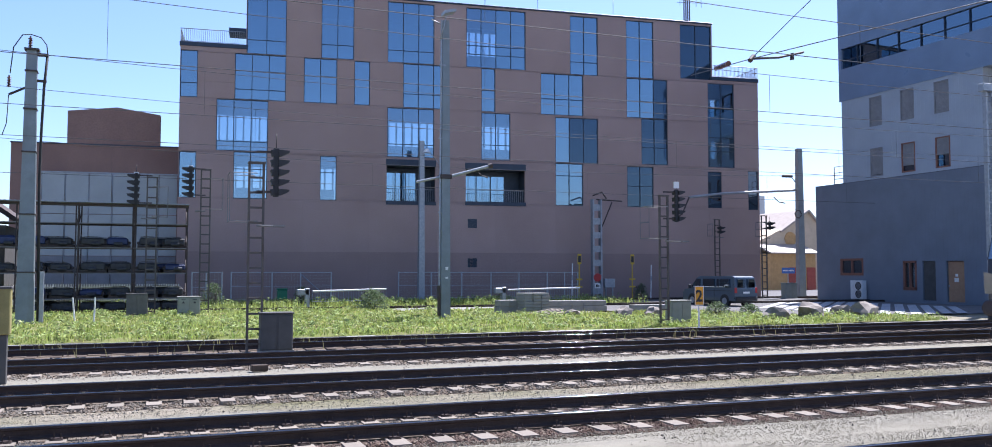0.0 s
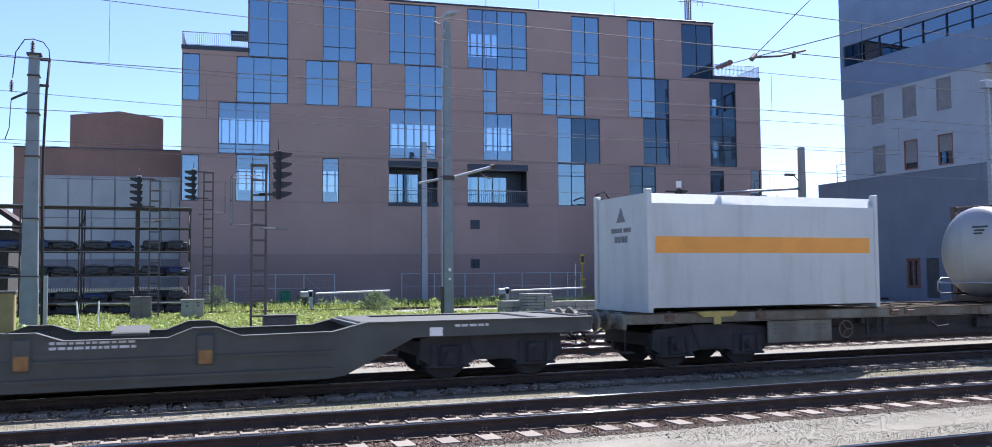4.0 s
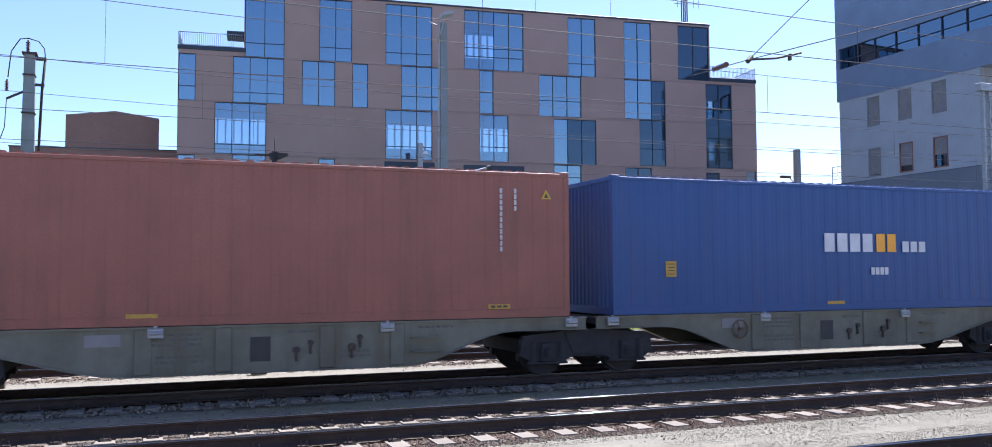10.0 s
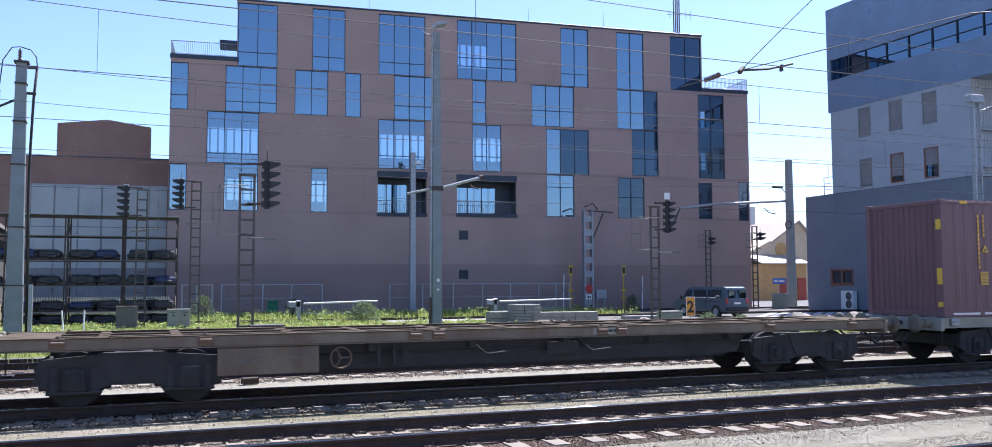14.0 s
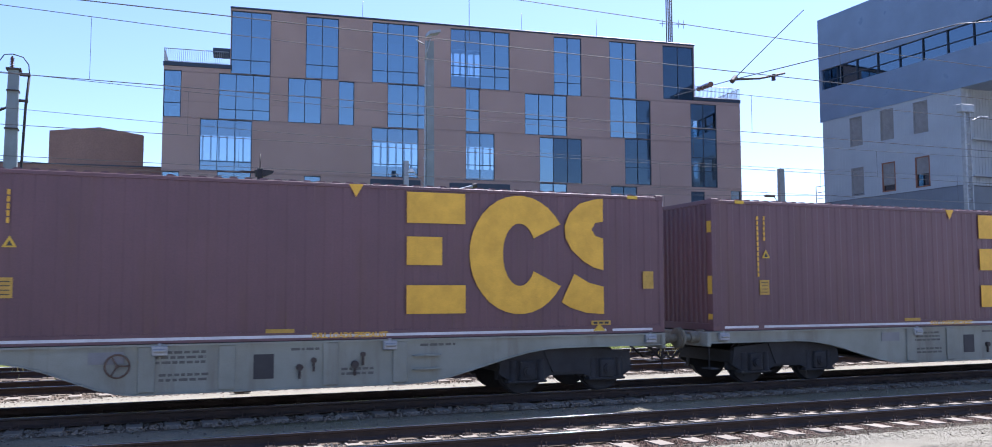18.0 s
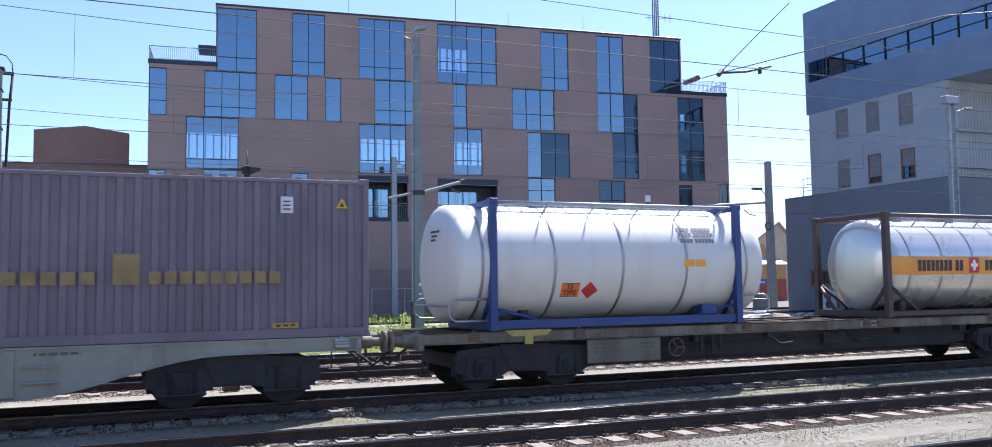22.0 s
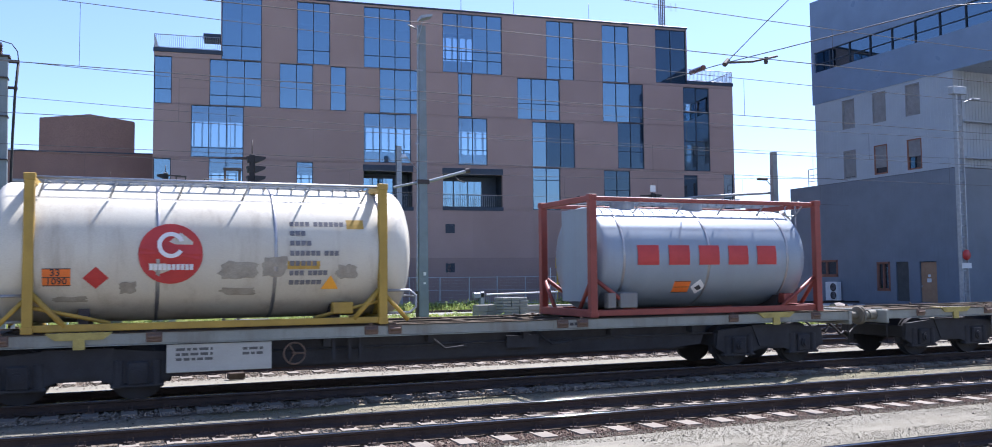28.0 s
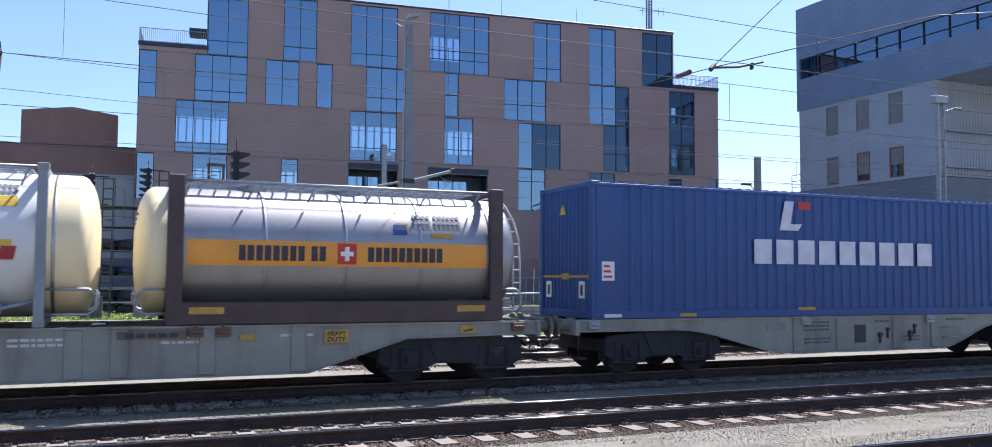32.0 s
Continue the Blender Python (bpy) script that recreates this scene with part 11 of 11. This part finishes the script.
    def ragged(pts, size):
        out = []
        for (xa, za), (xb, zb) in zip(pts, pts[1:] + pts[:1]):
            k = max(1, int(math.hypot(xb - xa, zb - za) / 0.11))
            out += [(xa + (xb - xa) * i / k + rnd.uniform(-size, size), za + (zb - za) * i / k + rnd.uniform(-size, size) * 0.5) for i in range(k)]
        return out
    film = [(6.2, 3.05), (6.28, 2.71), (6.72, 2.4), (6.6, 2.05), (7.28, 1.83), (8.2, 1.74), (12, 1.72), (17.1, 1.74), (17.45, 2.3), (17.8, 2.64), (17.35, 3.0), (16.8, 3.16), (12, 3.2), (7.6, 3.16)]
    part("picture_film", Solid().prism(ragged(film, 0.045), "y", -1.499, -1.47), L_SKY, n, "printed film of sky and clouds")
    for pts in ([(14.4, 1.74), (14.5, 2.1), (15.0, 2.32), (15.7, 2.4), (16.2, 2.1), (16.9, 2.25), (17.3, 2.2), (17.1, 1.75)],
                [(14.3, 2.45), (14.9, 2.7), (15.5, 2.8), (16.1, 2.62), (17.0, 2.55), (16.9, 2.35), (14.5, 2.35)]):
        part("picture_film", Solid().prism(ragged(pts, 0.02), "y", -1.503, -1.49), L_HILL, n, "printed blue hills")
    for pts in ([(9.76, 1.75), (9.70, 2.66), (10.27, 3.13), (10.29, 2.67), (11.0, 3.10), (11.0, 2.62), (11.77, 3.19), (12.6, 3.2), (11.59, 2.26), (11.4, 2.2), (10.83, 1.75), (10.45, 1.75), (10.42, 2.1), (10.17, 1.75)],
                [(12.0, 1.74), (11.95, 2.75), (12.35, 3.08), (12.5, 3.05), (12.5, 2.15), (13.13, 2.15), (13.13, 1.74)],
                [(14.55, 3.18), (13.55, 3.18), (13.12, 2.75), (13.1, 2.6), (13.35, 2.55), (13.39, 2.26), (13.6, 2.0), (13.78, 1.8), (14.25, 1.76), (14.55, 2.15), (14.27, 2.36), (13.95, 2.36), (13.68, 2.5), (13.66, 2.8), (13.9, 2.95), (14.27, 2.89), (14.5, 3.05)]):
        part("forest_print", Solid().prism(ragged(pts, 0.022), "y", -1.507 - (0.003 if len(pts) == 7 else 0.0), -1.49), L_FOREST, n, "printed forest shape")
    for word, x0, step, z, size in (("GREEN", 9.36, 0.585, 2.36, 0.40), ("DEAL", 12.62, 0.56, 2.36, 0.40), ("ON", 10.95, 0.29, 1.98, 0.24), ("TRACK", 11.72, 0.28, 1.98, 0.24)):
        for i, ch in enumerate(word):
            part("letter", write(Solid(), ch, size, lambda u, v: (x0 + i * step + u, -1.512, z + v), 0.008), PALE, n, "pale slogan letter")
    part("web_line", comb(7.43, 8.25, 2.45, 2.51, 11, -1.503), PALE, n)
    for x, top in ((14.66, 2.88), (15.75, 2.75)):
        s = Solid()
        s.prism([(x - 0.03, 1.95), (x + 0.03, 1.95), (x + 0.012, top), (x - 0.012, top)], "y", -1.506, -1.49)
        for a in (100, 220, 340):
            ca, sa = math.cos(radians(a)), math.sin(radians(a))
            s.prism([(x - 0.02 * sa, top + 0.02 * ca), (x + 0.02 * sa, top - 0.02 * ca), (x + 0.42 * ca, top + 0.42 * sa)], "y", -1.506, -1.49)
        part("turbine_print", s, PALE, n, "printed wind turbine")
    part("sticker", Solid().box(16.40, 16.62, -1.515, -1.49, 2.31, 2.53), WHITE, n)
    part("sticker", Solid().box(16.64, 17.04, -1.505, -1.49, 2.31, 2.53), BLUE_SIGN, n)
    # white block mark: an arrow head with bars, and green word bars with an arrow
    part("white_mark", Solid().prism([(3.69, 1.88), (3.98, 2.11), (4.30, 2.11), (4.28, 1.98), (4.06, 1.98), (4.04, 1.91), (4.26, 1.91), (4.23, 1.80), (4.02, 1.80), (4.0, 1.72), (4.24, 1.72), (4.21, 1.59), (3.9, 1.59)], "y", -1.502, -1.49), WHITE, n, "white block mark")
    for x in (4.27, 4.45):
        part("white_mark", Solid().prism([(x - 0.02, 1.59), (x + 0.13, 1.59), (x + 0.17, 2.0 if x < 4.3 else 2.11), (x + 0.08, 2.11), (x + 0.03, 2.11)], "y", -1.502, -1.49), WHITE, n)
    for u0, u1, v, k in ((4.82, 5.53, 2.0, 8), (4.76, 5.77, 1.82, 10), (4.72, 5.35, 1.62, 7)):
        part("name_bar", comb(u0, u1, v, v + 0.12, k, -1.502, 0.03), L_MUTED, n, "muted green lettering bar")
    part("arrow_mark", Solid().prism([(5.74, 1.60), (5.98, 1.60), (6.28, 1.90), (6.0, 2.12), (5.78, 2.12), (6.03, 1.90)], "y", -1.502, -1.49), L_GREEN, n, "green arrow")
    rnd = random.Random(9)
    for x, w, h, z in ((1.15, 0.3, 0.09, 1.0), (1.6, 0.4, 0.09, 1.0), (4.1, 0.3, 0.04, 1.27), (4.9, 0.25, 0.04, 1.27), (8.0, 0.75, 0.1, 1.26), (9.05, 1.95, 0.1, 1.26), (11.15, 0.5, 0.08, 1.28), (13.1, 0.5, 0.08, 1.27), (14.05, 0.5, 0.05, 1.29)):
        part("inscription", comb(x, x + w, z, z + h, max(4, int(w / 0.11)), -1.499), INK_WHITE, n)
    part("inscription", Solid().box(6.0, 7.1, -1.499, -1.488, 1.26, 1.30), INK_WHITE, n)
    for x in (2.45, 3.1, 5.9, 10.45, 10.65, 10.9, 12.0, 12.7, 13.3, 15.3):
        part("inscription", Solid().box(x, x + 0.08, -1.499, -1.488, 1.10, 1.17), INK_WHITE, n)
    for k in range(5):
        part("inscription", Solid().box(15.1, 15.5 + 0.1 * (k % 2), -1.499, -1.488, 1.18 + k * 0.055, 1.205 + k * 0.055), INK_WHITE, n)
    part("hazard_band", Solid().box(13.75, 14.55, -1.499, -1.488, 1.25, 1.30), YELLOW, n)
    for x in (1.96, 7.25, 12.05, 17.0):
        part("socket", Solid().cyl((x, -1.51, 1.32), (x, -1.48, 1.32), 0.085, 12), BLACK, n)
    for x in (3.6, 15.65):
        part("warning_triangle", Solid().prism([(x - 0.11, 3.30), (x + 0.11, 3.30), (x, 3.49)], "y", -1.45, -1.3), SIGN_ORANGE, n, "yellow warning triangle")
    # roof gear: bus bars, insulators, pantographs
    s = Solid()
    s.tube([(4.2, -0.4, 4.05), (8.3, -0.4, 4.02), (11.0, -0.3, 4.06), (15.2, -0.4, 4.05)], 0.02)
    s.box(8.9, 9.9, -0.6, 0.6, 3.8, 3.95, 0.03)
    s.box(9.1, 9.5, -0.3, 0.3, 3.95, 4.1, 0.03)
    parts_of("roof_gear", s, STEEL_DARK, n)
    for x in (4.6, 6.2, 7.8, 10.8, 12.6, 14.2):
        q = Solid()
        for k in range(4):
            q.cyl((x, -0.4, 3.80 + k * 0.055), (x, -0.4, 3.83 + k * 0.055), 0.07, 10)
        q.cyl((x, -0.4, 3.8), (x, -0.4, 4.03), 0.035, 8)
        part("insulator", q, PORCELAIN, n)
    for base, up in ((4.3, True), (14.7, False)):
        d = 1 if up else -1
        q = Solid()
        q.box(base - 0.5, base + 0.5, -0.55, 0.55, 3.93, 4.0, 0.02)
        for xx in (-0.4, 0.4):
            for yy in (-0.45, 0.45):
                q.cyl((base + xx, yy, 3.8), (base + xx, yy, 3.94), 0.06, 8)
        knee = (base - 1.75, 0, 4.98) if up else (base + 1.55, 0, 4.14)
        head = (base + 0.75, 0, 5.72) if up else (base - 0.35, 0, 4.24)
        q.tube([(base, 0, 4.0), knee], 0.05, 8)
        q.tube([(base - 0.25 * d, 0.1, 4.0), (knee[0] + 0.15 * d, 0.1, knee[2] - 0.1)], 0.02)
        for yy in (-0.3, 0.3):
            q.tube([knee, (head[0], yy, head[2])], 0.028)
        part("pantograph_arm", q, STEEL_DARK, n, "raised pantograph arm" if up else "folded pantograph arm")
        q = Solid()
        for xx in (-0.2, 0.2):
            q.tube([(head[0] + xx, -0.95, head[2] - 0.12), (head[0] + xx, -0.75, head[2] + 0.06), (head[0] + xx, 0.75, head[2] + 0.06), (head[0] + xx, 0.95, head[2] - 0.12)], 0.025)
        for yy in (-0.3, 0.3):
            q.tube([(head[0] - 0.2, yy, head[2] + 0.04), (head[0] + 0.2, yy, head[2] + 0.04)], 0.018)
        part("pantograph_head", q, STEEL_DARK, n)
    # bogies and underfloor
    for b in (4.68, 14.295):
        q = Solid()
        for y in (-1, 1):
            q.prism([(b - 2.2, 0.62), (b - 2.1, 0.82), (b - 0.6, 0.72), (b + 0.6, 0.72), (b + 2.1, 0.82), (b + 2.2, 0.62), (b + 0.8, 0.5), (b - 0.8, 0.5)], "y", y * 1.22, y * 1.06)
            for x in (b - 1.5, b + 1.5):
                q.box(x - 0.22, x + 0.22, y * 1.28, y * 1.0, 0.42, 0.78, 0.04)
                q.cyl((x + 0.45, y * 1.15, 0.5), (x + 0.45, y * 1.15, 0.95), 0.1, 10)
            q.cyl((b - 0.3, y * 1.1, 0.6), (b - 0.3, y * 1.1, 0.98), 0.18, 12)
            q.cyl((b + 0.3, y * 1.1, 0.6), (b + 0.3, y * 1.1, 0.98), 0.18, 12)
            q.tube([(b - 1.9, y * 1.3, 0.9), (b - 1.0, y * 1.3, 0.55)], 0.05)
        q.box(b - 1.0, b + 1.0, -1.0, 1.0, 0.5, 0.85)
        g = part("bogie", q, W_DARK, n, at=None)
        for x in (b - 1.5, b + 1.5):
            wheelset(g, x, 0.625, xi)
    q = Solid()
    q.box(7.4, 11.6, -1.3, 1.3, 0.42, 0.9, 0.04)
    q.box(8.6, 9.0, -1.4, -1.3, 0.34, 0.6, 0.02)
    q.cyl((9.3, -1.34, 0.36), (9.3, -1.34, 0.66), 0.12, 12)
    q.box(10.1, 10.6, -1.4, -1.28, 0.5, 0.8, 0.02)
    part("underfloor_gear", q, W_DARK, n)
    return n


def motions():
    for ob, xi, z in TRAIN:
        walk(ob, [(t, pose(xi - gone(t), YB, z)) for t in range(0, 33, 2)])
    for ob, x, r, xi in WHEELS:
        centre = xi + x
        turning = [k for k in range(FPS * 32 + 1) if -13 < centre - gone(k / FPS) < 34]
        if not turning:
            continue
        base = ob.matrix_basis.translation.copy()
        def at(k):
            return pose(base.x, base.y, base.z, 0, math.degrees(-gone(k / FPS) / r), 0)
        rows = [(k / FPS, at(k)) for k in turning]
        if turning[0] > 0:
            rows.insert(0, (0.0, at(turning[0])))
        if turning[-1] < FPS * 32:
            rows.append((32.0, at(turning[-1])))
        walk(ob, rows)


wagons()
loads()
locomotive(21.69)
paving_pieces()
motions()
